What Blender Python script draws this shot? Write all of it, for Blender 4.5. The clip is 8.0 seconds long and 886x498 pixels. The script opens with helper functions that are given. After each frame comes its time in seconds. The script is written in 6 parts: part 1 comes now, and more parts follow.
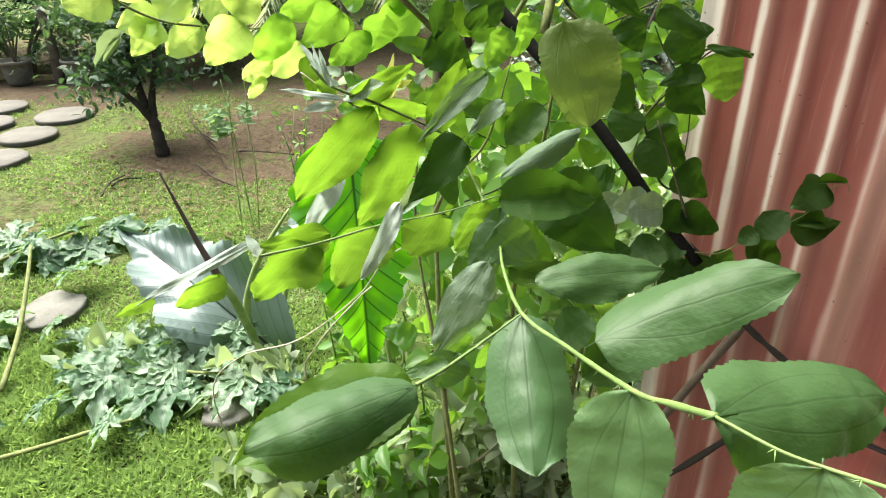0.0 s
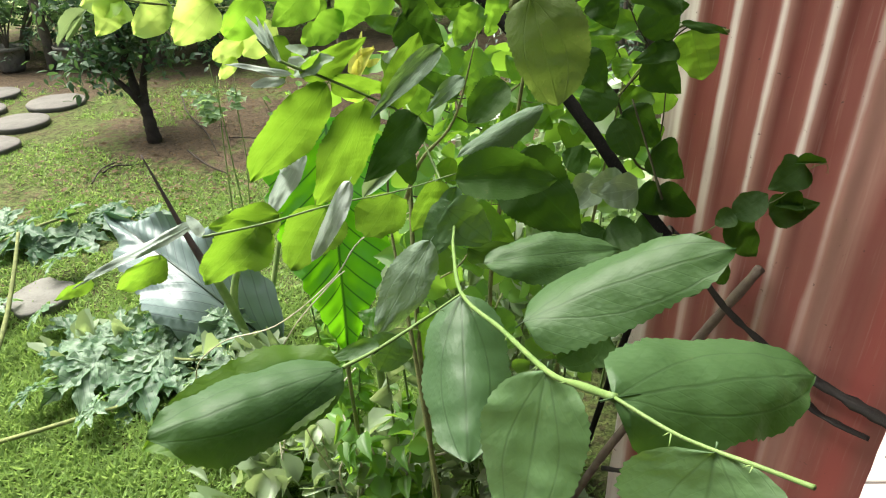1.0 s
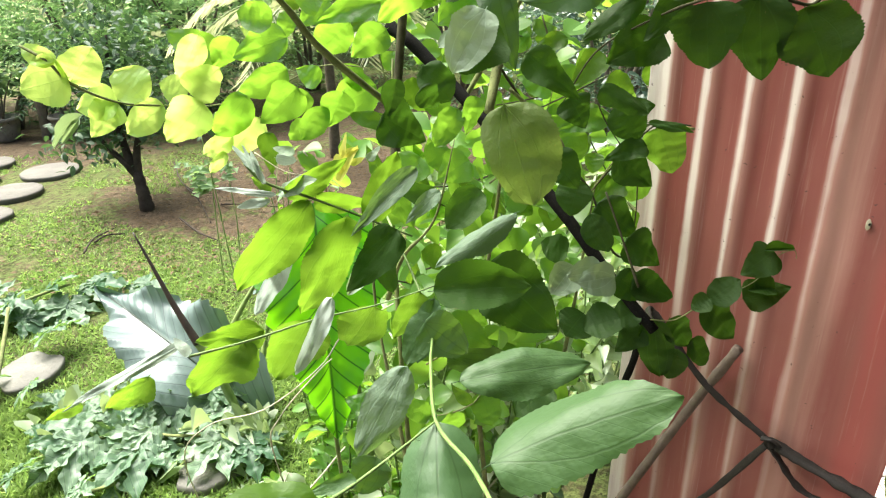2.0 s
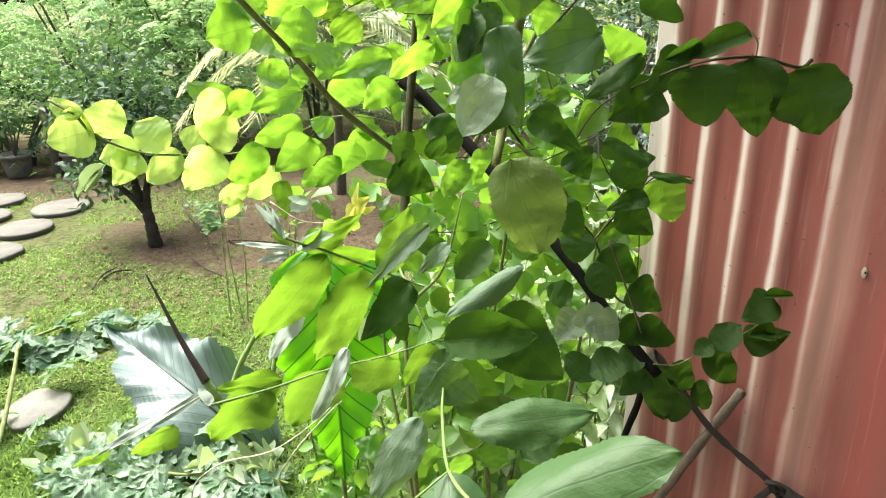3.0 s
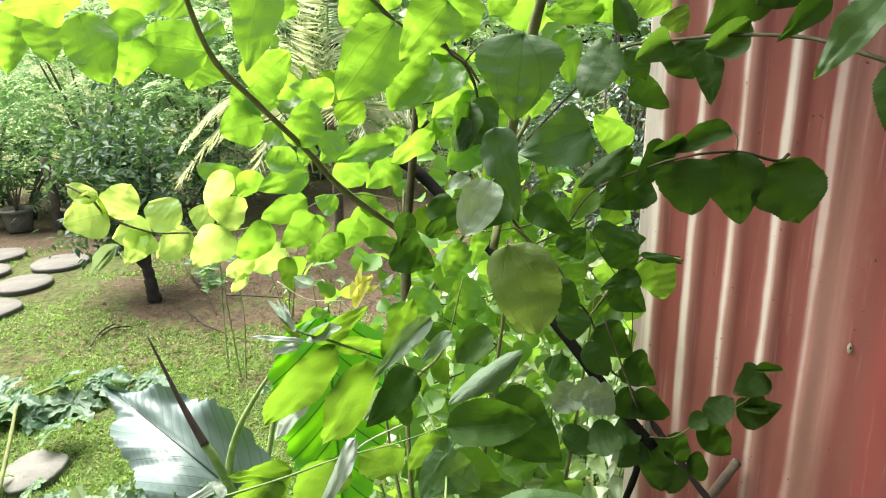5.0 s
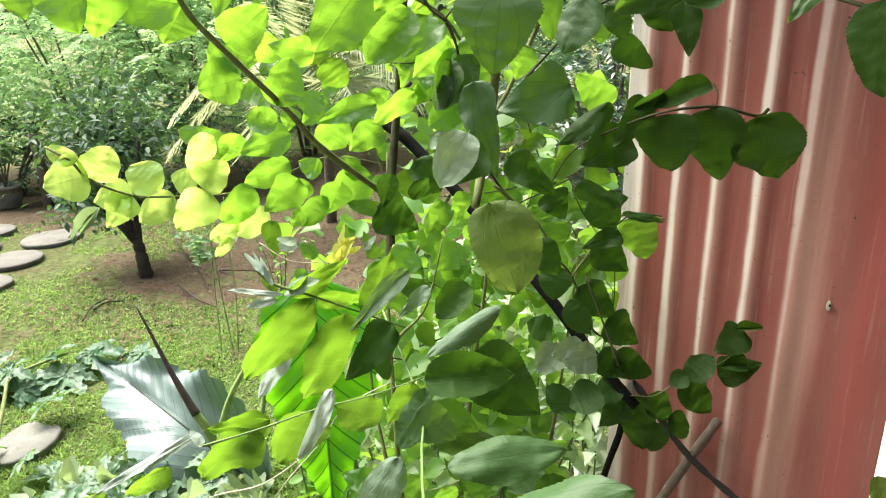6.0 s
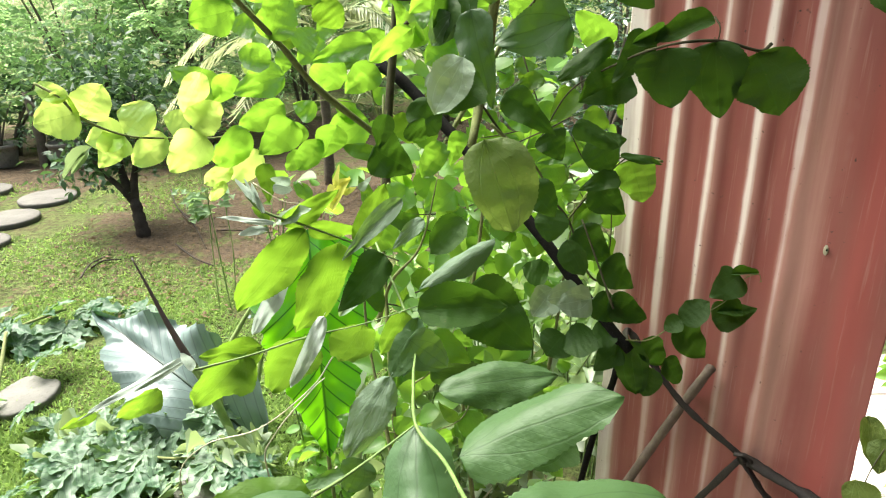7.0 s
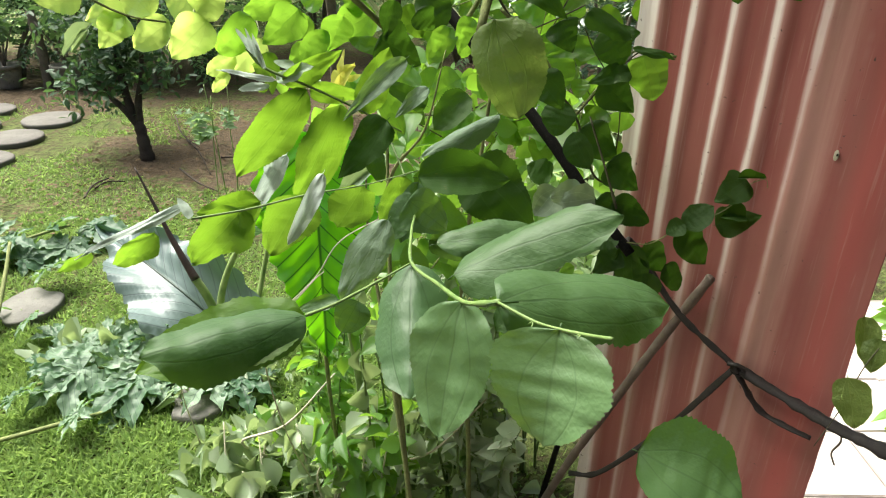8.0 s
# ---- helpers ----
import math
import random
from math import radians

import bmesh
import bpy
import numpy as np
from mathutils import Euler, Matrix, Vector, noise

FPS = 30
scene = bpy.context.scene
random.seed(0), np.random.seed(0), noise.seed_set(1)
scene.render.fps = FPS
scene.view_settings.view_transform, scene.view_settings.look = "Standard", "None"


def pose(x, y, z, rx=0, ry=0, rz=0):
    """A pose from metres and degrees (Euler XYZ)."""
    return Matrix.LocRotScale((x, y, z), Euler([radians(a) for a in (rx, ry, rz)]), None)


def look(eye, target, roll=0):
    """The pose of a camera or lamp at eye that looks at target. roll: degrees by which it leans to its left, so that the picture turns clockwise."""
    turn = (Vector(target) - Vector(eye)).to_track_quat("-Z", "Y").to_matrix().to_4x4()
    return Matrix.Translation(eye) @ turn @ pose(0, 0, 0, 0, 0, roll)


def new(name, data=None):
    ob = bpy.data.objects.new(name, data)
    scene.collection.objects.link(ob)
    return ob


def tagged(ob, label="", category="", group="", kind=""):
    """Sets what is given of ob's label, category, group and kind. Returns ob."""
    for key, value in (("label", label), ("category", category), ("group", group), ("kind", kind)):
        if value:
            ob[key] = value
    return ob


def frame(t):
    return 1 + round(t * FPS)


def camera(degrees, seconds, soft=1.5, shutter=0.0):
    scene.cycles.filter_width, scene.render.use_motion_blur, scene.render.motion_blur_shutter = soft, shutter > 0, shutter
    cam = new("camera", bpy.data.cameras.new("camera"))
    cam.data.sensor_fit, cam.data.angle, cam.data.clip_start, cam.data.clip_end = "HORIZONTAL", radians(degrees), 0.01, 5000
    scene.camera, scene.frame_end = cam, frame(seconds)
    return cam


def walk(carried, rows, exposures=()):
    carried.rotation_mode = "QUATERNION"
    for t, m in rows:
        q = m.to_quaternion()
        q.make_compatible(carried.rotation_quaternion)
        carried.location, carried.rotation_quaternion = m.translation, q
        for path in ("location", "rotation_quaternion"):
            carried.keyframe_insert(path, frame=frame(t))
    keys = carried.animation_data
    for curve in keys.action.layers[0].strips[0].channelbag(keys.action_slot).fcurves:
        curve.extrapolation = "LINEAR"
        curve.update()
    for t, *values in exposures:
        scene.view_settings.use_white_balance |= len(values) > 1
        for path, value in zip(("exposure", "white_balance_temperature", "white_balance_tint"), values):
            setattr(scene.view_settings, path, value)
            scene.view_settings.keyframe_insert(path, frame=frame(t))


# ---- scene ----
cam = camera(66.9, 8.0, soft=1.1)
PATH = [
    (0, (0.046, 0.055, 1.626), (0.031, 1.83, 0.705), -0.5),
    (0.5, (0.069, 0.074, 1.603), (0.054, 1.832, 0.649), -0.3),
    (1, (0.092, 0.07, 1.61), (0.075, 1.828, 0.656), -0.7),
    (1.5, (0.089, 0.054, 1.646), (0.081, 1.854, 0.773), -0.9),
    (2, (0.108, 0.069, 1.675), (0.115, 1.897, 0.865), -1.4),
    (3.5, (0.097, 0.031, 1.727), (0.091, 1.918, 1.064), -1.4),
    (4, (0.095, 0.027, 1.752), (0.099, 1.931, 1.139), -1.7),
    (5.5, (0.101, 0.016, 1.772), (0.115, 1.929, 1.188), -1.5),
    (6, (0.116, 0.012, 1.744), (0.141, 1.904, 1.094), -1.7),
    (6.5, (0.124, 0.011, 1.723), (0.162, 1.888, 1.034), -1.5),
    (7, (0.121, 0.005, 1.7), (0.146, 1.863, 0.96), -1.2),
    (7.5, (0.12, -0.002, 1.663), (0.142, 1.831, 0.862), -0.4),
    (8, (0.124, -0.024, 1.611), (0.136, 1.772, 0.731), 0.9),
]
EXPOSURES = [(0, 1.65), (0.5, 1.55), (1, 1.37), (1.5, 1.57), (2, 1.85), (3.5, 1.75), (4, 1.70), (5.5, 1.74), (6, 1.72), (6.5, 1.60), (7, 1.76), (7.5, 1.82), (8, 1.37)]
walk(cam, [(t, look(eye, target, roll)) for t, eye, target, roll in PATH], EXPOSURES)

import itertools

# ---- light ----
world = bpy.data.worlds.new("sky")
scene.world = world
world.use_nodes = True
wn = world.node_tree.nodes
sky = wn.new("ShaderNodeTexSky")
sky.sky_type = 'NISHITA'
sky.sun_disc = False
sky.sun_elevation = radians(61)
sky.sun_rotation = radians(-54)
sky.dust_density, sky.air_density, sky.ozone_density = 9.0, 1.0, 0.5
wn["Background"].inputs["Strength"].default_value = 0.09
world.node_tree.links.new(sky.outputs["Color"], wn["Background"].inputs["Color"])
sun_data = bpy.data.lights.new("sun", 'SUN')
sun_data.energy, sun_data.angle, sun_data.color = 4.8, radians(48), (1.0, 0.98, 0.92)
sun = new("sun", sun_data)
sun.matrix_world = look((-3.5, 2.5, 8.0), (0, 0, 0))

# ---- materials ----


def nodes_of(name):
    m = bpy.data.materials.new(name)
    m.use_nodes = True
    nt = m.node_tree
    nt.nodes.clear()
    return m, nt, nt.nodes.new("ShaderNodeOutputMaterial")


def node(nt, kind, **inputs):
    n = nt.nodes.new(kind)
    for k, v in inputs.items():
        k = k.replace("_", " ")
        if hasattr(v, "is_output"):
            nt.links.new(v, n.inputs[k])
        else:
            n.inputs[k].default_value = v
    return n


def calc(nt, op, a, b=0.0, clamp=False):
    n = nt.nodes.new("ShaderNodeMath")
    n.operation, n.use_clamp = op, clamp
    for i, v in enumerate((a, b)):
        if hasattr(v, "is_output"):
            nt.links.new(v, n.inputs[i])
        else:
            n.inputs[i].default_value = v
    return n.outputs[0]


def blend(nt, fac, a, b, how='MIX'):
    n = nt.nodes.new("ShaderNodeMix")
    n.data_type, n.blend_type = 'RGBA', how
    for i, v in ((0, fac), (6, a), (7, b)):
        if hasattr(v, "is_output"):
            nt.links.new(v, n.inputs[i])
        else:
            n.inputs[i].default_value = (*v, 1) if isinstance(v, tuple) else v
    return n.outputs[2]


def noise_at(nt, coord, scale, detail=4.0, rough=0.6):
    return node(nt, "ShaderNodeTexNoise", Vector=coord, Scale=scale, Detail=detail, Roughness=rough).outputs["Fac"]


def ramp(nt, v, lo, hi):
    n = node(nt, "ShaderNodeMapRange", Value=v, From_Min=lo, From_Max=hi)
    n.clamp = True
    return n.outputs[0]


def bump(nt, h, strength, dist):
    return node(nt, "ShaderNodeBump", Height=h, Strength=strength, Distance=dist).outputs["Normal"]


def surface(name, a, b, scale, rough=0.7, spec=0.3, metal=0.0, relief=0.3, dist=0.004, fine=9.0, dark=None, per_object=0.0):
    """A plain weathered material: two colours mixed at two scales, with relief."""
    m, nt, out = nodes_of(name)
    co = node(nt, "ShaderNodeTexCoord").outputs["Object"]
    n1, n2 = noise_at(nt, co, scale), noise_at(nt, co, scale * fine, 6.0)
    col = blend(nt, ramp(nt, n1, 0.35, 0.65), a, b)
    if dark:
        col = blend(nt, ramp(nt, n2, 0.55, 0.75), col, dark)
    if per_object:
        rnd = node(nt, "ShaderNodeObjectInfo").outputs["Random"]
        col = blend(nt, calc(nt, 'MULTIPLY', rnd, per_object), col, dark or b)
    p = node(nt, "ShaderNodeBsdfPrincipled", Base_Color=col, Roughness=rough, Metallic=metal,
             Normal=bump(nt, calc(nt, 'ADD', n1, n2), relief, dist))
    p.inputs["Specular IOR Level"].default_value = spec
    nt.links.new(p.outputs[0], out.inputs[0])
    return m


def leafy(name, top, deep, through_col, share=0.45, rough=0.42, spec=0.5, veins="three", island=False, spots=0.0, rib_count=9.0, relief=0.15, mottle=0.4, vein_gain=1.5):
    """Living leaf: glossy reflecting face, light passing through, veins in leaf coordinates."""
    m, nt, out = nodes_of(name)
    tc = node(nt, "ShaderNodeTexCoord").outputs["Object"]
    if island:
        rnd = node(nt, "ShaderNodeNewGeometry").outputs["Random Per Island"]
    else:
        rnd = node(nt, "ShaderNodeObjectInfo").outputs["Random"]
    n1 = noise_at(nt, tc, 3.0 if not island else 25.0)
    col = blend(nt, rnd, top, deep)
    col = blend(nt, calc(nt, 'MULTIPLY', ramp(nt, n1, 0.3, 0.75), mottle), col, deep)
    tr = blend(nt, calc(nt, 'MULTIPLY', rnd, 0.6), through_col, tuple(c * 0.62 for c in through_col))
    height = n1
    if veins:
        sep = node(nt, "ShaderNodeSeparateXYZ", Vector=tc)
        ax, y = calc(nt, 'ABSOLUTE', sep.outputs[0]), sep.outputs[1]
        mid = ramp(nt, ax, 0.016, 0.004)
        if veins == "three":
            arc = calc(nt, 'MULTIPLY', calc(nt, 'SINE', calc(nt, 'MULTIPLY', y, 2.9)), 0.235)
            side = ramp(nt, calc(nt, 'ABSOLUTE', calc(nt, 'SUBTRACT', ax, arc)), 0.012, 0.003)
            ribs = calc(nt, 'FRACT', calc(nt, 'MULTIPLY', calc(nt, 'SUBTRACT', y, calc(nt, 'MULTIPLY', ax, 0.8)), 11.0))
        else:
            side = 0.0
            bowed = calc(nt, 'SUBTRACT', y, calc(nt, 'MULTIPLY', calc(nt, 'POWER', ax, 0.8), 0.55))
            ribs = calc(nt, 'FRACT', calc(nt, 'MULTIPLY', bowed, rib_count))
        rib = ramp(nt, calc(nt, 'ABSOLUTE', calc(nt, 'SUBTRACT', ribs, 0.5)), 0.07, 0.015)
        main = calc(nt, 'MAXIMUM', mid, side)
        weak = 0.06 if veins == "three" else 0.95
        vein = calc(nt, 'MAXIMUM', main, calc(nt, 'MULTIPLY', rib, weak))
        tr = blend(nt, calc(nt, 'MULTIPLY', vein, 0.16 if veins == "three" else 0.9), tr, (0.03, 0.12, 0.01))
        col = blend(nt, calc(nt, 'MULTIPLY', vein, 0.5 if veins == "three" else 0.7), col, tuple(min(1, c * (vein_gain if veins == "three" else 0.3)) for c in top))
        fine = node(nt, "ShaderNodeTexVoronoi", Vector=tc, Scale=22.0).outputs["Distance"]
        height = calc(nt, 'ADD', calc(nt, 'MULTIPLY', vein, -0.5), calc(nt, 'MULTIPLY', fine, 0.10))
        pucker = noise_at(nt, tc, 11.0, 2.0)
        height = calc(nt, 'ADD', height, calc(nt, 'ADD', calc(nt, 'MULTIPLY', n1, 0.5), calc(nt, 'MULTIPLY', pucker, 0.22)))
    if spots:
        sp = ramp(nt, noise_at(nt, tc, 14.0, 2.0), 0.70, 0.74)
        col = blend(nt, calc(nt, 'MULTIPLY', sp, spots), col, (0.25, 0.16, 0.06))
    nrm = bump(nt, height, relief, 0.014 if not island else 0.004)
    p = node(nt, "ShaderNodeBsdfPrincipled", Base_Color=col, Roughness=rough, Normal=nrm)
    p.inputs["Specular IOR Level"].default_value = spec
    t = node(nt, "ShaderNodeBsdfTranslucent", Color=tr, Normal=nrm)
    mix = node(nt, "ShaderNodeMixShader", Fac=share)
    nt.links.new(p.outputs[0], mix.inputs[1])
    nt.links.new(t.outputs[0], mix.inputs[2])
    nt.links.new(mix.outputs[0], out.inputs[0])
    return m


LEAF = leafy("jujube_leaf", (0.052, 0.142, 0.024), (0.026, 0.088, 0.014), (0.315, 0.61, 0.045), 0.58, 0.46, 0.45, spots=0.2)
# Darker copy of the jujube leaf: shade put into colour and translucency.
SHADELEAF = leafy("dark_shade_leaf", (0.027, 0.065, 0.012), (0.016, 0.045, 0.008), (0.105, 0.25, 0.016), 0.30, 0.6, 0.18, spots=0.2)
# Darker copy of NEAR; the shade on these leaves is put into the colour.
DIMLEAF = leafy("shaded_leaf", (0.050, 0.105, 0.045), (0.034, 0.078, 0.030), (0.16, 0.34, 0.03), 0.28, 0.5, 0.35, spots=0.1, relief=0.13, mottle=0.6, vein_gain=0.4)
GREYLEAF = leafy("grey_leaf", (0.165, 0.230, 0.165), (0.100, 0.160, 0.098), (0.20, 0.36, 0.07), 0.32, 0.65, 0.25, relief=0.25, mottle=0.7)
# Greyed copy of the jujube leaf with sky sheen put into its colour.
NEAR = leafy("near_leaf", (0.056, 0.112, 0.045), (0.040, 0.088, 0.031), (0.20, 0.42, 0.03), 0.28, 0.55, 0.35, spots=0.1, relief=0.13, mottle=0.6, vein_gain=0.45)
# Lighter copy of NEAR; the sheen is put into the colour.
SHEEN = leafy("painted_sheen_leaf", (0.098, 0.180, 0.078), (0.072, 0.145, 0.055), (0.26, 0.46, 0.06), 0.28, 0.52, 0.4, spots=0.1, relief=0.13, mottle=0.6, vein_gain=0.5)
MIDRIB = surface("dark_rib", (0.035, 0.060, 0.035), (0.025, 0.045, 0.028), 30.0, 0.5, 0.4, relief=0.2, dist=0.001)
LIME = leafy("lime_leaf", (0.064, 0.146, 0.019), (0.046, 0.115, 0.014), (0.203, 0.380, 0.023), 0.55, 0.5, 0.35)
# Brighter copy of the jujube leaf; light on the spray is in its colour.
SPRAYLEAF = leafy("bright_spray_leaf", (0.21, 0.35, 0.08), (0.155, 0.28, 0.06), (0.65, 0.86, 0.18), 0.60, 0.5, 0.35, mottle=0.2)
LEAF_OLD = leafy("old_leaf", (0.128, 0.182, 0.050), (0.080, 0.128, 0.032), (0.30, 0.44, 0.07), 0.42, 0.55, 0.35, spots=0.6, relief=0.40, mottle=0.8)
# Pale for downy undersides; on some folded leaves it paints a sky sheen.
LEAF_DOWN = leafy("downy_sheen_leaf", (0.235, 0.315, 0.23), (0.18, 0.25, 0.17), (0.34, 0.48, 0.17), 0.3, 0.7, 0.3)
BUD = leafy("bud_leaf", (0.50, 0.58, 0.52), (0.40, 0.48, 0.41), (0.42, 0.52, 0.44), 0.34, 0.7, 0.3)
DRYLEAF = leafy("dry_leaf", (0.12, 0.08, 0.04), (0.08, 0.06, 0.03), (0.2, 0.12, 0.04), 0.2, 0.7, 0.2)
YELLOW = leafy("young_leaf", (0.62, 0.62, 0.16), (0.52, 0.55, 0.12), (0.88, 0.86, 0.16), 0.6, 0.5, 0.4)
PALEFILL = leafy("wilted_leaf", (0.36, 0.43, 0.31), (0.15, 0.23, 0.11), (0.42, 0.56, 0.20), 0.36, 0.55, 0.35, None, True)
# Pale colour stands in for sunlight on leaves seen through the gaps.
SUNPALE = leafy("sun_pale_leaf", (0.52, 0.58, 0.48), (0.26, 0.36, 0.22), (0.5, 0.62, 0.3), 0.35, 0.4, 0.5, None, True)
FILL = leafy("mixed_leaf", (0.12, 0.25, 0.055), (0.045, 0.125, 0.024), (0.34, 0.63, 0.05), 0.46, 0.42, 0.45, None, True)
# Paler copy of FILL: sunlight on the low plants put into the colour.
PALEGREEN = leafy("sun_painted_leaf", (0.36, 0.46, 0.28), (0.12, 0.22, 0.08), (0.42, 0.62, 0.16), 0.4, 0.4, 0.45, None, True)
# Haze over the far bushes is put into these pale greens.
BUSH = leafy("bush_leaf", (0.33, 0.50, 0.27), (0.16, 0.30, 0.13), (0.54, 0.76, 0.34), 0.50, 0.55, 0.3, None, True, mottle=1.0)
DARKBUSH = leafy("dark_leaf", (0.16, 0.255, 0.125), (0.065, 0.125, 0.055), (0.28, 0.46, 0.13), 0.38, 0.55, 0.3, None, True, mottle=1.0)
# Near-black greens put the bushes' shade into colour; also the small tree's crown.
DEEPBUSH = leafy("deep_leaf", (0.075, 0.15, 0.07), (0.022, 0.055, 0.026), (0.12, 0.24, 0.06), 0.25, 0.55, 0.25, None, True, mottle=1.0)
# Dark gaps and pale sky glints are both put into these colours.
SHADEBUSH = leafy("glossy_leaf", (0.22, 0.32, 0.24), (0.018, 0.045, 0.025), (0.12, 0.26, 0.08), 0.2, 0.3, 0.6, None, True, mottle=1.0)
PALMLEAF = leafy("palm_leaf", (0.52, 0.56, 0.38), (0.30, 0.37, 0.20), (0.6, 0.66, 0.34), 0.45, 0.4, 0.5, None, True)
# Sky sheen on the waxy leaf is put into its pale base colour.
TARO_PALE = leafy("sheen_taro_leaf", (0.29, 0.345, 0.345), (0.125, 0.18, 0.165), (0.10, 0.24, 0.07), 0.15, 0.40, 0.55, "ribs", rib_count=14.0)
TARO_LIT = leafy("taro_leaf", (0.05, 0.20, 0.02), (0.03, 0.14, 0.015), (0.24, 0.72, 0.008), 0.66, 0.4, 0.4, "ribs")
PAPAYA = leafy("papaya_leaf", (0.250, 0.350, 0.235), (0.040, 0.105, 0.050), (0.24, 0.44, 0.08), 0.3, 0.48, 0.4, "ribs", mottle=0.9)
GRASSY = leafy("grass_blade", (0.250, 0.380, 0.108), (0.106, 0.180, 0.052), (0.35, 0.52, 0.125), 0.38, 0.5, 0.25, None, True)
BARK = surface("bark", (0.20, 0.235, 0.085), (0.13, 0.155, 0.06), 40.0, 0.8, 0.2, relief=0.6, dist=0.002, dark=(0.06, 0.055, 0.035))
DARKBARK = surface("brown_bark", (0.076, 0.078, 0.038), (0.045, 0.045, 0.024), 60.0, 0.8, 0.2, relief=0.5, dist=0.001, dark=(0.025, 0.02, 0.014))
STAKEWOOD = surface("stake_wood", (0.19, 0.155, 0.125), (0.13, 0.105, 0.085), 30.0, 0.75, 0.25, relief=0.5, dist=0.002, dark=(0.12, 0.10, 0.08))
STEM = surface("green_stem", (0.135, 0.215, 0.060), (0.09, 0.155, 0.040), 60.0, 0.55, 0.35, relief=0.3, dist=0.001)
TRUNK = surface("dark_trunk", (0.030, 0.024, 0.018), (0.055, 0.045, 0.035), 14.0, 0.85, 0.2, relief=0.7, dist=0.01, dark=(0.015, 0.012, 0.01))
GREYWOOD = surface("grey_wood", (0.15, 0.13, 0.10), (0.10, 0.085, 0.065), 30.0, 0.8, 0.2, relief=0.5, dist=0.002, dark=(0.06, 0.05, 0.04))
BLACKROD = surface("black_rod", (0.008, 0.009, 0.008), (0.014, 0.014, 0.013), 50.0, 0.9, 0.08, relief=0.4, dist=0.001, dark=(0.035, 0.033, 0.03))
BLACKSTRIP = surface("black_strip", (0.020, 0.018, 0.017), (0.03, 0.027, 0.024), 70.0, 0.55, 0.25, relief=0.4, dist=0.001, dark=(0.06, 0.052, 0.045))
STONE = surface("concrete_stone", (0.155, 0.15, 0.135), (0.115, 0.11, 0.10), 6.0, 0.9, 0.2, relief=0.5, dist=0.006, dark=(0.08, 0.08, 0.065), per_object=0.3)
PALESTONE = surface("pale_stone", (0.160, 0.160, 0.140), (0.118, 0.118, 0.103), 9.0, 0.85, 0.25, relief=0.6, dist=0.006, dark=(0.085, 0.082, 0.066))
POTCLAY = surface("old_pot", (0.22, 0.21, 0.18), (0.14, 0.135, 0.115), 8.0, 0.85, 0.2, relief=0.4, dist=0.006, dark=(0.05, 0.055, 0.04))
SPIKE = surface("spike_skin", (0.036, 0.022, 0.019), (0.022, 0.015, 0.013), 22.0, 0.45, 0.45, relief=0.2, dist=0.002, dark=(0.06, 0.045, 0.035))
PETIOLE = surface("pale_petiole", (0.25, 0.33, 0.12), (0.16, 0.24, 0.075), 18.0, 0.45, 0.4, relief=0.2, dist=0.002)
PLASTER = surface("plaster", (0.20, 0.18, 0.16), (0.15, 0.135, 0.12), 3.0, 0.9, 0.2, relief=0.3, dist=0.005)
ROOFTIN = surface("roof_tin", (0.20, 0.19, 0.18), (0.14, 0.13, 0.12), 5.0, 0.6, 0.4, relief=0.2, dist=0.004)
TILE = surface("pale_tile", (0.42, 0.38, 0.355), (0.37, 0.335, 0.31), 4.0, 0.5, 0.4, relief=0.1, dist=0.002, dark=(0.42, 0.37, 0.33), per_object=0.2)
GROUT = surface("grout", (0.30, 0.27, 0.24), (0.22, 0.20, 0.18), 12.0, 0.95, 0.1)
WHITETWIG = surface("pale_twig", (0.50, 0.47, 0.36), (0.36, 0.36, 0.24), 30.0, 0.7, 0.3, relief=0.3, dist=0.001)


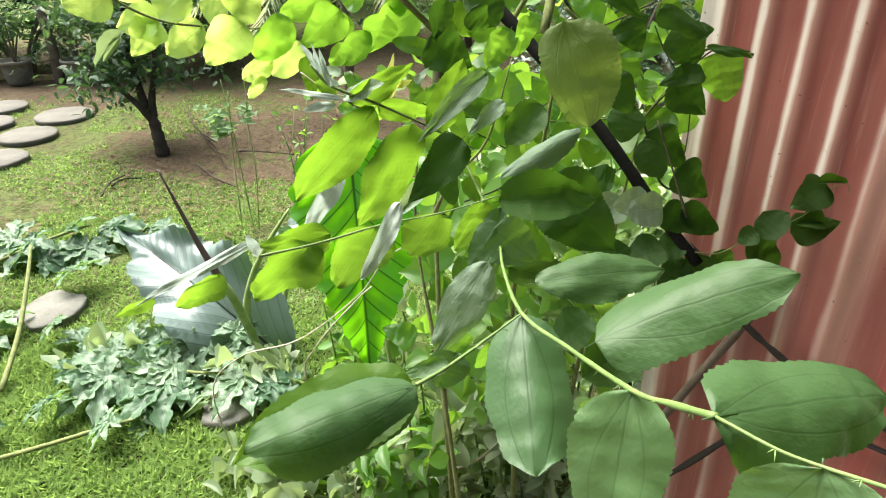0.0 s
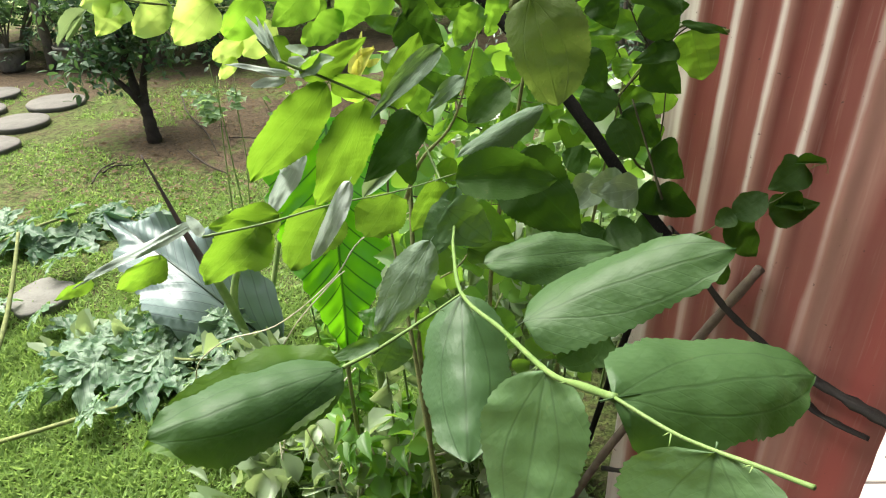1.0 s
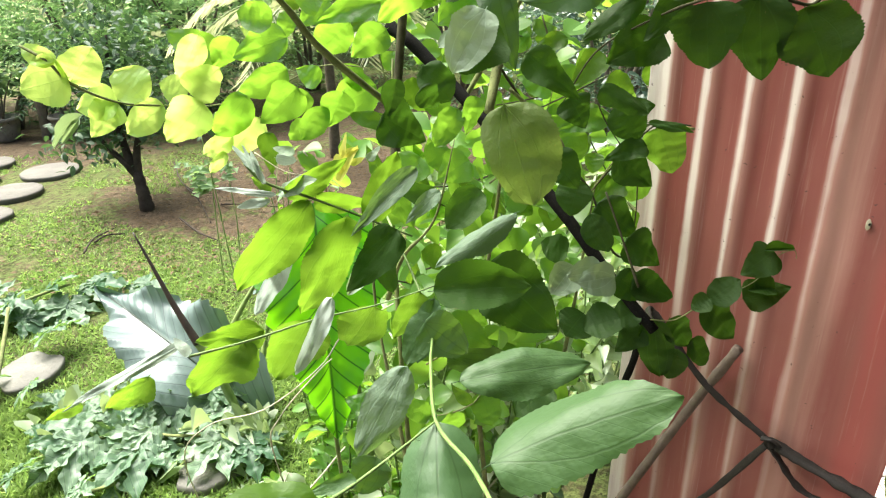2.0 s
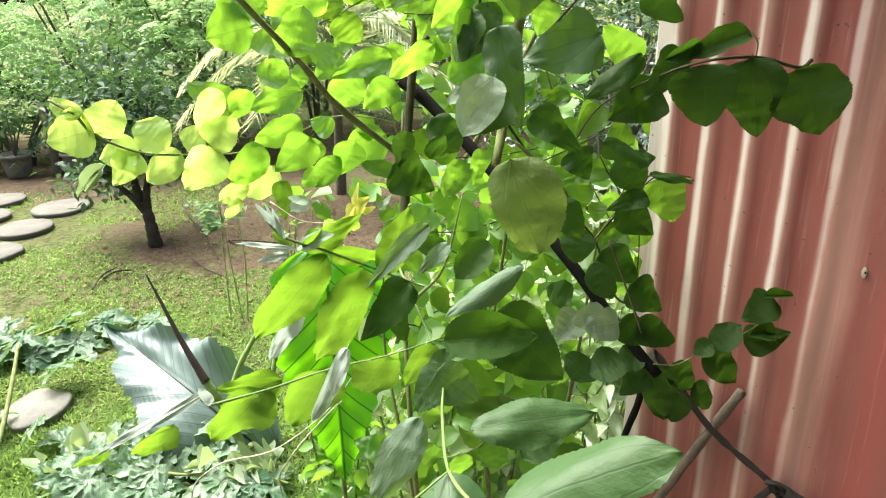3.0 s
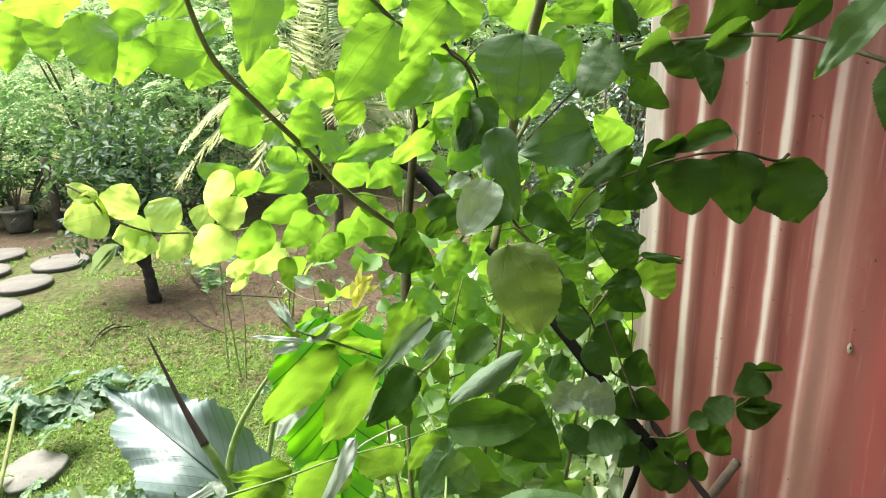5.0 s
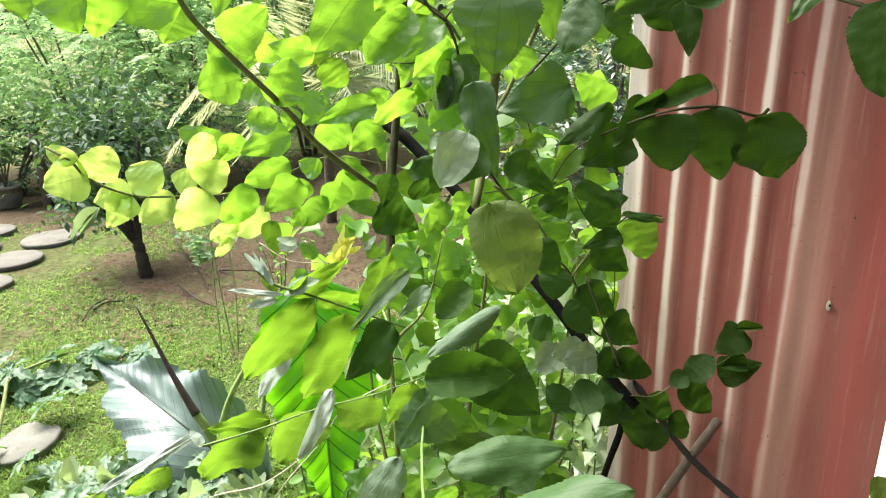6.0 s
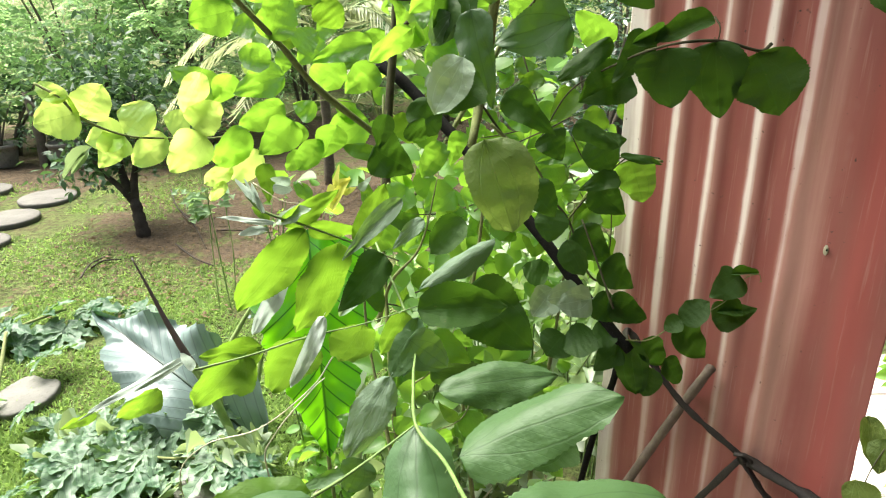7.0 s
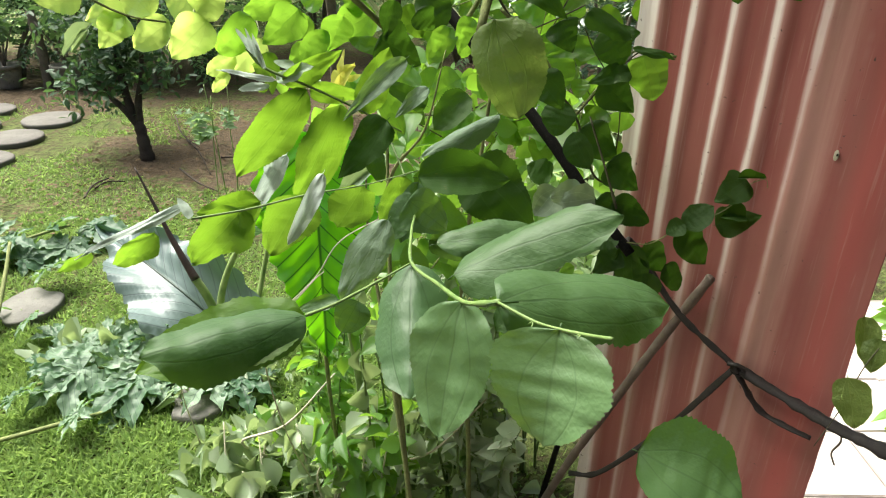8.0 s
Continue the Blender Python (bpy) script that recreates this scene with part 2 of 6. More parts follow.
def ground_material():
    m, nt, out = nodes_of("lawn_and_soil")
    co = node(nt, "ShaderNodeTexCoord").outputs["Object"]
    sep = node(nt, "ShaderNodeSeparateXYZ", Vector=co)
    x, y = sep.outputs[0], sep.outputs[1]
    wob = calc(nt, 'MULTIPLY', calc(nt, 'SUBTRACT', noise_at(nt, co, 1.9, 6.0), 0.5), 3.0)
    wob = calc(nt, 'ADD', wob, calc(nt, 'MULTIPLY', calc(nt, 'SUBTRACT', noise_at(nt, co, 9.0, 6.0, 0.7), 0.5), 3.0))

    def patch(cx, cy, rx, ry):
        dx = calc(nt, 'DIVIDE', calc(nt, 'SUBTRACT', x, cx), rx)
        dy = calc(nt, 'DIVIDE', calc(nt, 'SUBTRACT', y, cy), ry)
        r = calc(nt, 'SQRT', calc(nt, 'ADD', calc(nt, 'MULTIPLY', dx, dx), calc(nt, 'MULTIPLY', dy, dy)))
        return ramp(nt, calc(nt, 'ADD', r, wob), 1.1, 0.75)
    soil = calc(nt, 'MAXIMUM', patch(-0.6, 5.3, 1.8, 1.2), ramp(nt, noise_at(nt, co, 1.3, 5.0), 0.56, 0.66))
    soil = calc(nt, 'MAXIMUM', soil, patch(-4.2, 6.6, 1.8, 0.9))
    soil = calc(nt, 'MAXIMUM', soil, patch(-1.9, 4.6, 0.5, 0.35))
    soil = calc(nt, 'MAXIMUM', soil, patch(0.2, 8.0, 9.0, 1.6))
    soil = calc(nt, 'MAXIMUM', soil, patch(0.3, 1.0, 0.6, 0.4))
    fine, mid = noise_at(nt, co, 70.0, 6.0), noise_at(nt, co, 7.0, 5.0)
    turf = blend(nt, ramp(nt, mid, 0.35, 0.65), (0.105, 0.150, 0.040), (0.145, 0.170, 0.060))
    turf = blend(nt, ramp(nt, noise_at(nt, co, 24.0, 4.0), 0.48, 0.62), turf, (0.075, 0.066, 0.032))
    turf = blend(nt, ramp(nt, fine, 0.45, 0.7), turf, (0.040, 0.056, 0.015))
    turf = blend(nt, ramp(nt, noise_at(nt, co, 34.0, 5.0, 0.7), 0.54, 0.64), turf, (0.035, 0.042, 0.015))
    earth = blend(nt, ramp(nt, mid, 0.3, 0.7), (0.132, 0.098, 0.062), (0.080, 0.059, 0.037))
    earth = blend(nt, ramp(nt, fine, 0.5, 0.75), earth, (0.14, 0.108, 0.072))
    clod = noise_at(nt, co, 26.0, 8.0, 0.75)
    earth = blend(nt, ramp(nt, clod, 0.50, 0.62), earth, (0.045, 0.034, 0.022))
    earth = blend(nt, ramp(nt, noise_at(nt, co, 55.0, 3.0), 0.60, 0.68), earth, (0.17, 0.135, 0.095))
    col = blend(nt, soil, turf, earth)
    p = node(nt, "ShaderNodeBsdfPrincipled", Base_Color=col, Roughness=0.95, Normal=bump(nt, calc(nt, 'ADD', calc(nt, 'ADD', fine, mid), clod), 0.9, 0.03))
    p.inputs["Specular IOR Level"].default_value = 0.15
    nt.links.new(p.outputs[0], out.inputs[0])
    return m


def sheet_material():
    """Red oxide paint on corrugated steel, chalked in places, with the sky's glint painted pale on the garden-side
    flanks.
    """
    m, nt, out = nodes_of("red_paint")
    co = node(nt, "ShaderNodeTexCoord").outputs["Object"]
    sep = node(nt, "ShaderNodeSeparateXYZ", Vector=co)
    stretch = node(nt, "ShaderNodeMapping", Vector=co)
    stretch.inputs["Scale"].default_value = (26.0, 26.0, 1.3)
    streak = noise_at(nt, stretch.outputs[0], 1.0, 5.0)
    broad, fine = noise_at(nt, co, 5.0, 4.0), noise_at(nt, co, 90.0, 5.0)
    col = blend(nt, ramp(nt, streak, 0.35, 0.68), (0.280, 0.077, 0.066), (0.318, 0.109, 0.092))
    col = blend(nt, ramp(nt, broad, 0.45, 0.75), col, (0.298, 0.109, 0.092))
    # chalked beige band past the last ridge, a redder one towards the free edge
    beige = calc(nt, 'ABSOLUTE', calc(nt, 'SUBTRACT', calc(nt, 'ADD', sep.outputs[0], calc(nt, 'MULTIPLY', calc(nt, 'SUBTRACT', broad, 0.5), 0.03)), 0.335))
    col = blend(nt, calc(nt, 'MULTIPLY', ramp(nt, beige, 0.034, 0.012), ramp(nt, streak, 0.25, 0.6)), col, (0.44, 0.23, 0.19))
    redder = calc(nt, 'ABSOLUTE', calc(nt, 'SUBTRACT', sep.outputs[0], 0.425))
    col = blend(nt, calc(nt, 'MULTIPLY', ramp(nt, redder, 0.035, 0.01), 0.6), col, (0.43, 0.090, 0.080))
    tall = node(nt, "ShaderNodeCombineXYZ", X=calc(nt, 'MULTIPLY', sep.outputs[0], 9.0), Z=calc(nt, 'MULTIPLY', sep.outputs[2], 4.5)).outputs[0]
    sway = calc(nt, 'SUBTRACT', noise_at(nt, tall, 1.0, 3.0), 0.5)
    # pale stripe that paints the sky's reflection on each ridge's garden-side flank
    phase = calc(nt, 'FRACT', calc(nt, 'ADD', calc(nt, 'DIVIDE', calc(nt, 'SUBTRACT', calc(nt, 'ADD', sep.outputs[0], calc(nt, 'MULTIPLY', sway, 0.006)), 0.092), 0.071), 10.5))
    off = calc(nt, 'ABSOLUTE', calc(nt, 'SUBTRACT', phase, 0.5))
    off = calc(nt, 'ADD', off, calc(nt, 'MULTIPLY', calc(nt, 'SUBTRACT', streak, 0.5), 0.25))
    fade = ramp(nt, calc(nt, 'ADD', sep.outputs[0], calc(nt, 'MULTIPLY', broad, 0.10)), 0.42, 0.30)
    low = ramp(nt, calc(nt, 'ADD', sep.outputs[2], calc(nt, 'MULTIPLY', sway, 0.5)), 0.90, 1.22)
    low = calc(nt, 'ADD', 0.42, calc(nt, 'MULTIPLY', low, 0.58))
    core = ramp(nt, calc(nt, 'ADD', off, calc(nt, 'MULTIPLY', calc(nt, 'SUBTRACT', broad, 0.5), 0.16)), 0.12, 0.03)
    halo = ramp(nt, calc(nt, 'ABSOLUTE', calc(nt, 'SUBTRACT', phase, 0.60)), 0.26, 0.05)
    flank_glint = calc(nt, 'MULTIPLY', calc(nt, 'MULTIPLY', core, fade), low)
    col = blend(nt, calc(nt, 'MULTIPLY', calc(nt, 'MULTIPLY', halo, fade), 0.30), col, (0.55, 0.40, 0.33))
    col = blend(nt, calc(nt, 'MULTIPLY', flank_glint, 0.88), col, (0.74, 0.68, 0.63))
    bare = ramp(nt, calc(nt, 'ADD', sep.outputs[0], calc(nt, 'MULTIPLY', calc(nt, 'SUBTRACT', broad, 0.5), 0.02)), 0.026, 0.014)
    col = blend(nt, calc(nt, 'MULTIPLY', bare, ramp(nt, streak, 0.2, 0.5)), col, (0.72, 0.66, 0.61))
    long = node(nt, "ShaderNodeMapping", Vector=co)
    long.inputs["Scale"].default_value = (150.0, 150.0, 5.0)
    col = blend(nt, calc(nt, 'MULTIPLY', ramp(nt, noise_at(nt, long.outputs[0], 1.0, 4.0), 0.58, 0.72), 0.35), col, (0.52, 0.33, 0.28))
    col = blend(nt, ramp(nt, fine, 0.68, 0.73), col, (0.12, 0.06, 0.05))
    rust = ramp(nt, noise_at(nt, co, 38.0, 2.0), 0.74, 0.77)
    col = blend(nt, rust, col, (0.07, 0.04, 0.03))
    p = node(nt, "ShaderNodeBsdfPrincipled", Base_Color=col, Roughness=calc(nt, 'ADD', 0.36, calc(nt, 'MULTIPLY', streak, 0.25)),
             Normal=bump(nt, calc(nt, 'ADD', broad, calc(nt, 'MULTIPLY', fine, 0.15)), 0.25, 0.004))
    p.inputs["Specular IOR Level"].default_value = 0.5
    nt.links.new(p.outputs[0], out.inputs[0])
    return m


GROUND, REDPAINT = ground_material(), sheet_material()

# ---- building helpers ----


def finish(name, me, material, parent=None, label="", smooth=True):
    if smooth:
        me.polygons.foreach_set("use_smooth", [True] * len(me.polygons))
    if material and not me.materials:
        me.materials.append(material)
    ob = new(name, me)
    if parent:
        ob.parent = parent
    if label:
        tagged(ob, label)
    return ob


def part(name, bm, material, parent=None, label="", smooth=True):
    me = bpy.data.meshes.new(name)
    bm.to_mesh(me)
    bm.free()
    return finish(name, me, material, parent, label, smooth)


def thing(name, label, category, at=(0, 0, 0), group=""):
    ob = new(name)
    ob.location = at
    ob.empty_display_size = 0.05
    return tagged(ob, label, category, group)


def glide(points, steps=6):
    """A smooth line through the points."""
    pts = [Vector(p) for p in points]
    pts = [2 * pts[0] - pts[1]] + pts + [2 * pts[-1] - pts[-2]]
    line = []
    for a, b, c, d in zip(pts, pts[1:], pts[2:], pts[3:]):
        for i in range(steps):
            t = i / steps
            line.append(0.5 * (2 * b + (c - a) * t + (2 * a - 5 * b + 4 * c - d) * t * t + (3 * b - a - 3 * c + d) * t ** 3))
    return line + [pts[-2]]


def tube(bm, points, r0, r1, sides=8, steps=6, bumps=0.0, flat=1.0):
    """A round, tapering rod along a smooth line, closed at both ends."""
    line = glide(points, steps) if len(points) > 2 else [Vector(p) for p in points]
    rings, side = [], None
    for i, p in enumerate(line):
        ahead = (line[min(i + 1, len(line) - 1)] - line[max(i - 1, 0)]).normalized()
        if side is None:
            side = ahead.orthogonal().normalized()
        side = (side - ahead * side.dot(ahead)).normalized()
        up = ahead.cross(side)
        r = r0 + (r1 - r0) * i / (len(line) - 1)
        if bumps:
            r *= 1 + bumps * noise.noise(p * 60)
        rings.append([bm.verts.new(p + r * (math.cos(a) * side + flat * math.sin(a) * up)) for a in (2 * math.pi * k / sides for k in range(sides))])
    for a, b in zip(rings, rings[1:]):
        for k in range(sides):
            bm.faces.new((a[k], a[(k + 1) % sides], b[(k + 1) % sides], b[k]))
    bm.faces.new(rings[0][::-1])
    bm.faces.new(rings[-1])
    return bm


def rod(points, r0, r1, **kw):
    return tube(bmesh.new(), points, r0, r1, **kw)


def box(bm, x0, y0, z0, x1, y1, z1, bevel=0.0):
    made = bmesh.ops.create_cube(bm, size=1.0)["verts"]
    bmesh.ops.scale(bm, vec=(x1 - x0, y1 - y0, z1 - z0), verts=made)
    bmesh.ops.translate(bm, vec=((x0 + x1) / 2, (y0 + y1) / 2, (z0 + z1) / 2), verts=made)
    if bevel:
        bmesh.ops.bevel(bm, geom=list({e for v in made for e in v.link_edges}), offset=bevel, segments=2, affect='EDGES')
    return bm


def joined(name, template, matrices, material, parent=None, label=""):
    """One mesh of many copies of a small template (verts, faces), or of several in turn."""
    shapes = [(np.array(v, dtype=float), f) for v, f in (template if isinstance(template, list) else [template])]
    verts, faces, base = [], [], 0
    for k, m in enumerate(matrices):
        a = np.array(m)
        tv, tf = shapes[k % len(shapes)]
        verts.append(tv @ a[:3, :3].T + a[:3, 3])
        faces.extend([tuple(i + base for i in f) for f in tf])
        base += len(tv)
    me = bpy.data.meshes.new(name)
    me.from_pydata(np.concatenate(verts).tolist(), [], faces)
    return finish(name, me, material, parent, label)


def facing(at, ahead, normal, sx, sy, sz):
    """The matrix of a leaf that starts at a point, grows ahead and shows its face along normal."""
    y = Vector(ahead).normalized()
    x = y.cross(Vector(normal)).normalized()
    z = x.cross(y)
    m = Matrix((x * sx, y * sy, z * sz)).transposed().to_4x4()
    m.translation = at
    return m

# ---- leaf shapes ----


def leaf_shape(kind, rows=44, cols=8, seed=0):
    """A blunt oval leaf, 1 long and 1 wide, with a fine saw edge and three sunken veins. The kind sets how it bends."""
    rng = random.Random(seed)
    cup, fold, bow, wave, lip = {"oval": (0.10, 0.02, 0.06, 0.015, 0), "oval2": (-0.06, 0.05, 0.10, 0.02, 0), "cup": (0.30, 0.05, 0.10, 0.02, 0),
                                 "wavy": (0.08, 0.04, 0.16, 0.045, 0), "droop": (-0.22, 0.05, 0.34, 0.03, 0), "fold": (0.1, 0.75, 0.12, 0.02, 0),
                                 "curl": (0.35, 0.15, -0.40, 0.05, 0), "ovate": (0.06, 0.08, 0.16, 0.03, 0), "roll": (0.22, 0.35, 0.22, 0.02, 0.5),
                                 "arch": (-0.35, -0.10, 0.28, 0.015, 0), "boat": (-0.30, -0.22, 0.10, 0.02, 0)}[kind]
    peak, full, point = rng.uniform(0.60, 0.90), rng.uniform(0.46, 0.62), rng.uniform(0.86, 0.93)
    phase, twist, skew = rng.uniform(0, 6), rng.uniform(-0.35, 0.35), rng.uniform(-0.07, 0.07)
    if kind == "ovate":
        peak, full, point = rng.uniform(0.52, 0.62), rng.uniform(0.74, 0.92), 0.97
    bm = bmesh.new()
    grid = []
    for j in range(rows + 1):
        y = j / rows
        half = 0.5 * max(0.0, math.sin(math.pi * min(1, y ** peak))) ** full
        half *= (1.0 - 0.10 * y) * (1 + 0.05 * math.sin(5.0 * y + phase))
        if y > point:
            half *= 0.45 + 0.55 * (1 - y) / (1 - point)
        if j % 2 and 0.04 < y < 0.97:
            half *= rng.uniform(0.945, 0.98)
        row = []
        for i in range(cols + 1):
            u = 2 * i / cols - 1
            x = half * u * (1 + abs(u) * (0.15 * noise.noise(Vector((math.copysign(3.0, u), y * 3.4, seed * 5.7))) + 0.04 * noise.noise(Vector((math.copysign(3.0, u), y * 11.0, seed * 2.3)))))
            z = cup * x * x * 2 + fold * abs(x) - bow * (y - 0.25) ** 2
            z += wave * math.sin(9 * y + phase + 2.5 * u) * abs(u) * 1.2
            z += 0.065 * noise.noise(Vector((x * 3.0, y * 3.0, seed * 7.3))) * (0.3 + abs(u)) + 0.028 * noise.noise(Vector((x * 9, y * 9, seed * 3.1)))
            z += twist * x * (y - 0.3)
            arc = 0.235 * math.sin(2.9 * y)
            z += 0.016 * (1 - math.exp(-(x / 0.035) ** 2)) + 0.012 * (1 - math.exp(-((abs(x) - arc) / 0.04) ** 2))
            if lip:
                z += lip * max(0, u) ** 3 * half
                x -= lip * 0.5 * max(0, u - 0.3) ** 2 * half
            row.append(bm.verts.new((x + skew * math.sin(math.pi * y), y, z)))
        grid.append(row)
    for a, b in zip(grid, grid[1:]):
        for i in range(cols):
            bm.faces.new((a[i], a[i + 1], b[i + 1], b[i]))
    bmesh.ops.remove_doubles(bm, verts=bm.verts, dist=0.0005)
    tube(bm, [(0, -0.05, -0.02), (0, 0.0, 0.0), (0, 0.10, 0.0)], 0.008, 0.004, sides=5, steps=2)
    me = bpy.data.meshes.new("leaf")
    bm.to_mesh(me)
    bm.free()
    me.polygons.foreach_set("use_smooth", [True] * len(me.polygons))
    me.materials.append(None)
    return me


LEAVES = {k: [leaf_shape(k, seed=i * 5 + n) for n in range(5)] for i, k in enumerate(("oval", "oval2", "cup", "wavy", "droop", "fold", "curl", "roll", "ovate", "arch", "boat"))}
leaf_count = itertools.count()


def leaf(twig, base, tip, normal, width, kind, material=LEAF):
    """One leaf of a twig from its stalk's end to its tip."""
    base, tip = Vector(base), Vector(tip)
    long = (tip - base).length
    ob = new("leaf", LEAVES[kind][next(leaf_count) % 5])
    ob.material_slots[0].link = 'OBJECT'
    ob.material_slots[0].material = material
    ob.parent = twig
    ob.matrix_basis = facing(base, tip - base, normal, width * 1.12, long, (width + long) / 2)
    return ob


def limb(name, points, r_far, r_root, material, parent, label=""):
    """A twig with the short paired thorns of a jujube."""
    bm = rod(points, r_far, r_root, sides=8, steps=6, bumps=0.25)
    line = glide(points, 6)
    rng = random.Random(round(line[0].x * 1e4 + line[0].z * 1e3))
    gone = 0.0
    for a, b in zip(line, line[1:]):
        gone += (b - a).length
        if gone < 0.028:
            continue
        gone = 0.0
        ahead = (b - a).normalized()
        out = (ahead.orthogonal() + Vector((rng.gauss(0, 0.7), rng.gauss(0, 0.7), rng.gauss(0, 0.7)))).normalized()
        for turn in (0.55, -0.55):
            way = (out + ahead * turn).normalized()
            tube(bm, [a, a + way * rng.uniform(0.003, 0.006)], 0.0005, 0.0001, sides=4)
    return part(name, bm, material, parent, label)


SMALL = ([(0, 0, 0), (-0.42, 0.3, 0.06), (0, 0.35, 0), (0.42, 0.3, 0.06), (-0.36, 0.65, 0.03), (0, 0.7, -0.03), (0.36, 0.65, 0.03), (0, 1, -0.10)],
         [(0, 2, 1), (0, 3, 2), (1, 2, 5, 4), (2, 3, 6, 5), (4, 5, 7), (5, 6, 7)])
ROUND_ROWS = ((0.0, 0.04), (0.12, 0.30), (0.32, 0.48), (0.55, 0.47), (0.78, 0.30), (0.93, 0.11), (1.0, 0.01))
ROUND = ([(h * u, y, 0.12 * abs(h * u) - 0.16 * (y - 0.3) ** 2) for y, h in ROUND_ROWS for u in (-1, -0.45, 0, 0.45, 1)],
         [(5 * j + i, 5 * j + i + 1, 5 * j + i + 6, 5 * j + i + 5) for j in range(6) for i in range(4)])
TINY = ([(0, 0, 0), (-0.5, 0.45, 0.08), (0.5, 0.45, 0.08), (0, 1, -0.08)], [(0, 2, 1), (1, 2, 3)])
OVATE_ROWS = ((0.0, 0.03), (0.10, 0.26), (0.25, 0.42), (0.45, 0.42), (0.68, 0.27), (0.87, 0.09), (1.0, 0.01))
OVATE = ([(h * u + 0.06 * math.sin(4 * y), y, 0.28 * abs(h * u) - 0.35 * (y - 0.3) ** 2 + 0.2 * h * u * (y - 0.4)) for y, h in OVATE_ROWS for u in (-1, -0.45, 0, 0.45, 1)], ROUND[1])
CUPPED = ([(h * u, y * (1 - 0.15 * y), 0.55 * (h * u) ** 2 * 2 - 0.2 * (y - 0.5) ** 2 - 0.25 * h * u * (y - 0.3)) for y, h in ROUND_ROWS for u in (-1, -0.45, 0, 0.45, 1)], ROUND[1])
WILTED = ([(h * u * 0.9 + 0.10 * math.sin(5 * y), y * (1 - 0.25 * y), 0.75 * abs(h * u) - 0.75 * (y - 0.35) ** 2 + 0.3 * h * u * (y - 0.4)) for y, h in ROUND_ROWS for u in (-1, -0.45, 0, 0.45, 1)], ROUND[1])
BLADE = ([(-0.5, 0, 0), (0.5, 0, 0), (0.1, 0.6, 0.05), (0, 1, 0.25)], [(0, 1, 2), (0, 2, 3)])


def strewn(rng, n, centre, radii, size, up=0.5, hollow=0.3, slim=0.6):
    """Leaf matrices spread through an uneven, clumped ellipsoid."""
    clumps = []
    for _ in range(max(6, n // 40)):
        d = Vector((rng.gauss(0, 1), rng.gauss(0, 1), rng.gauss(0, 1))).normalized() * rng.uniform(hollow, 1.0)
        clumps.append(Vector(centre) + Vector((d.x * radii[0], d.y * radii[1], d.z * radii[2])))
    spread = min(radii) * 0.30
    for _ in range(n):
        at = rng.choice(clumps) + Vector((rng.gauss(0, spread), rng.gauss(0, spread), rng.gauss(0, spread * 0.8)))
        way = Vector((rng.gauss(0, 1), rng.gauss(0, 1), rng.gauss(-0.35, 0.6)))
        face = Vector((rng.gauss(0, 0.6), rng.gauss(0, 0.6), up + rng.random()))
        if at.z < 0.03:
            continue
        s = size * rng.uniform(0.6, 1.25)
        yield facing(at, way, face, s * slim, s, s)


def sprays(rng, n, centre, radii, size, slim):
    """Leaf matrices in arching sprays, with leaflets in pairs, spread over an uneven crown."""
    per = 15
    for _ in range(n // per):
        d = Vector((rng.gauss(0, 1), rng.gauss(0, 1), rng.gauss(0, 1))).normalized() * rng.uniform(0.45, 1.08)
        d *= 1 + 0.3 * noise.noise(d * 2.2)
        at = Vector(centre) + Vector((d.x * radii[0], d.y * radii[1], d.z * radii[2]))
        if at.z < 0.06:
            continue
        way = (Vector((d.x, d.y, 0.25)).normalized() + Vector((rng.gauss(0, 0.5), rng.gauss(0, 0.5), rng.gauss(0.1, 0.4)))).normalized()
        side = way.cross(Vector((0, 0, 1))).normalized()
        face = side.cross(way) + Vector((rng.gauss(0, 0.3), rng.gauss(0, 0.3), 0.2))
        long, fall = size * rng.uniform(3.2, 5.5), rng.uniform(0.25, 0.8)
        for k in range(per):
            t = (k + 1) / per
            p = at + way * long * t + Vector((0, 0, -fall * long * t * t))
            out = side * (1 if k % 2 else -1) + way * 0.55 + Vector((rng.gauss(0, 0.2), rng.gauss(0, 0.2), rng.gauss(-0.25 - 0.4 * t, 0.2)))
            s = size * rng.uniform(0.75, 1.2) * (1.05 - 0.4 * t)
            if p.z > 0.03:
                yield facing(p, out, face + Vector((rng.gauss(0, 0.3), rng.gauss(0, 0.3), rng.gauss(0, 0.2))), s * slim, s, s)


# ---- ground and surroundings ----
bm = bmesh.new()
bmesh.ops.create_grid(bm, x_segments=150, y_segments=150, size=1.0)
for v in bm.verts:
    r = max(abs(v.co.x), abs(v.co.y))
    k = 7 if r < 0.7 else 7 + (r - 0.7) * 1300
    x, y = v.co.x * k, v.co.y * k + 3.0
    rise = 0.03 * noise.noise(Vector((x * 0.7, y * 0.7, 0))) + 0.012 * noise.noise(Vector((x * 4, y * 4, 2)))
    if abs(x - 2.6) < 1.8 and -4 < y < 2.9:
        rise = -0.05
    v.co = (x, y, rise - 0.01)
tagged(part("ground", bm, GROUND), "short green lawn with bare brown soil patches", "lawn", kind="structure")

rng = random.Random(11)


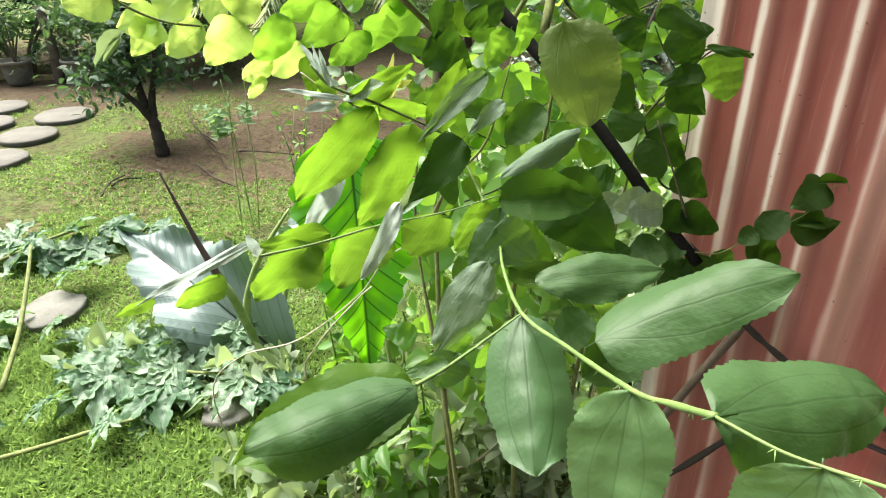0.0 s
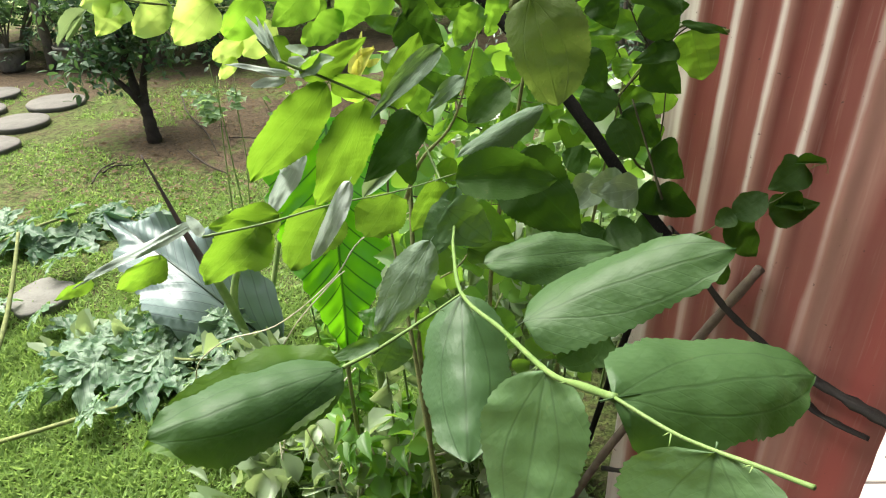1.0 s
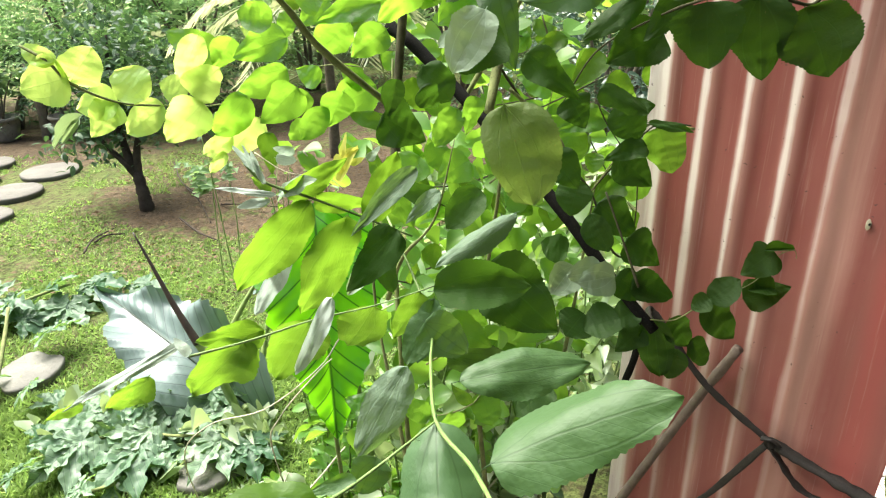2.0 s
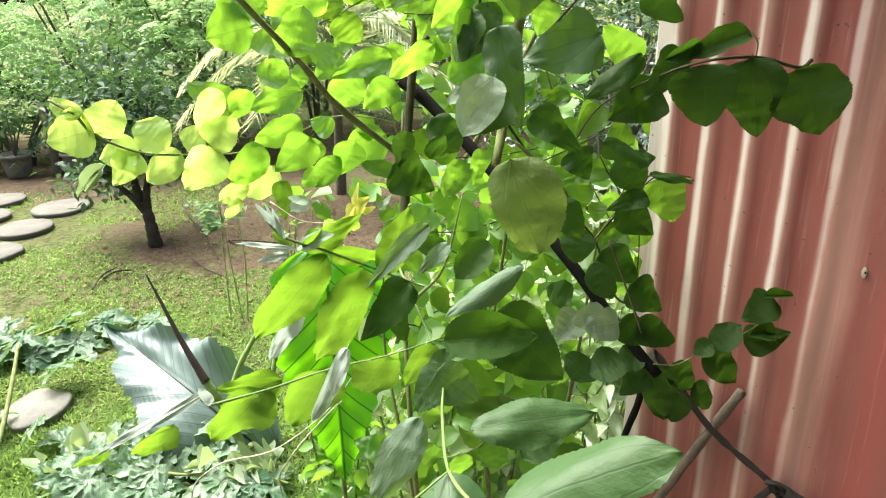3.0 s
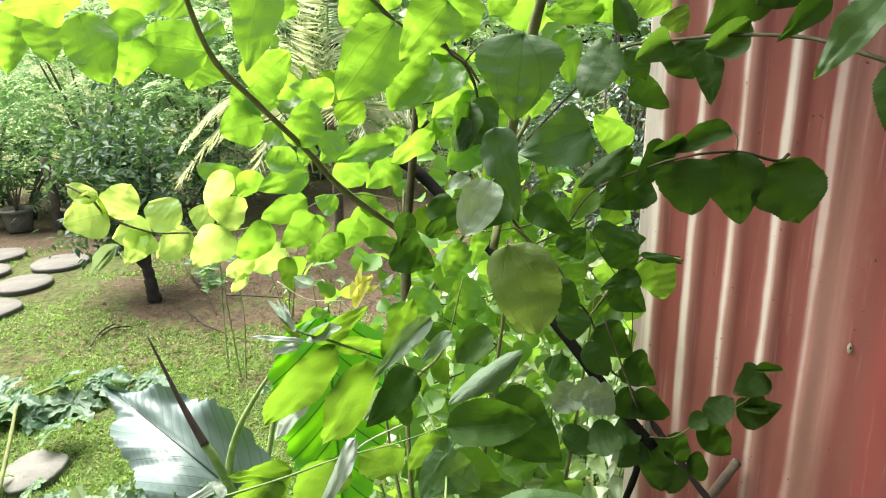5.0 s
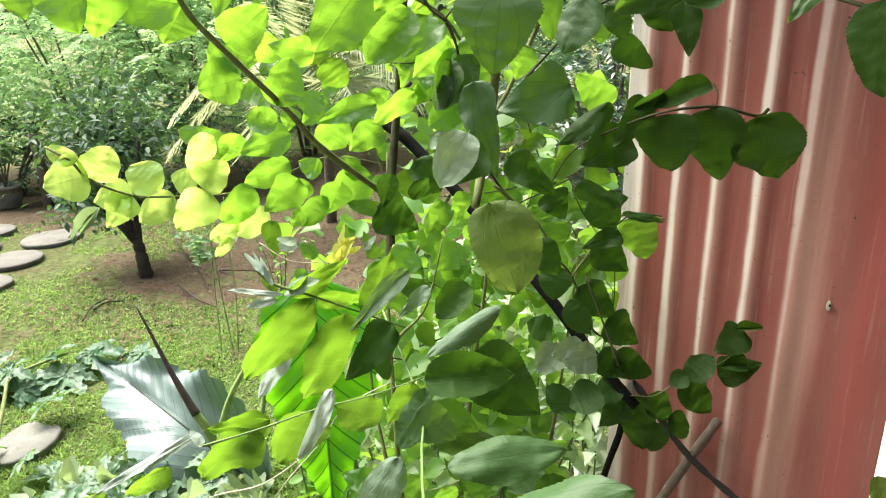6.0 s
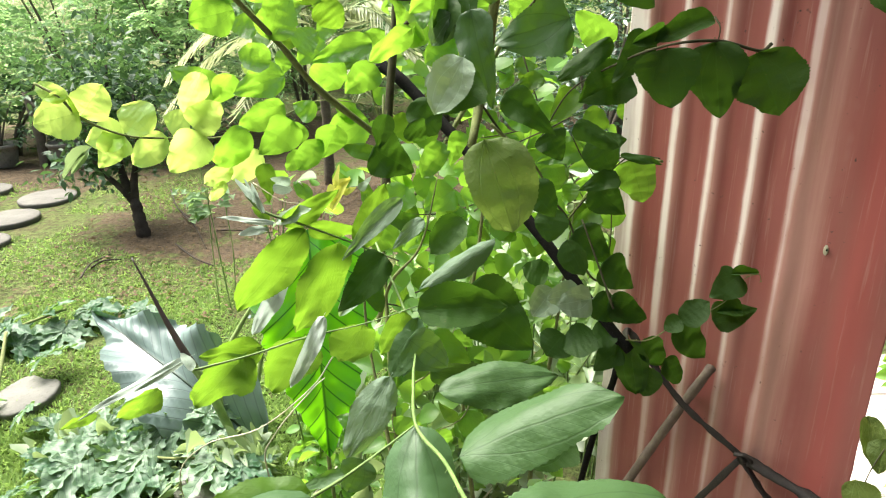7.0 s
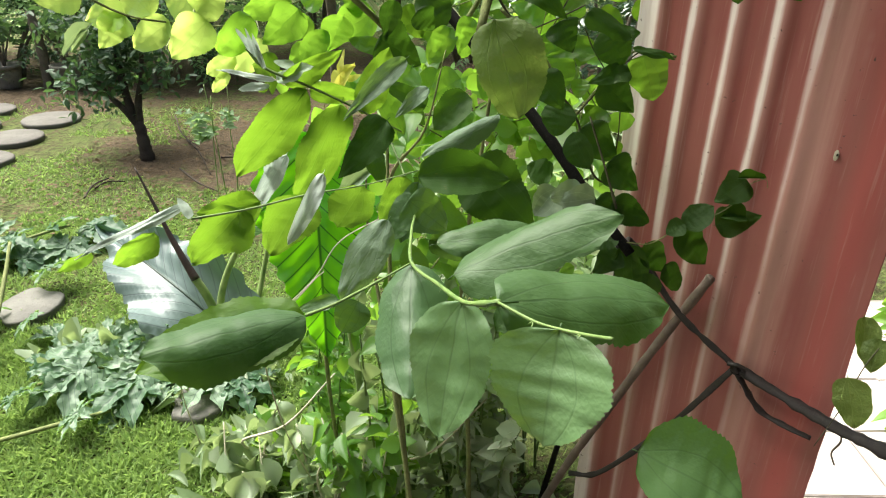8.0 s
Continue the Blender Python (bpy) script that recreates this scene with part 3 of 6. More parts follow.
def blades():
    for i in range(150000):
        near = i > 95000 or rng.random() < 0.62
        x, y = (rng.uniform(-3.1, 0.55), rng.uniform(1.0, 3.7)) if near else (rng.uniform(-4.8, 0.1), rng.uniform(3.3, 6.3))
        if i > 95000:
            x, y = rng.uniform(-2.1, 0.35), rng.uniform(0.95, 2.7)
        x0, x1, y0, y1 = (-2.1, 0.35, 0.95, 2.7) if i > 95000 else (-3.1, 0.55, 1.0, 9.0) if near else (-4.8, 0.1, -9.0, 6.3)
        if min(x - x0, x1 - x, y - y0, y1 - y) / 0.45 + 0.6 * noise.noise(Vector((x * 3, y * 3, 9))) < rng.random():
            continue
        thin = noise.noise(Vector((x * 1.3, y * 1.3, 5))) + 0.5 * noise.noise(Vector((x * 4, y * 4, 1)))
        if thin < (-9.0 if i > 95000 else -0.42 if near else -0.25) or (x + 1.7) ** 2 / 0.5 + (y - 4.7) ** 2 / 0.16 < 1:
            continue
        if x > -1.9 and y > 4.15 + 0.3 * thin or (x + 3.3) ** 2 / 0.16 + (y - 5.3) ** 2 / 0.9 < 1:
            continue
        z = 0.03 * noise.noise(Vector((x * 0.7, y * 0.7, 0))) + 0.012 * noise.noise(Vector((x * 4, y * 4, 2))) - 0.012
        big = 1.0 if near else rng.uniform(0.9, 1.35)
        s = rng.uniform(0.020, 0.044) if i < 95000 else rng.uniform(0.03, 0.06)
        yield facing((x, y, z), (rng.gauss(0, 0.9), rng.gauss(0, 0.9), 0.55), (rng.gauss(0, 0.7), rng.gauss(0, 0.7), 0.9), rng.uniform(0.008, 0.015) * big, s * big, s * big)


tagged(joined("grass", BLADE, blades(), GRASSY), "short broad-bladed green lawn grass", "grass", kind="stuff")

# unseen porch, added behind and over the camera to keep light off the leaves
bm = box(bmesh.new(), -4.0, -1.75, 0.0, 4.6, -1.6, 2.6)
tagged(part("shade_wall", bm, PLASTER, smooth=False), "unseen plain plastered wall added behind the camera to hold off light", "wall", kind="structure")
# Eave edges chosen so its shade falls on the dark leaves.
bm = box(bmesh.new(), 0.08, -1.6, 2.50, 4.6, 1.58, 2.58)
box(bm, -4.0, -1.6, 2.50, 0.077, -0.30, 2.58)
tagged(part("shade_roof", bm, ROOFTIN, smooth=False), "unseen grey sheet roof added to shade the near leaves", "roof", kind="structure")
bm = box(bmesh.new(), -4.0, -1.6, -0.30, 4.6, -0.35, 0.06, 0.01)
box(bm, -4.0, -0.348, -0.30, 0.93, 0.55, 0.06, 0.01)
tagged(part("floor", bm, PLASTER, smooth=False), "unseen plain cement floor added under the camera", "floor", kind="structure")

# paved yard behind the sheet
bm = box(bmesh.new(), 0.95, 0.0, -0.25, 4.3, 2.75, 0.012, 0.008)
pavement = tagged(part("pavement", bm, GROUT, smooth=False), "sunlit pale tiled paving", "pavement", kind="structure")
bm = box(bmesh.new(), -0.147, -0.147, 0, 0.147, 0.147, 0.012, 0.003)
tile_mesh = bpy.data.meshes.new("tile")
bm.to_mesh(tile_mesh)
bm.free()
tile_mesh.materials.append(TILE)

# ---- stepping stones ----


def stone(name, x, y, r, h, material, label, group, seed, rough=0.05):
    rng = random.Random(seed)
    bm = bmesh.new()
    rings, n = [], 28
    wob = [1 + rough * noise.noise(Vector((math.cos(a * 6.283 / n) * 1.5, math.sin(a * 6.283 / n) * 1.5, seed))) for a in range(n)]
    for rr, z in ((0.93, -0.05), (1.0, h * 0.3), (1.0, h * 0.75), (0.95, h), (0.6, h + 0.003), (0.2, h + 0.002)):
        rings.append([bm.verts.new((r * rr * wob[k] * math.cos(6.2832 * k / n), r * rr * wob[k] * math.sin(6.2832 * k / n), z + 0.004 * rng.random())) for k in range(n)])
    for a, b in zip(rings, rings[1:]):
        for k in range(n):
            bm.faces.new((a[k], a[(k + 1) % n], b[(k + 1) % n], b[k]))
    bm.faces.new(rings[0][::-1])
    bm.faces.new(rings[-1])
    ob = part(name, bm, material)
    ob.location = (x, y, 0)
    return tagged(ob, label, "stepping stone", group)


for i, (x, y, r) in enumerate(((-3.24, 5.68, 0.235), (-3.25, 5.13, 0.215), (-3.17, 4.57, 0.21), (-3.95, 5.95, 0.22), (-3.79, 5.45, 0.22))):
    stone("stepping_stone", x, y, r, 0.03, STONE, "round grey concrete stepping stone in the lawn", "stepping stones of the path", i)
stone("stepping_stone", -1.74, 2.61, 0.140, 0.018, PALESTONE, "flat pale grey stone sunk in the grass", "flat stones near the porch", 21, 0.35)
stone("stepping_stone", -0.74, 1.94, 0.112, 0.035, PALESTONE, "flat pale grey stone half under fallen leaves", "flat stones near the porch", 22, 0.35)

# ---- trees and thicket behind ----


def small_tree():
    tree = thing("small_tree", "low dark-trunked tree with dense dark green leaves", "tree", (-2.01, 4.68, 0))
    rng = random.Random(4)
    part("trunk", rod([(0.0, 0, -0.05), (-0.01, 0, 0.06), (-0.03, 0.03, 0.16), (-0.06, 0.08, 0.26)], 0.055, 0.036, bumps=0.3), TRUNK, tree)
    forks = [((-0.05, 0.07, 0.22), (-0.14, 0.1, 0.33), (-0.32, 0.2, 0.46), (-0.5, 0.3, 0.7)), ((-0.06, 0.08, 0.24), (-0.05, 0.12, 0.42), (0.0, 0.15, 0.62), (0.02, 0.2, 1.0)),
             ((-0.1, 0.1, 0.3), (-0.18, 0.2, 0.55), (-0.22, 0.3, 0.9), (-0.2, 0.35, 1.2))]
    for f in forks:
        part("limb", rod(f, 0.034, 0.010, bumps=0.3), TRUNK, tree)
    mats = list(strewn(rng, 1500, (-0.28, 0.25, 0.72), (0.52, 0.45, 0.38), 0.075, 0.4, 0.2, 0.5))
    mats += list(strewn(rng, 900, (-0.25, 0.35, 1.1), (0.55, 0.45, 0.35), 0.075, 0.4, 0.2, 0.5))
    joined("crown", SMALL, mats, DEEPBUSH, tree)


small_tree()


def bush(at, radii, n, size, material, label, seed, slim=0.45, group="thicket behind the lawn"):
    b = thing("bush", label, "bush", (at[0], at[1], 0), group)
    rng = random.Random(seed)
    for k in range(5):
        a = rng.uniform(0, 6.28)
        top = (math.cos(a) * radii[0] * 0.5, math.sin(a) * radii[1] * 0.5, at[2] + radii[2] * rng.uniform(0.2, 0.6))
        part("stem", rod([(math.cos(a) * 0.08, math.sin(a) * 0.08, -0.05), (top[0] * 0.4, top[1] * 0.4, top[2] * 0.5), top], 0.03, 0.008, sides=6, steps=4), GREYWOOD, b)
    joined("foliage", SMALL, sprays(rng, n, (0, 0, at[2]), radii, size, slim), material, b)
    return b


BRIGHT, DIM = "tall leafy light green bush behind the lawn", "dense bush with shade put into its dark green leaves"
bush((-3.9, 8.0, 1.35), (1.1, 0.8, 1.2), 9000, 0.095, BUSH, BRIGHT, 1)
bush((-2.6, 7.8, 1.25), (1.0, 0.8, 1.15), 8000, 0.095, BUSH, BRIGHT, 2)
bush((-5.4, 8.2, 1.0), (1.2, 0.9, 0.95), 6000, 0.10, BUSH, BRIGHT, 3)
bush((-3.2, 9.2, 2.6), (1.6, 1.0, 1.5), 8000, 0.12, BUSH, BRIGHT, 4)
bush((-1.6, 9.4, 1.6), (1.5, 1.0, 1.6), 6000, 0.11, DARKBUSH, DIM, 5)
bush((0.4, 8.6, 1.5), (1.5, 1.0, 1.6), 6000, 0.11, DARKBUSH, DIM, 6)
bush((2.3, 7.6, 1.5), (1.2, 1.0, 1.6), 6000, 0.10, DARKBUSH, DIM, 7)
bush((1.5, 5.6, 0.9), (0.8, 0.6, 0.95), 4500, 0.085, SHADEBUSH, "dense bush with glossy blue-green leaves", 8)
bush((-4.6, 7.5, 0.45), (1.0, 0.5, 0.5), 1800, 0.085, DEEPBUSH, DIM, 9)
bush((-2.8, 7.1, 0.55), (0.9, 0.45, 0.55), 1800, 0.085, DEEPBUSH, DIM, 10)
# Added dark bush, there to blacken the gaps in the foliage.
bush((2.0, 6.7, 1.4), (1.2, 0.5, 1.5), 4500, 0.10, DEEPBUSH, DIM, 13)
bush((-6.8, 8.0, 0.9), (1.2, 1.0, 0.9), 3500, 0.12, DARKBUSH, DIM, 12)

# a ring of far trees closes the garden
for i, (x, y, z, rx, rz) in enumerate(((-3.2, 13, 3.2, 3.0, 3.2), (0.0, 13, 3.3, 3.2, 3.4), (5.0, 12, 3.2, 3.0, 3.3), (8.5, 8, 3.0, 2.6, 3.2), (-11, 5, 3.0, 2.6, 3.2))):
    t = thing("tree", "tall broad-leaved tree closing the far side", "tree", (x, y, 0), "far trees")
    rng = random.Random(50 + i)
    part("trunk", rod([(0, 0, -0.1), (0.1, 0, 1.2), (0, 0.1, z + 0.6)], 0.16, 0.05, bumps=0.2), GREYWOOD, t)
    for k in range(4):
        a = 1.6 * k + i
        part("limb", rod([(0.05, 0.05, z * 0.45), (math.cos(a) * rx * 0.3, math.sin(a) * 0.5, z * 0.8), (math.cos(a) * rx * 0.6, math.sin(a), z * 1.1)], 0.06, 0.015, sides=6), GREYWOOD, t)
    joined("crown", TINY, strewn(rng, 3600, (0, 0, z), (rx, 1.6, rz), 0.28, 0.4, 0.3, 0.6), BUSH if i % 2 else DARKBUSH, t)

# ---- palm ----


def frond(palm, root, lean, length, drop, seed):
    """One feather leaf: a tapering rib and two rows of drooping leaflets."""
    rng = random.Random(seed)
    lean = Vector(lean).normalized()
    pts = [Vector(root) + lean * length * s + Vector((0, 0, -drop * length * s * s)) for s in (0, 0.25, 0.5, 0.75, 1.0)]
    rib = part("frond", rod(pts, 0.016, 0.003, sides=6), PETIOLE, palm)
    line = glide(pts, 11)
    mats = []
    for i, p in enumerate(line[6:]):
        s = (i + 6) / len(line)
        ahead = (line[min(i + 7, len(line) - 1)] - line[i + 5]).normalized()
        side = ahead.cross(Vector((0, 0, 1))).normalized()
        for w in (-1, 1):
            for _ in range(1):
                way = side * w * 0.9 + ahead * 0.65 + Vector((rng.gauss(0, 0.05), rng.gauss(0, 0.05), rng.uniform(-0.5, -0.1) - 0.4 * s))
                ln = (0.46 - 0.24 * s) * rng.uniform(0.85, 1.1)
                mats.append(facing(p + ahead * rng.uniform(-0.02, 0.02), way, ahead * 0.5 + Vector((0, -0.4, 1)), 0.013, ln, ln * 0.6))
    tagged(joined("leaflet", BLADE, mats, PALMLEAF, rib), kind="stuff")


palm = thing("palm", "young feather palm with drooping grey-green fronds", "palm", (-0.83, 6.0, 0))
part("trunk", rod([(0, 0, -0.05), (0.02, 0, 0.6), (0, 0, 1.20)], 0.05, 0.035, sides=10, bumps=0.3), GREYWOOD, palm)
for i, (lean, ln, drop) in enumerate((((-0.95, -0.25, 0.95), 1.7, 0.78), ((-0.8, -0.35, 0.60), 1.5, 0.80), ((-0.30, -0.15, 1.6), 1.5, 0.25), ((0.10, -0.25, 1.6), 1.5, 0.32), ((0.8, -0.3, 1.1), 1.7, 0.70), ((-0.55, 0.1, 1.4), 1.6, 0.40), ((0.5, 0.4, 1.5), 1.7, 0.5),
                                      ((0.35, -0.6, 0.55), 1.1, 0.85), ((0.95, -0.25, 0.45), 1.5, 0.75), ((-0.45, -0.7, 0.75), 1.2, 0.95), ((0.6, -0.4, 1.0), 1.5, 0.75), ((-0.15, -0.1, 1.9), 1.5, 0.22))):
    frond(palm, (0, 0, 1.20), lean, ln, drop, 70 + i)

# ---- pots and posts at the far left ----


def pot(x, y, r, h, label, seed, leaves=True):
    p = thing("plant_pot", label, "plant pot", (x, y, 0), "pots under the thicket")
    bm = bmesh.new()
    prof = [(0.70, -0.01), (0.78, 0.1), (0.92, 0.6), (0.97, 0.85), (1.08, 0.87), (1.08, 1.0), (0.96, 1.0), (0.92, 0.88), (0.1, 0.86)]
    rings = [[bm.verts.new((r * a * math.cos(6.2832 * k / 24), r * a * math.sin(6.2832 * k / 24), h * z)) for k in range(24)] for a, z in prof]
    for a, b in zip(rings, rings[1:]):
        for k in range(24):
            bm.faces.new((a[k], a[(k + 1) % 24], b[(k + 1) % 24], b[k]))
    bm.faces.new(rings[0][::-1])
    part("pot", bm, POTCLAY, p)
    rng = random.Random(seed)
    if leaves:
        for k in range(4):
            a = rng.uniform(0, 6.28)
            part("stem", rod([(0, 0, h * 0.85), (math.cos(a) * 0.08, math.sin(a) * 0.08, h + 0.2), (math.cos(a) * 0.2, math.sin(a) * 0.2, h + 0.42)], 0.012, 0.005, sides=5, steps=3), GREYWOOD, p)
        joined("foliage", SMALL, strewn(rng, 160, (0, 0, h + 0.36), (0.28, 0.25, 0.22), 0.09, 0.4, 0.1, 0.5), DARKBUSH, p)


pot(-4.32, 6.92, 0.15, 0.24, "old dark clay pot with a scraggy plant", 1)
pot(-4.75, 7.0, 0.15, 0.23, "old dark clay pot with a scraggy plant", 2)
pot(-3.70, 6.95, 0.15, 0.24, "old dark clay pot with a scraggy plant", 3)
for x, y, h in ((-3.93, 6.95, 0.75), (-3.45, 7.0, 0.6)):
    bm = rod([(0, 0, -0.05), (0.01, 0.0, h * 0.5), (-0.03, 0.02, h)], 0.055, 0.045, sides=10, bumps=0.25)
    ob = tagged(part("post", bm, GREYWOOD), "weathered grey wooden post by the thicket", "post", "posts under the thicket")
    ob.location = (x, y, 0)

# ---- corrugated sheet ----
SHEET_AT, SHEET_TURN = (0.495, 1.265, 0.0), -44.6
PITCH, DEPTH, CREST = 0.071, 0.0047, 0.104


def corrugated():
    sheet = thing("corrugated_sheet", "red-painted corrugated steel sheet standing on end, sky glints painted pale on its ridges", "metal sheet", SHEET_AT)
    sheet.rotation_euler = (0, 0, radians(SHEET_TURN))
    bm = bmesh.new()
    cols, rows = 210, 60
    grid = []
    for j in range(rows + 1):
        z = 2.45 * j / rows
        row = []
        for i in range(cols + 1):
            s = -0.012 + 0.490 * i / cols
            flat = 1.0 - 0.96 * max(0.0, min(1.0, (s - 0.312) / 0.035))
            dent = 0.0022 * noise.noise(Vector((s * 7, z * 2.2, 0))) + 0.0015 * noise.noise(Vector((s * 30, z * 9, 4)))
            edge = 0.003 * noise.noise(Vector((z * 14, 0, 3))) if i in (0, cols) else 0
            row.append(bm.verts.new((s + edge, -DEPTH * flat * (0.5 + 0.5 * math.cos(2 * math.pi * (s - CREST) / PITCH)) ** 2.2 + dent, z)))
        grid.append(row)
    for a, b in zip(grid, grid[1:]):
        for i in range(cols):
            bm.faces.new((a[i], a[i + 1], b[i + 1], b[i]))
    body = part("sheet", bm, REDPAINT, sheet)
    thick = body.modifiers.new("thickness", 'SOLIDIFY')
    thick.thickness, thick.offset = 0.0012, 1.0
    for s, z in ((0.370, 1.283),):
        bm = bmesh.new()
        bmesh.ops.create_uvsphere(bm, u_segments=14, v_segments=8, radius=0.0026)
        for v in bm.verts:
            v.co.y *= 0.25
            v.co.x *= 1.5 + 0.5 * noise.noise(v.co * 900)
            v.co.z *= 3.6
        ob = part("nail_head", bm, WHITETWIG, sheet, "bent nail head with chipped paint round it")
        ob.location = (s, -0.0035, z)
        part("nail", rod([(s + 0.001, -0.001, z + 0.002), (s + 0.002, -0.0075, z + 0.001)], 0.0016, 0.0013, sides=8), BLACKROD, sheet)
    bm = box(bmesh.new(), 0.02, 0.012, -0.3, 0.07, 0.06, 2.4, 0.004)
    part("post", bm, GREYWOOD, sheet)
    bm = box(bmesh.new(), 0.40, 0.012, -0.3, 0.45, 0.06, 2.4, 0.004)
    part("post", bm, GREYWOOD, sheet)


corrugated()

# ---- black rod, strips and wire against the sheet ----
bm = rod([(0.025, 1.34, 1.555), (0.087, 1.295, 1.509), (0.281, 1.107 + 0.04, 1.310), (0.395, 1.075, 1.165), (0.46, 1.03, 1.09)], 0.0125, 0.009, sides=10, bumps=0.15)
tagged(part("black_rod", bm, BLACKROD), "leaning black rod among the branches", "rod")
ties = thing("strap", "black plastic straps knotted in front of the sheet", "strap", (0.695, 1.040, 0.850))


def strap(points, w0, w1, label=""):
    o = Vector((0.695, 1.040, 0.850))
    part("strip", rod([Vector(p) - o for p in points], w0, w1, sides=8, steps=8, bumps=0.45, flat=0.4), BLACKSTRIP, ties, label)


strap([(0.455, 1.035, 1.095), (0.502, 1.19, 1.045), (0.533, 1.182, 1.008), (0.603, 1.115, 0.916), (0.695, 1.030, 0.850)], 0.007, 0.006)
strap([(0.46, 1.25, 0.36), (0.522, 1.200, 0.414), (0.620, 1.106, 0.636), (0.695, 1.032, 0.848)], 0.006, 0.007)
strap([(0.695, 1.032, 0.852), (0.736, 0.992, 0.838), (0.824, 0.905, 0.818), (0.883, 0.850, 0.812), (1.02, 0.73, 0.79)], 0.009, 0.014)
strap([(0.695, 1.032, 0.848), (0.735, 0.992, 0.785), (0.770, 0.955, 0.775), (0.808, 0.925, 0.770)], 0.010, 0.007)
strap([(0.68, 1.034, 0.856), (0.692, 1.020, 0.862), (0.706, 1.015, 0.850), (0.700, 1.022, 0.838), (0.686, 1.032, 0.842)], 0.0045, 0.005)
bm = bmesh.new()
bmesh.ops.create_icosphere(bm, subdivisions=2, radius=0.0105)
for v in bm.verts:
    v.co *= 1 + 0.35 * noise.noise(v.co * 90)
part("knot", bm, BLACKSTRIP, ties).location = (0, -0.012, 0)
bm = rod([(0.640, 1.094, 1.01), (0.598, 1.133, 0.873), (0.562, 1.167, 0.750), (0.512, 1.210, 0.58), (0.45, 1.265, 0.36), (0.36, 1.34, 0.0)], 0.0092, 0.0105, sides=10, bumps=0.2)
tagged(part("stake", bm, STAKEWOOD), "smooth grey wooden stake leaning on the sheet", "stake")
bm = rod([(0.492, 1.21, 1.02), (0.495, 1.215, 0.92), (0.47, 1.27, 0.7), (0.41, 1.40, 0.0)], 0.007, 0.008, sides=8, bumps=0.2)
tagged(part("stake", bm, BLACKROD), "thin blackened stake before the sheet", "stake")
bm = rod([(0.835, 0.90, 0.818), (0.842, 0.895, 0.79), (0.836, 0.90, 0.76), (0.845, 0.895, 0.735)], 0.0022, 0.0015, sides=5, bumps=0.3)
tagged(part("twig", bm, GREYWOOD), "dry curled twig hanging from the strap", "twig")

# ---- taro-like plants ----


def heart(name, base, tip, normal, width, material, parent, label="", bow=0.12, cup=0.25, wave=0.03, lobes=0.22, ribs=9.0, sag=0.0):
    """A large heart-shaped leaf with back lobes, waved margin and sunken ribs, built in its own frame."""
    rows, cols = 88, 24
    bm = bmesh.new()
    grid = []
    for j in range(rows + 1):
        y = -lobes + (1 + lobes) * j / rows
        s = (y + lobes) / (1 + lobes)
        half = 0.5 * math.sin(math.pi * s ** 0.62) ** 0.8 * (1 - 0.25 * s)
        row = []
        for i in range(cols + 1):
            u = 2 * i / cols - 1
            gap = max(0.0, -y) * 0.30
            ax = gap + (half - gap) * abs(u) if half > gap else half
            x = math.copysign(ax, u) if u else 0.0
            rib = ((y - 0.55 * abs(x) ** 0.8) * ribs) % 1.0
            z = cup * x * x - bow * (y - 0.2) ** 2 + 0.009 * math.sin(math.pi * rib) ** 2 * min(1, abs(u) * 4)
            z += wave * math.sin(17 * y + 3 * u) * abs(u) ** 2 + 0.02 * (1 - math.exp(-(x / 0.03) ** 2))
            z += 0.03 * noise.noise(Vector((x * 6, y * 6, 8.0))) + 0.014 * max(0.0, x) * noise.noise(Vector((x * 26, y * 26, 2.0))) - sag * max(0.0, 0.45 - y) ** 2
            row.append(bm.verts.new((x * (1 + 0.05 * math.cos(6.283 * ribs * (y - 0.55 * abs(x) ** 0.8)) * abs(u) ** 3), y, z)))
        grid.append(row)
    for a, b in zip(grid, grid[1:]):
        for i in range(cols):
            bm.faces.new((a[i], a[i + 1], b[i + 1], b[i]))
    bmesh.ops.remove_doubles(bm, verts=bm.verts, dist=0.0005)
    tube(bm, [(0, y, -0.022 - bow * (y - 0.2) ** 2 - sag * max(0.0, 0.45 - y) ** 2) for y in (-0.02, 0.15, 0.3, 0.45, 0.65, 0.9)], 0.016, 0.004, sides=6, steps=4)
    ob = part(name, bm, material, parent, label)
    base, tip = Vector(base), Vector(tip)
    long = (tip - base).length
    ob.matrix_basis = facing(base, tip - base, normal, width, long, long)
    if material is TARO_PALE:
        line = [(0, y, 0.003 - bow * (y - 0.2) ** 2 + 0.03 * noise.noise(Vector((0, y * 6, 8.0))) - sag * max(0.0, 0.45 - y) ** 2) for y in (0.0, 0.1, 0.2, 0.3, 0.4, 0.5, 0.6, 0.7, 0.8, 0.92)]
        part("midrib", rod(line, 0.011, 0.003, sides=8, steps=3), MIDRIB, ob, "dark sunken midrib")
    return ob


taro = thing("taro_plant", "large-leaved taro with a waxy leaf, sheen put into its pale colour, and dark rolled spikes", "plant")
heart("leaf", (-0.70, 2.15, 0.22), (-1.36, 2.62, 0.42), (-0.15, -0.55, 0.85), 0.43, TARO_PALE, taro, "broad waxy leaf with dark ribs, sky sheen put into its silver-green colour", bow=0.1, cup=0.4, wave=0.055, lobes=0.10, ribs=14.0, sag=1.3)
part("stalk", rod([(-0.68, 2.23, 0.07), (-0.66, 2.22, 0.05), (-0.64, 2.24, -0.03)], 0.012, 0.02, sides=8), PETIOLE, taro)
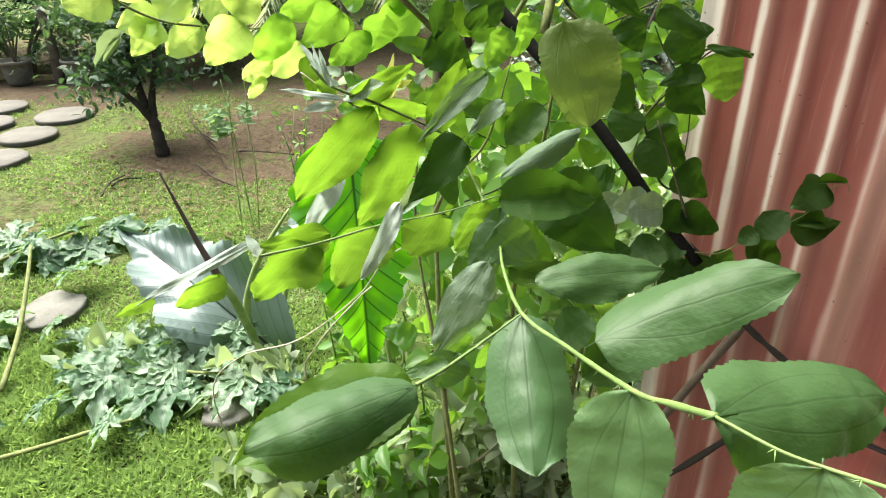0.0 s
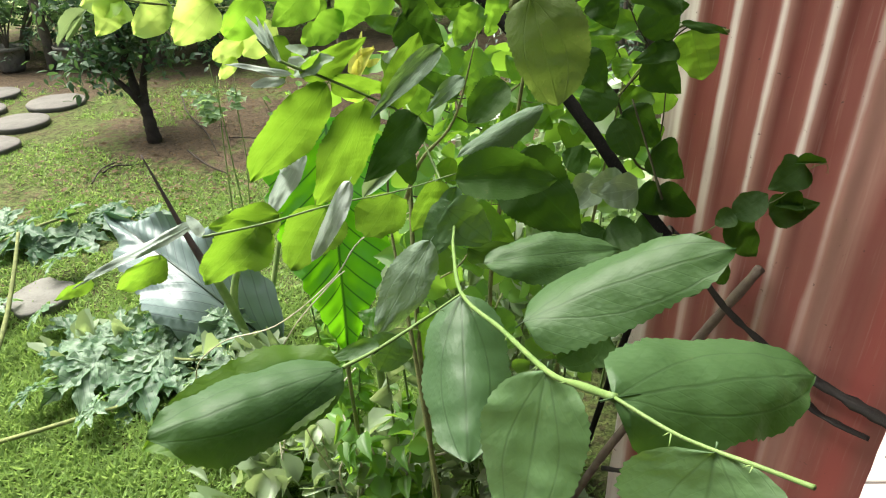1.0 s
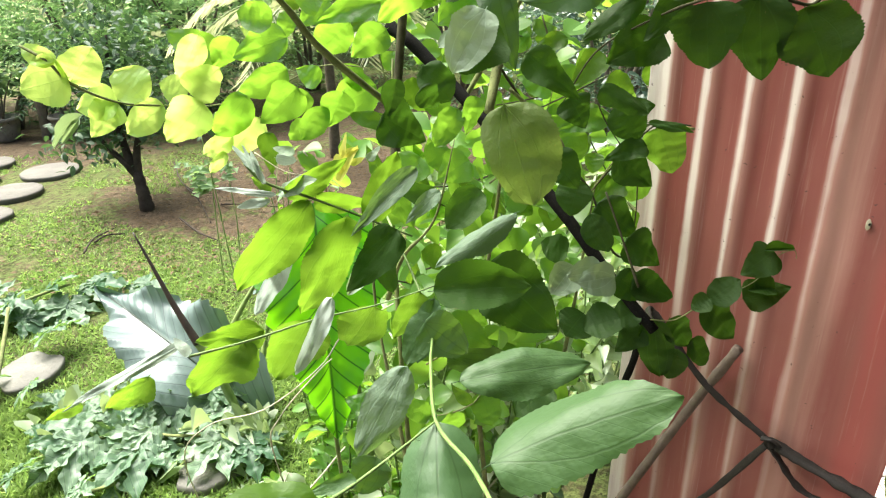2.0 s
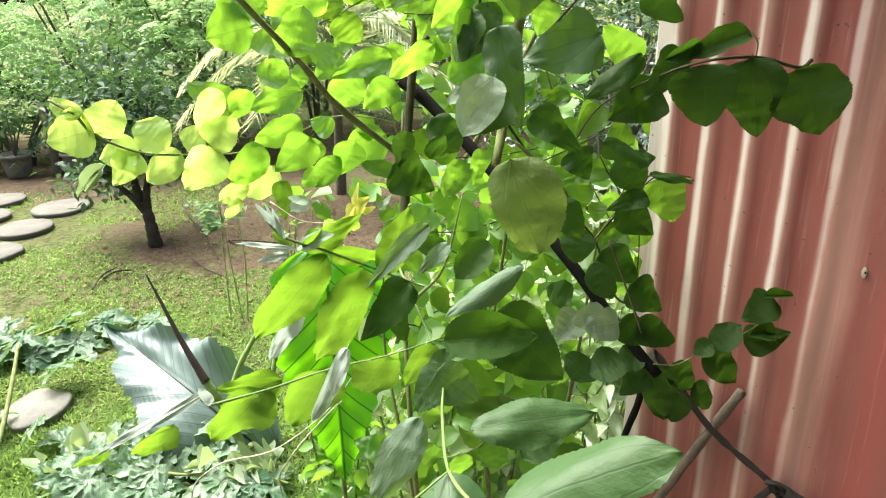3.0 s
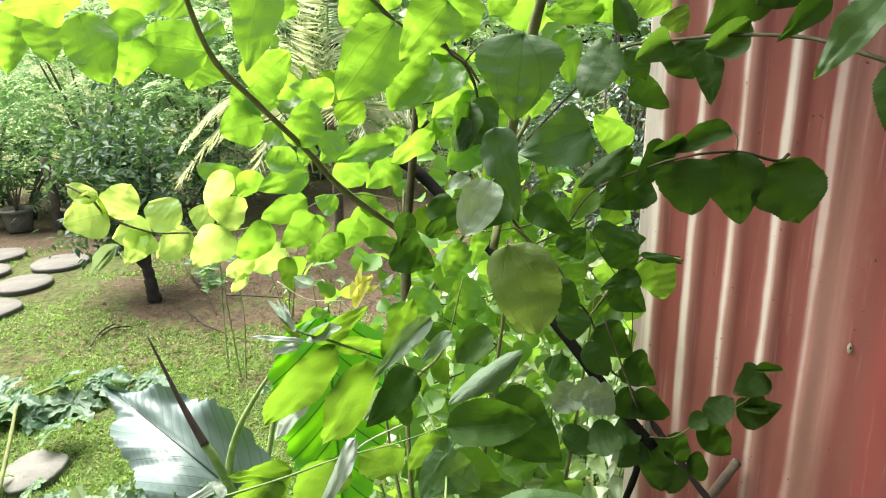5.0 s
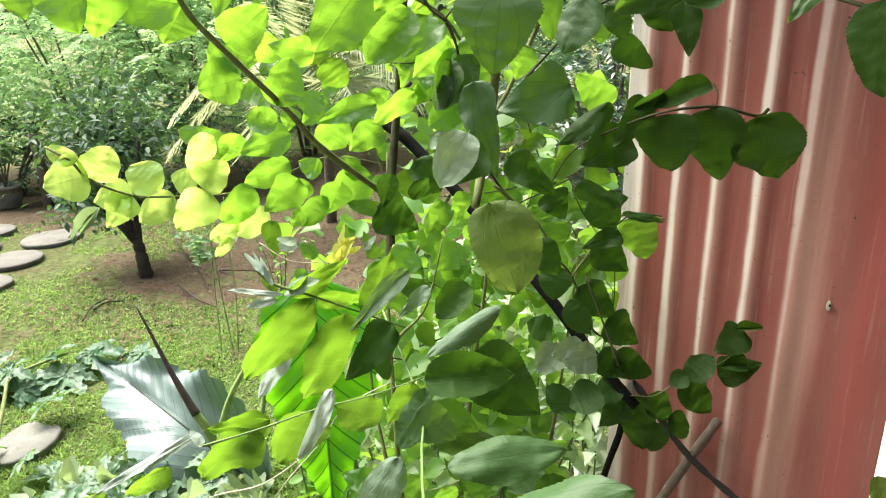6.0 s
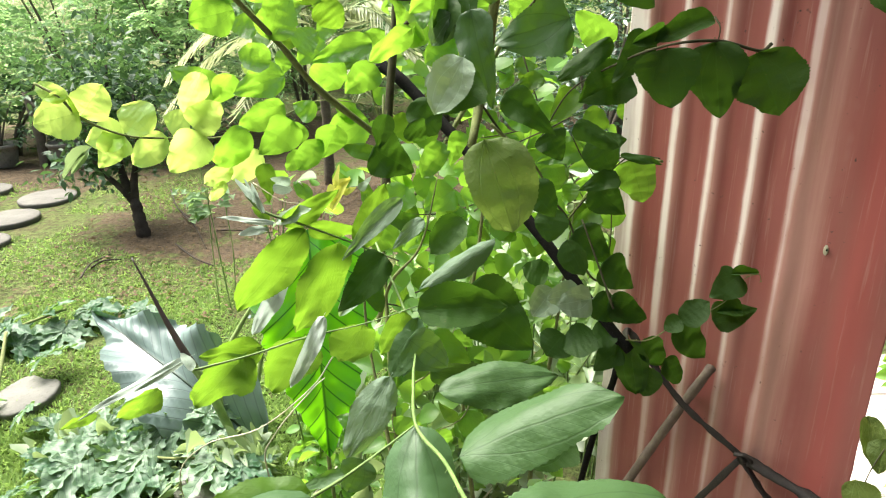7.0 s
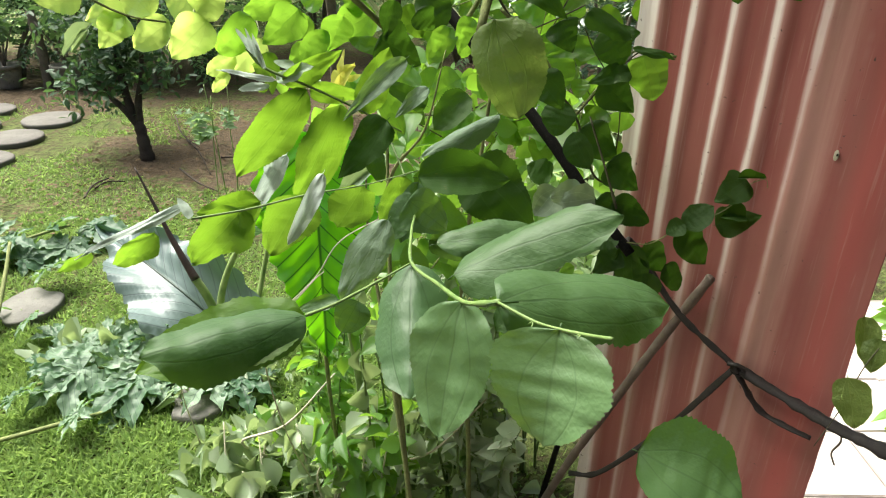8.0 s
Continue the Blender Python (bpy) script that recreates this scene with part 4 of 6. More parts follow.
part("spike", rod([(-0.943, 2.204, 0.822), (-0.886, 2.173, 0.699), (-0.837, 2.144, 0.594), (-0.790, 2.118, 0.505), (-0.752, 2.100, 0.435)], 0.0025, 0.0165, sides=10), SPIKE, taro, "dark purple rolled new leaf")
part("stalk", rod([(-0.755, 2.101, 0.44), (-0.725, 2.11, 0.36), (-0.70, 2.16, 0.18), (-0.70, 2.25, -0.02)], 0.0150, 0.018, sides=10), PETIOLE, taro)
part("spike", rod([(-0.52, 2.24, 0.655), (-0.60, 2.235, 0.54), (-0.68, 2.24, 0.40), (-0.74, 2.26, 0.22), (-0.76, 2.28, -0.02)], 0.005, 0.019, sides=10), PETIOLE, taro, "yellow-green rolled new leaf")
heart("leaf", (-0.55, 2.45, 0.50), (-0.30, 2.2, 0.70), (-0.3, -0.4, 0.85), 0.22, TARO_PALE, taro, "small pale leaf", cup=0.6)
part("stalk", rod([(-0.55, 2.45, 0.49), (-0.60, 2.42, 0.3), (-0.66, 2.3, -0.02)], 0.007, 0.014, sides=8), PETIOLE, taro)

taro = thing("taro_plant", "taro with one broad bright green leaf lit from behind", "plant")
heart("leaf", (-0.158, 1.40, 1.105), (-0.115, 1.19, 0.745), (0.25, -0.9, 0.4), 0.29, TARO_LIT, taro, "bright translucent green leaf with dark ribs", bow=0.15, cup=0.15)
part("stalk", rod([(-0.158, 1.41, 1.10), (-0.14, 1.47, 0.9), (-0.1, 1.55, 0.4), (-0.1, 1.6, -0.02)], 0.007, 0.014, sides=8), PETIOLE, taro)

# ---- cut papaya tops lying on the grass ----


def papaya_shape(seed):
    """A palmate leaf of seven toothed lobes round the stalk's end."""
    rng = random.Random(seed)
    bm = bmesh.new()
    for k in range(7):
        a = radians(-132 + 44 * k)
        ln = (0.55 + 0.45 * math.cos(a * 0.55)) * rng.uniform(0.8, 1.1)
        droop, ax, side = rng.uniform(0.05, 0.4), Vector((math.sin(a), math.cos(a), 0)), Vector((math.cos(a), -math.sin(a), 0))
        rows = []
        for j in range(25):
            s = j / 24
            w = (0.06 + 0.15 * math.sin(math.pi * min(1, s * 1.05)) ** 0.8) * ln
            if s > 0.3:
                w *= 1 + 0.55 * math.sin((s - 0.3) * 20.0) * (1.1 - s)
            w *= 1 - s ** 6
            row = []
            for q in (-1, -0.66, -0.33, 0, 0.33, 0.66, 1):
                p = ax * ln * (s + 0.10 * abs(q) * s) + side * w * q
                p.z = -droop * s * s * ln + 0.35 * abs(q) * w + 0.06 * noise.noise(Vector((p.x * 3, p.y * 3, seed * 5.0))) + 0.05 * noise.noise(Vector((p.x * 9, p.y * 9, seed))) + 0.025 * noise.noise(Vector((p.x * 22, p.y * 22, seed)))
                row.append(bm.verts.new(p))
            rows.append(row)
        for a0, b0 in zip(rows, rows[1:]):
            for i in range(6):
                bm.faces.new((a0[i], a0[i + 1], b0[i + 1], b0[i]))
    me = bpy.data.meshes.new("leaf")
    bm.to_mesh(me)
    bm.free()
    me.polygons.foreach_set("use_smooth", [True] * len(me.polygons))
    me.materials.append(PAPAYA)
    return me


PAPAYAS = [papaya_shape(s) for s in range(4)]


def papaya(points, r, leaves, label):
    """A cut top: a long stalk and the leaves that hang from it."""
    o = Vector(points[-1])
    top = thing("papaya_branch", label, "cut branch", o, "cut papaya tops on the grass")
    part("stalk", rod([Vector(p) - o for p in points], r * 0.7, r, sides=8, bumps=0.15), BARK, top)
    rng = random.Random(round(points[0][0] * 1000))
    for at, size in leaves:
        for k in range(1 + (rng.random() < 0.7)):
            ob = new("leaf", PAPAYAS[rng.randrange(4)])
            ob.parent = top
            way = Vector((rng.gauss(0, 1), rng.gauss(0, 1), rng.uniform(-0.5, 0.1)))
            face = Vector((rng.gauss(0, 0.4), rng.gauss(-0.1, 0.4), 0.9))
            s = size * rng.uniform(0.5, 1.0)
            off = Vector((rng.gauss(0, 0.09), rng.gauss(0, 0.09), rng.uniform(-0.04, 0.03)))
            ob.matrix_basis = facing(Vector(at) + off - o, way, face, s, s, s)
    return top


def spread(top, at, way, face, size, kind):
    """One more open leaf of a cut top, lying spread on the grass."""
    ob = new("leaf", PAPAYAS[kind])
    ob.parent = top
    ob.matrix_basis = facing(Vector(at) - top.location, Vector(way), Vector(face), size, size, size)


CUT = "wilting bluish green papaya top cut and dropped on the grass"
papaya([(-1.78, 2.66, 0.30), (-1.72, 2.48, 0.22), (-1.66, 2.25, 0.11), (-1.62, 2.02, 0.02)], 0.011, [((-1.84, 2.74, 0.14), 0.16), ((-1.60, 2.40, 0.07), 0.20), ((-1.86, 2.43, 0.07), 0.20)], CUT)
papaya([(-1.02, 1.84, 0.05), (-1.14, 1.78, 0.05), (-1.28, 1.72, 0.04), (-1.46, 1.66, 0.02)], 0.009, [((-1.36, 1.80, 0.07), 0.19), ((-1.30, 1.77, 0.09), 0.17), ((-1.08, 1.92, 0.07), 0.20), ((-1.18, 1.90, 0.06), 0.17)], CUT)
open_top = papaya([(-0.70, 2.05, 0.08), (-0.85, 2.02, 0.10), (-1.1, 2.08, 0.07), (-1.38, 2.02, 0.02)], 0.007, [((-0.95, 2.10, 0.09), 0.18), ((-0.78, 2.06, 0.10), 0.17), ((-1.22, 2.22, 0.07), 0.20), ((-1.20, 2.02, 0.07), 0.16), ((-1.02, 2.02, 0.06), 0.18), ((-0.88, 2.14, 0.08), 0.18), ((-1.12, 2.16, 0.07), 0.20)], CUT)
spread(open_top, (-0.70, 1.99, 0.10), (-0.35, -1.0, -0.10), (0.0, -0.30, 0.95), 0.17, 0)
spread(open_top, (-0.60, 1.98, 0.09), (0.45, -0.9, -0.2), (0.2, -0.5, 0.85), 0.15, 1)
spread(open_top, (-0.98, 1.97, 0.09), (-0.5, -0.9, -0.1), (-0.1, -0.35, 0.93), 0.19, 2)
spread(open_top, (-0.92, 2.16, 0.14), (-0.9, -0.4, -0.1), (-0.1, -0.45, 0.9), 0.19, 3)
spread(open_top, (-1.20, 2.00, 0.10), (-0.6, -0.8, -0.1), (0.1, -0.4, 0.9), 0.20, 1)
papaya([(-0.76, 2.23, 0.10), (-0.95, 2.16, 0.12), (-1.27, 2.18, 0.02)], 0.007, [((-0.84, 2.20, 0.13), 0.16), ((-1.05, 2.20, 0.10), 0.17)], CUT)
papaya([(-1.85, 3.25, 0.12), (-2.0, 3.05, 0.12), (-2.3, 2.9, 0.02)], 0.010, [((-2.10, 2.98, 0.08), 0.22), ((-2.15, 3.10, 0.09), 0.22), ((-1.91, 3.22, 0.10), 0.20), ((-1.80, 3.29, 0.08), 0.20), ((-1.62, 3.3, 0.07), 0.18), ((-2.40, 3.05, 0.08), 0.22)], CUT)

# ---- low plants at the foot of the jujube ----


def low_plant(at, height, spread, n, size, material, label, seed, twig=WHITETWIG, stems=5):
    shape = [WILTED, CUPPED] if material is PALEFILL else [ROUND, OVATE, CUPPED, OVATE, WILTED]
    p = thing("low_plant", label, "plant", (at[0], at[1], 0), "plants at the tree's foot")
    rng = random.Random(seed)
    mats = []
    for k in range(stems):
        a = rng.uniform(0, 6.28)
        r = spread * rng.uniform(0.3, 1.0)
        top = Vector((math.cos(a) * r, math.sin(a) * r, height * rng.uniform(0.7, 1.05)))
        pts = [Vector((math.cos(a) * 0.03, math.sin(a) * 0.03, -0.02)), top * 0.5 + Vector((rng.gauss(0, 0.03), rng.gauss(0, 0.03), 0.02)), top]
        part("stem", rod(pts, 0.0045, 0.002, sides=6, steps=6, bumps=0.2), twig, p)
        line = glide(pts, n // stems)
        for q in line[len(line) // 4:]:
            b = rng.uniform(0, 6.28)
            way = Vector((math.cos(b), math.sin(b), rng.uniform(-2.2, -0.4) if material is PALEFILL else rng.uniform(-0.6, 0.4)))
            s = size * rng.uniform(0.6, 1.2)
            mats.append(facing(q, way, Vector((rng.gauss(0, 0.5), rng.gauss(-0.2, 0.5), 0.8)), s * rng.uniform(0.45, 0.75), s, s))
    joined("foliage", shape, mats, material, p)


MIXED, WILT = "leafy green seedling at the foot of the tree", "wilting plant with pale grey-green leaves"
low_plant((-0.45, 1.50, 0), 0.30, 0.16, 26, 0.10, PALEFILL, WILT, 1)
low_plant((-0.20, 1.40, 0), 0.38, 0.14, 30, 0.09, PALEFILL, WILT, 2)
low_plant((-0.05, 1.35, 0), 0.52, 0.16, 70, 0.075, FILL, MIXED, 3)
low_plant((0.18, 1.50, 0), 0.80, 0.22, 110, 0.07, PALEGREEN, MIXED, 4, STEM, 7)
low_plant((0.42, 1.65, 0), 0.95, 0.25, 130, 0.075, PALEGREEN, MIXED, 5, STEM, 8)
low_plant((0.05, 1.75, 0), 1.00, 0.25, 130, 0.075, PALEGREEN, MIXED, 6, STEM, 8)
low_plant((-0.25, 1.75, 0), 0.70, 0.2, 90, 0.075, FILL, MIXED, 7, STEM, 6)
# Sunlight is put into this plant's pale leaf colour.
low_plant((0.30, 1.35, 0), 0.55, 0.2, 90, 0.07, SUNPALE, WILT, 8, STEM, 6)
low_plant((0.65, 2.1, 0), 1.15, 0.3, 150, 0.085, PALEGREEN, MIXED, 9, STEM, 8)
low_plant((0.30, 2.3, 0), 1.10, 0.35, 160, 0.085, PALEGREEN, MIXED, 10, STEM, 8)
low_plant((0.95, 3.0, 0), 0.7, 0.35, 130, 0.10, PALEGREEN, MIXED, 13, STEM, 8)
low_plant((0.55, 3.3, 0), 0.6, 0.35, 130, 0.10, PALEFILL, WILT, 14, STEM, 8)
low_plant((0.02, 1.42, 0), 0.90, 0.20, 56, 0.10, PALEFILL, WILT, 19, STEM, 7)
# The pale leaves here carry painted sunlight too.
low_plant((0.26, 1.62, 0), 1.05, 0.26, 72, 0.11, SUNPALE, WILT, 20, STEM, 8)
# Added plants whose pale leaves imitate sunlit growth behind the gaps.
SUNLIT = "added plant with sunlight put into its large pale leaves"
low_plant((0.55, 3.75, 0), 0.45, 0.35, 60, 0.17, SUNPALE, SUNLIT, 16, STEM, 7)
low_plant((1.05, 4.4, 0), 0.6, 0.4, 60, 0.18, SUNPALE, SUNLIT, 17, STEM, 7)
low_plant((0.46, 2.25, 0), 0.55, 0.22, 40, 0.13, SUNPALE, SUNLIT, 22, STEM, 6)
low_plant((0.64, 1.95, 0), 0.65, 0.22, 40, 0.12, SUNPALE, SUNLIT, 23, STEM, 6)
low_plant((0.15, 4.3, 0), 0.3, 0.3, 30, 0.15, SUNPALE, SUNLIT, 18, STEM, 6)
low_plant((1.35, 3.4, 0), 0.9, 0.4, 150, 0.11, FILL, MIXED, 15, STEM, 8)
low_plant((-0.55, 3.7, 0), 0.55, 0.16, 14, 0.06, FILL, "spindly green seedling on bare soil", 11, STEM, 5)
low_plant((-0.95, 4.3, 0), 0.45, 0.2, 14, 0.06, FILL, "spindly green seedling on bare soil", 12, STEM, 5)
for pts in (((0.03, 1.02, 1.16), (-0.055, 1.057, 1.092), (-0.125, 1.118, 0.974), (-0.284, 1.258, 0.779), (-0.475, 1.413, 0.62), (-0.62, 1.55, 0.40), (-0.66, 1.70, 0.0)),
            ((-0.09, 1.08, 1.02), (-0.118, 1.085, 0.99), (-0.209, 1.12, 0.865), (-0.267, 1.226, 0.698), (-0.26, 1.35, 0.35), (-0.22, 1.5, 0.0))):
    tagged(part("dry_branch", rod(pts, 0.0010, 0.0022, sides=6, bumps=0.3), WHITETWIG), "bare pale dry branch among the plants", "branch", "dry branches")
for i, (x, y) in enumerate(((-0.35, 1.62), (0.05, 1.52))):
    bm = rod([(x, y, 0.02), (x - 0.1, y - 0.12, 0.22), (x + 0.06, y - 0.2, 0.36), (x + 0.2, y - 0.18, 0.52)], 0.005, 0.002, sides=6, bumps=0.3)
    tagged(part("dry_branch", bm, WHITETWIG), "bare pale dry branch among the plants", "branch", "dry branches")
for pts in (((-2.10, 3.88, 0.02), (-2.126, 4.08, 0.035), (-2.09, 4.29, 0.02)), ((-2.11, 4.05, 0.02), (-2.06, 4.12, 0.04), (-1.98, 4.20, 0.015)),
            ((-1.695, 4.43, 0.03), (-1.464, 4.13, 0.04), (-1.31, 4.03, 0.02)), ((-1.885, 5.13, 0.02), (-1.663, 4.75, 0.05), (-1.457, 4.35, 0.02)),
            ((-2.23, 5.84, 0.02), (-1.96, 5.25, 0.03), (-1.71, 4.91, 0.03)), ((-1.50, 4.75, 0.01), (-1.30, 4.62, 0.05), (-1.02, 4.60, 0.03))):
    bm = rod(pts, 0.007, 0.004, sides=6, bumps=0.5)
    tagged(part("fallen_twig", bm, TRUNK), "thin dark fallen twig on the ground", "twig", "fallen twigs")

# ---- bare sapling on the soil ----
sapling = thing("sapling", "thin bare sapling with a few bluish green leaves", "plant", (-1.042, 3.45, 0))
for pts in (((0.000, 0.0, -0.030), (-0.021, 0.0, 0.318), (-0.031, 0.0, 0.539), (-0.047, 0.0, 0.719), (-0.057, 0.0, 0.835)), ((0.024, 0.0, -0.030), (0.056, 0.0, 0.350), (0.050, 0.0, 0.584), (0.059, 0.0, 0.748), (0.062, 0.0, 0.891)), ((-0.069, 0.0, -0.030), (-0.051, 0.0, 0.446), (-0.038, 0.0, 0.630), (-0.029, 0.0, 0.777))):
    part("stem", rod(pts, 0.0036, 0.0022, sides=7, bumps=0.9), PETIOLE, sapling)
rng = random.Random(17)
for x, z in ((-0.129, 0.661), (-0.056, 0.570), (-0.098, 0.585), (0.032, 0.666)):
    mats = [facing((x + rng.gauss(0, 0.035), rng.gauss(0, 0.04), z + rng.gauss(0, 0.025)), (rng.gauss(0, 1), rng.gauss(0, 1), 0), (rng.gauss(0, 0.3), -0.4, 0.9), 0.035, rng.uniform(0.05, 0.08), 0.06) for _ in range(16)]
    joined("foliage", [OVATE, CUPPED], mats, DARKBUSH, sapling)

# ---- cut leaves heaped at the foot of the plants ----


def heap(n, seed, cx=-0.40, cy=1.72, rx=0.36, ry=0.36):
    rng = random.Random(seed)
    for _ in range(n):
        a, r = rng.uniform(0, 6.283), rng.random() ** 0.6
        x, y = cx + rx * r * math.cos(a), cy + ry * r * math.sin(a)
        s = rng.uniform(0.045, 0.11)
        yield facing((x, y, 0.02 + 0.13 * rng.random() * (1.1 - r)), (rng.gauss(0, 1), rng.gauss(0, 1), rng.uniform(-0.1, 0.5)), (rng.gauss(0, 0.5), rng.gauss(-0.2, 0.5), 0.9), s * rng.uniform(0.2, 0.6), s, s * rng.uniform(1.0, 3.0))


pile = tagged(joined("leaf_heap", [WILTED, OVATE, CUPPED], heap(95, 5, -0.36, 1.60, 0.34, 0.26), PALEFILL), "heap of wilted pale green cut leaves on grass", "leaf heap", kind="stuff")
pile = tagged(joined("leaf_heap", WILTED, heap(36, 6, -0.28, 1.60, 0.3, 0.26), FILL), "fresh green cut leaves lying on the heap", "leaf heap", kind="stuff")

# Heap added to brighten dark ground, with sunlight put into its leaf colour.
tagged(joined("leaf_heap", [WILTED, OVATE, CUPPED], heap(80, 9, 0.12, 1.50, 0.36, 0.26), SUNPALE), "added pale leaves under the tree, sunlight put into their colour", "leaf heap", kind="stuff")
tagged(joined("leaf_heap", [WILTED, OVATE, CUPPED], itertools.chain(heap(80, 7, -0.74, 2.05, 0.32, 0.15), heap(36, 8, -1.22, 2.18, 0.28, 0.16)), PALEFILL), "scattered wilted pale leaves below the taro", "leaf heap", kind="stuff")

# ---- litter on the bare soil ----


def litter():
    rng = random.Random(91)
    for _ in range(4200):
        x, y = rng.uniform(-2.6, 0.9), rng.uniform(3.3, 6.4)
        s = rng.uniform(0.012, 0.045)
        yield facing((x, y, 0.012 + 0.03 * noise.noise(Vector((x * 0.7, y * 0.7, 0)))), (rng.gauss(0, 1), rng.gauss(0, 1), 0.15), (rng.gauss(0, 0.4), rng.gauss(0, 0.4), 1), s * 0.5, s, s)


tagged(joined("leaf_litter", TINY, litter(), DRYLEAF), "small brown dry leaves on the soil", "leaf litter", kind="stuff")

# ---- plants on the paving ----
for i, (x, y, h) in enumerate(((1.75, 1.75, 0.22), (2.1, 2.3, 0.25), (1.7, 2.6, 0.2))):
    low_plant((x, y, 0.02), h, 0.12, 26, 0.10, FILL, "small leafy plant on the sunlit paving", 30 + i, STEM, 4)

# ---- jujube tree ----
jujube = thing("jujube_tree", "young jujube tree with round saw-edged leaves glowing yellow-green against the light", "tree", (0, 0, 0))
for pts, r0, r1, mat in (
        ([(0.06, 1.30, -0.03), (0.05, 1.22, 0.4), (0.03, 1.15, 0.85), (0.02, 1.25, 1.25), (0.03, 1.32, 1.5)], 0.008, 0.002, BARK),
        ([(0.22, 1.34, -0.03), (0.20, 1.25, 0.5), (0.17, 1.15, 0.95), (0.20, 1.08, 1.3), (0.21, 1.06, 1.42)], 0.0075, 0.0015, BARK),
        ([(0.10, 1.12, -0.03), (0.07, 1.02, 0.5), (0.03, 1.05, 0.85), (-0.01, 1.12, 1.10), (0.0, 1.1, 1.3)], 0.007, 0.001, BARK),
        ([(0.33, 1.45, -0.03), (0.35, 1.35, 0.6), (0.37, 1.25, 1.0), (0.38, 1.17, 1.32)], 0.008, 0.0015, BARK),
        ([(-0.15, 1.50, -0.03), (-0.16, 1.40, 0.5), (-0.15, 1.34, 0.9)], 0.006, 0.004, BARK),
        ([(0.01, 1.15, 1.1), (0.05, 1.0, 1.25), (0.10, 0.95, 1.33), (0.13, 0.93, 1.45)], 0.004, 0.0008, BARK)):
    part("stem", rod(pts, r0, r1, sides=9, bumps=0.3), mat, jujube)

b1 = limb("branch", [(-0.163, 0.754, 1.855), (-0.169, 0.853, 1.768), (-0.160, 0.971, 1.710), (-0.109, 1.098, 1.611), (-0.068, 1.158, 1.537), (0.023, 1.271, 1.427)], 0.0028, 0.0065, BARK, jujube)
leaf(b1, (-0.171, 0.853, 1.769), (-0.258, 0.858, 1.782), (-0.031, -0.989, 0.147), 0.066, "oval")
leaf(b1, (-0.188, 0.905, 1.765), (-0.214, 0.893, 1.724), (0.249, -0.960, 0.131), 0.056, "ovate")
leaf(b1, (-0.249, 0.840, 1.792), (-0.263, 0.823, 1.734), (0.558, -0.821, 0.118), 0.053, "ovate")
leaf(b1, (-0.218, 0.802, 1.803), (-0.281, 0.797, 1.787), (-0.009, -0.954, 0.298), 0.036, "ovate")
leaf(b1, (-0.282, 0.784, 1.811), (-0.252, 0.762, 1.741), (0.175, -0.917, 0.358), 0.052, "oval2")
leaf(b1, (-0.267, 0.723, 1.819), (-0.330, 0.722, 1.813), (0.067, -0.840, -0.538), 0.038, "ovate")
leaf(b1, (-0.483, 1.084, 1.833), (-0.472, 1.062, 1.760), (0.207, -0.926, 0.316), 0.054, "cup")
leaf(b1, (-0.524, 1.085, 1.834), (-0.538, 1.058, 1.745), (0.426, -0.883, 0.199), 0.044, "cup")
leaf(b1, (-0.230, 1.024, 1.812), (-0.196, 1.018, 1.793), (0.121, -0.862, 0.492), 0.041, "ovate")
leaf(b1, (-0.066, 0.706, 1.835), (-0.083, 0.680, 1.751), (-0.039, -0.954, 0.298), 0.050, "ovate")
leaf(b1, (-0.158, 1.032, 1.669), (-0.225, 1.028, 1.654), (0.046, -0.997, 0.056), 0.061, "oval2")
leaf(b1, (-0.165, 0.995, 1.719), (-0.106, 1.009, 1.767), (0.221, -0.975, 0.019), 0.061, "oval")
leaf(b1, (-0.184, 1.045, 1.711), (-0.135, 1.039, 1.691), (-0.078, -0.988, 0.136), 0.044, "oval")
leaf(b1, (-0.182, 1.045, 1.710), (-0.208, 1.040, 1.694), (0.055, -0.979, 0.195), 0.036, "ovate")
leaf(b1, (-0.067, 1.145, 1.699), (-0.143, 1.150, 1.712), (-0.076, -0.990, -0.116), 0.047, "ovate")
leaf(b1, (-0.121, 1.070, 1.624), (-0.096, 1.092, 1.694), (0.229, -0.951, 0.208), 0.057, "cup")
leaf(b1, (-0.138, 1.076, 1.642), (-0.182, 1.078, 1.646), (0.005, -0.920, 0.392), 0.040, "oval")
leaf(b1, (-0.100, 1.168, 1.602), (-0.064, 1.176, 1.629), (-0.084, -0.919, 0.385), 0.048, "oval2")
leaf(b1, (-0.142, 1.163, 1.585), (-0.198, 1.167, 1.598), (-0.038, -0.986, 0.163), 0.045, "cup")
leaf(b1, (-0.394, 0.989, 1.864), (-0.432, 0.978, 1.828), (0.604, -0.638, -0.478), 0.060, "oval")
leaf(b1, (-0.266, 0.933, 1.856), (-0.303, 0.921, 1.816), (0.546, -0.795, -0.265), 0.060, "cup")
leaf(b1, (-0.297, 1.092, 1.862), (-0.265, 1.079, 1.821), (-0.293, -0.954, 0.065), 0.056, "cup")
leaf(b1, (-0.185, 1.301, 1.865), (-0.146, 1.289, 1.826), (-0.323, -0.946, -0.024), 0.054, "wavy")
b2 = limb("branch", [(0.174, 1.166, 1.704), (0.145, 1.136, 1.744), (0.106, 1.061, 1.770), (0.054, 0.923, 1.796), (0.016, 0.893, 1.834)], 0.0022, 0.0035, BARK, jujube)
leaf(b2, (0.052, 0.861, 1.798), (-0.018, 0.835, 1.711), (0.085, -0.971, 0.223), 0.074, "oval")
leaf(b2, (0.010, 0.981, 1.850), (-0.024, 0.965, 1.796), (0.383, -0.923, 0.039), 0.052, "cup")
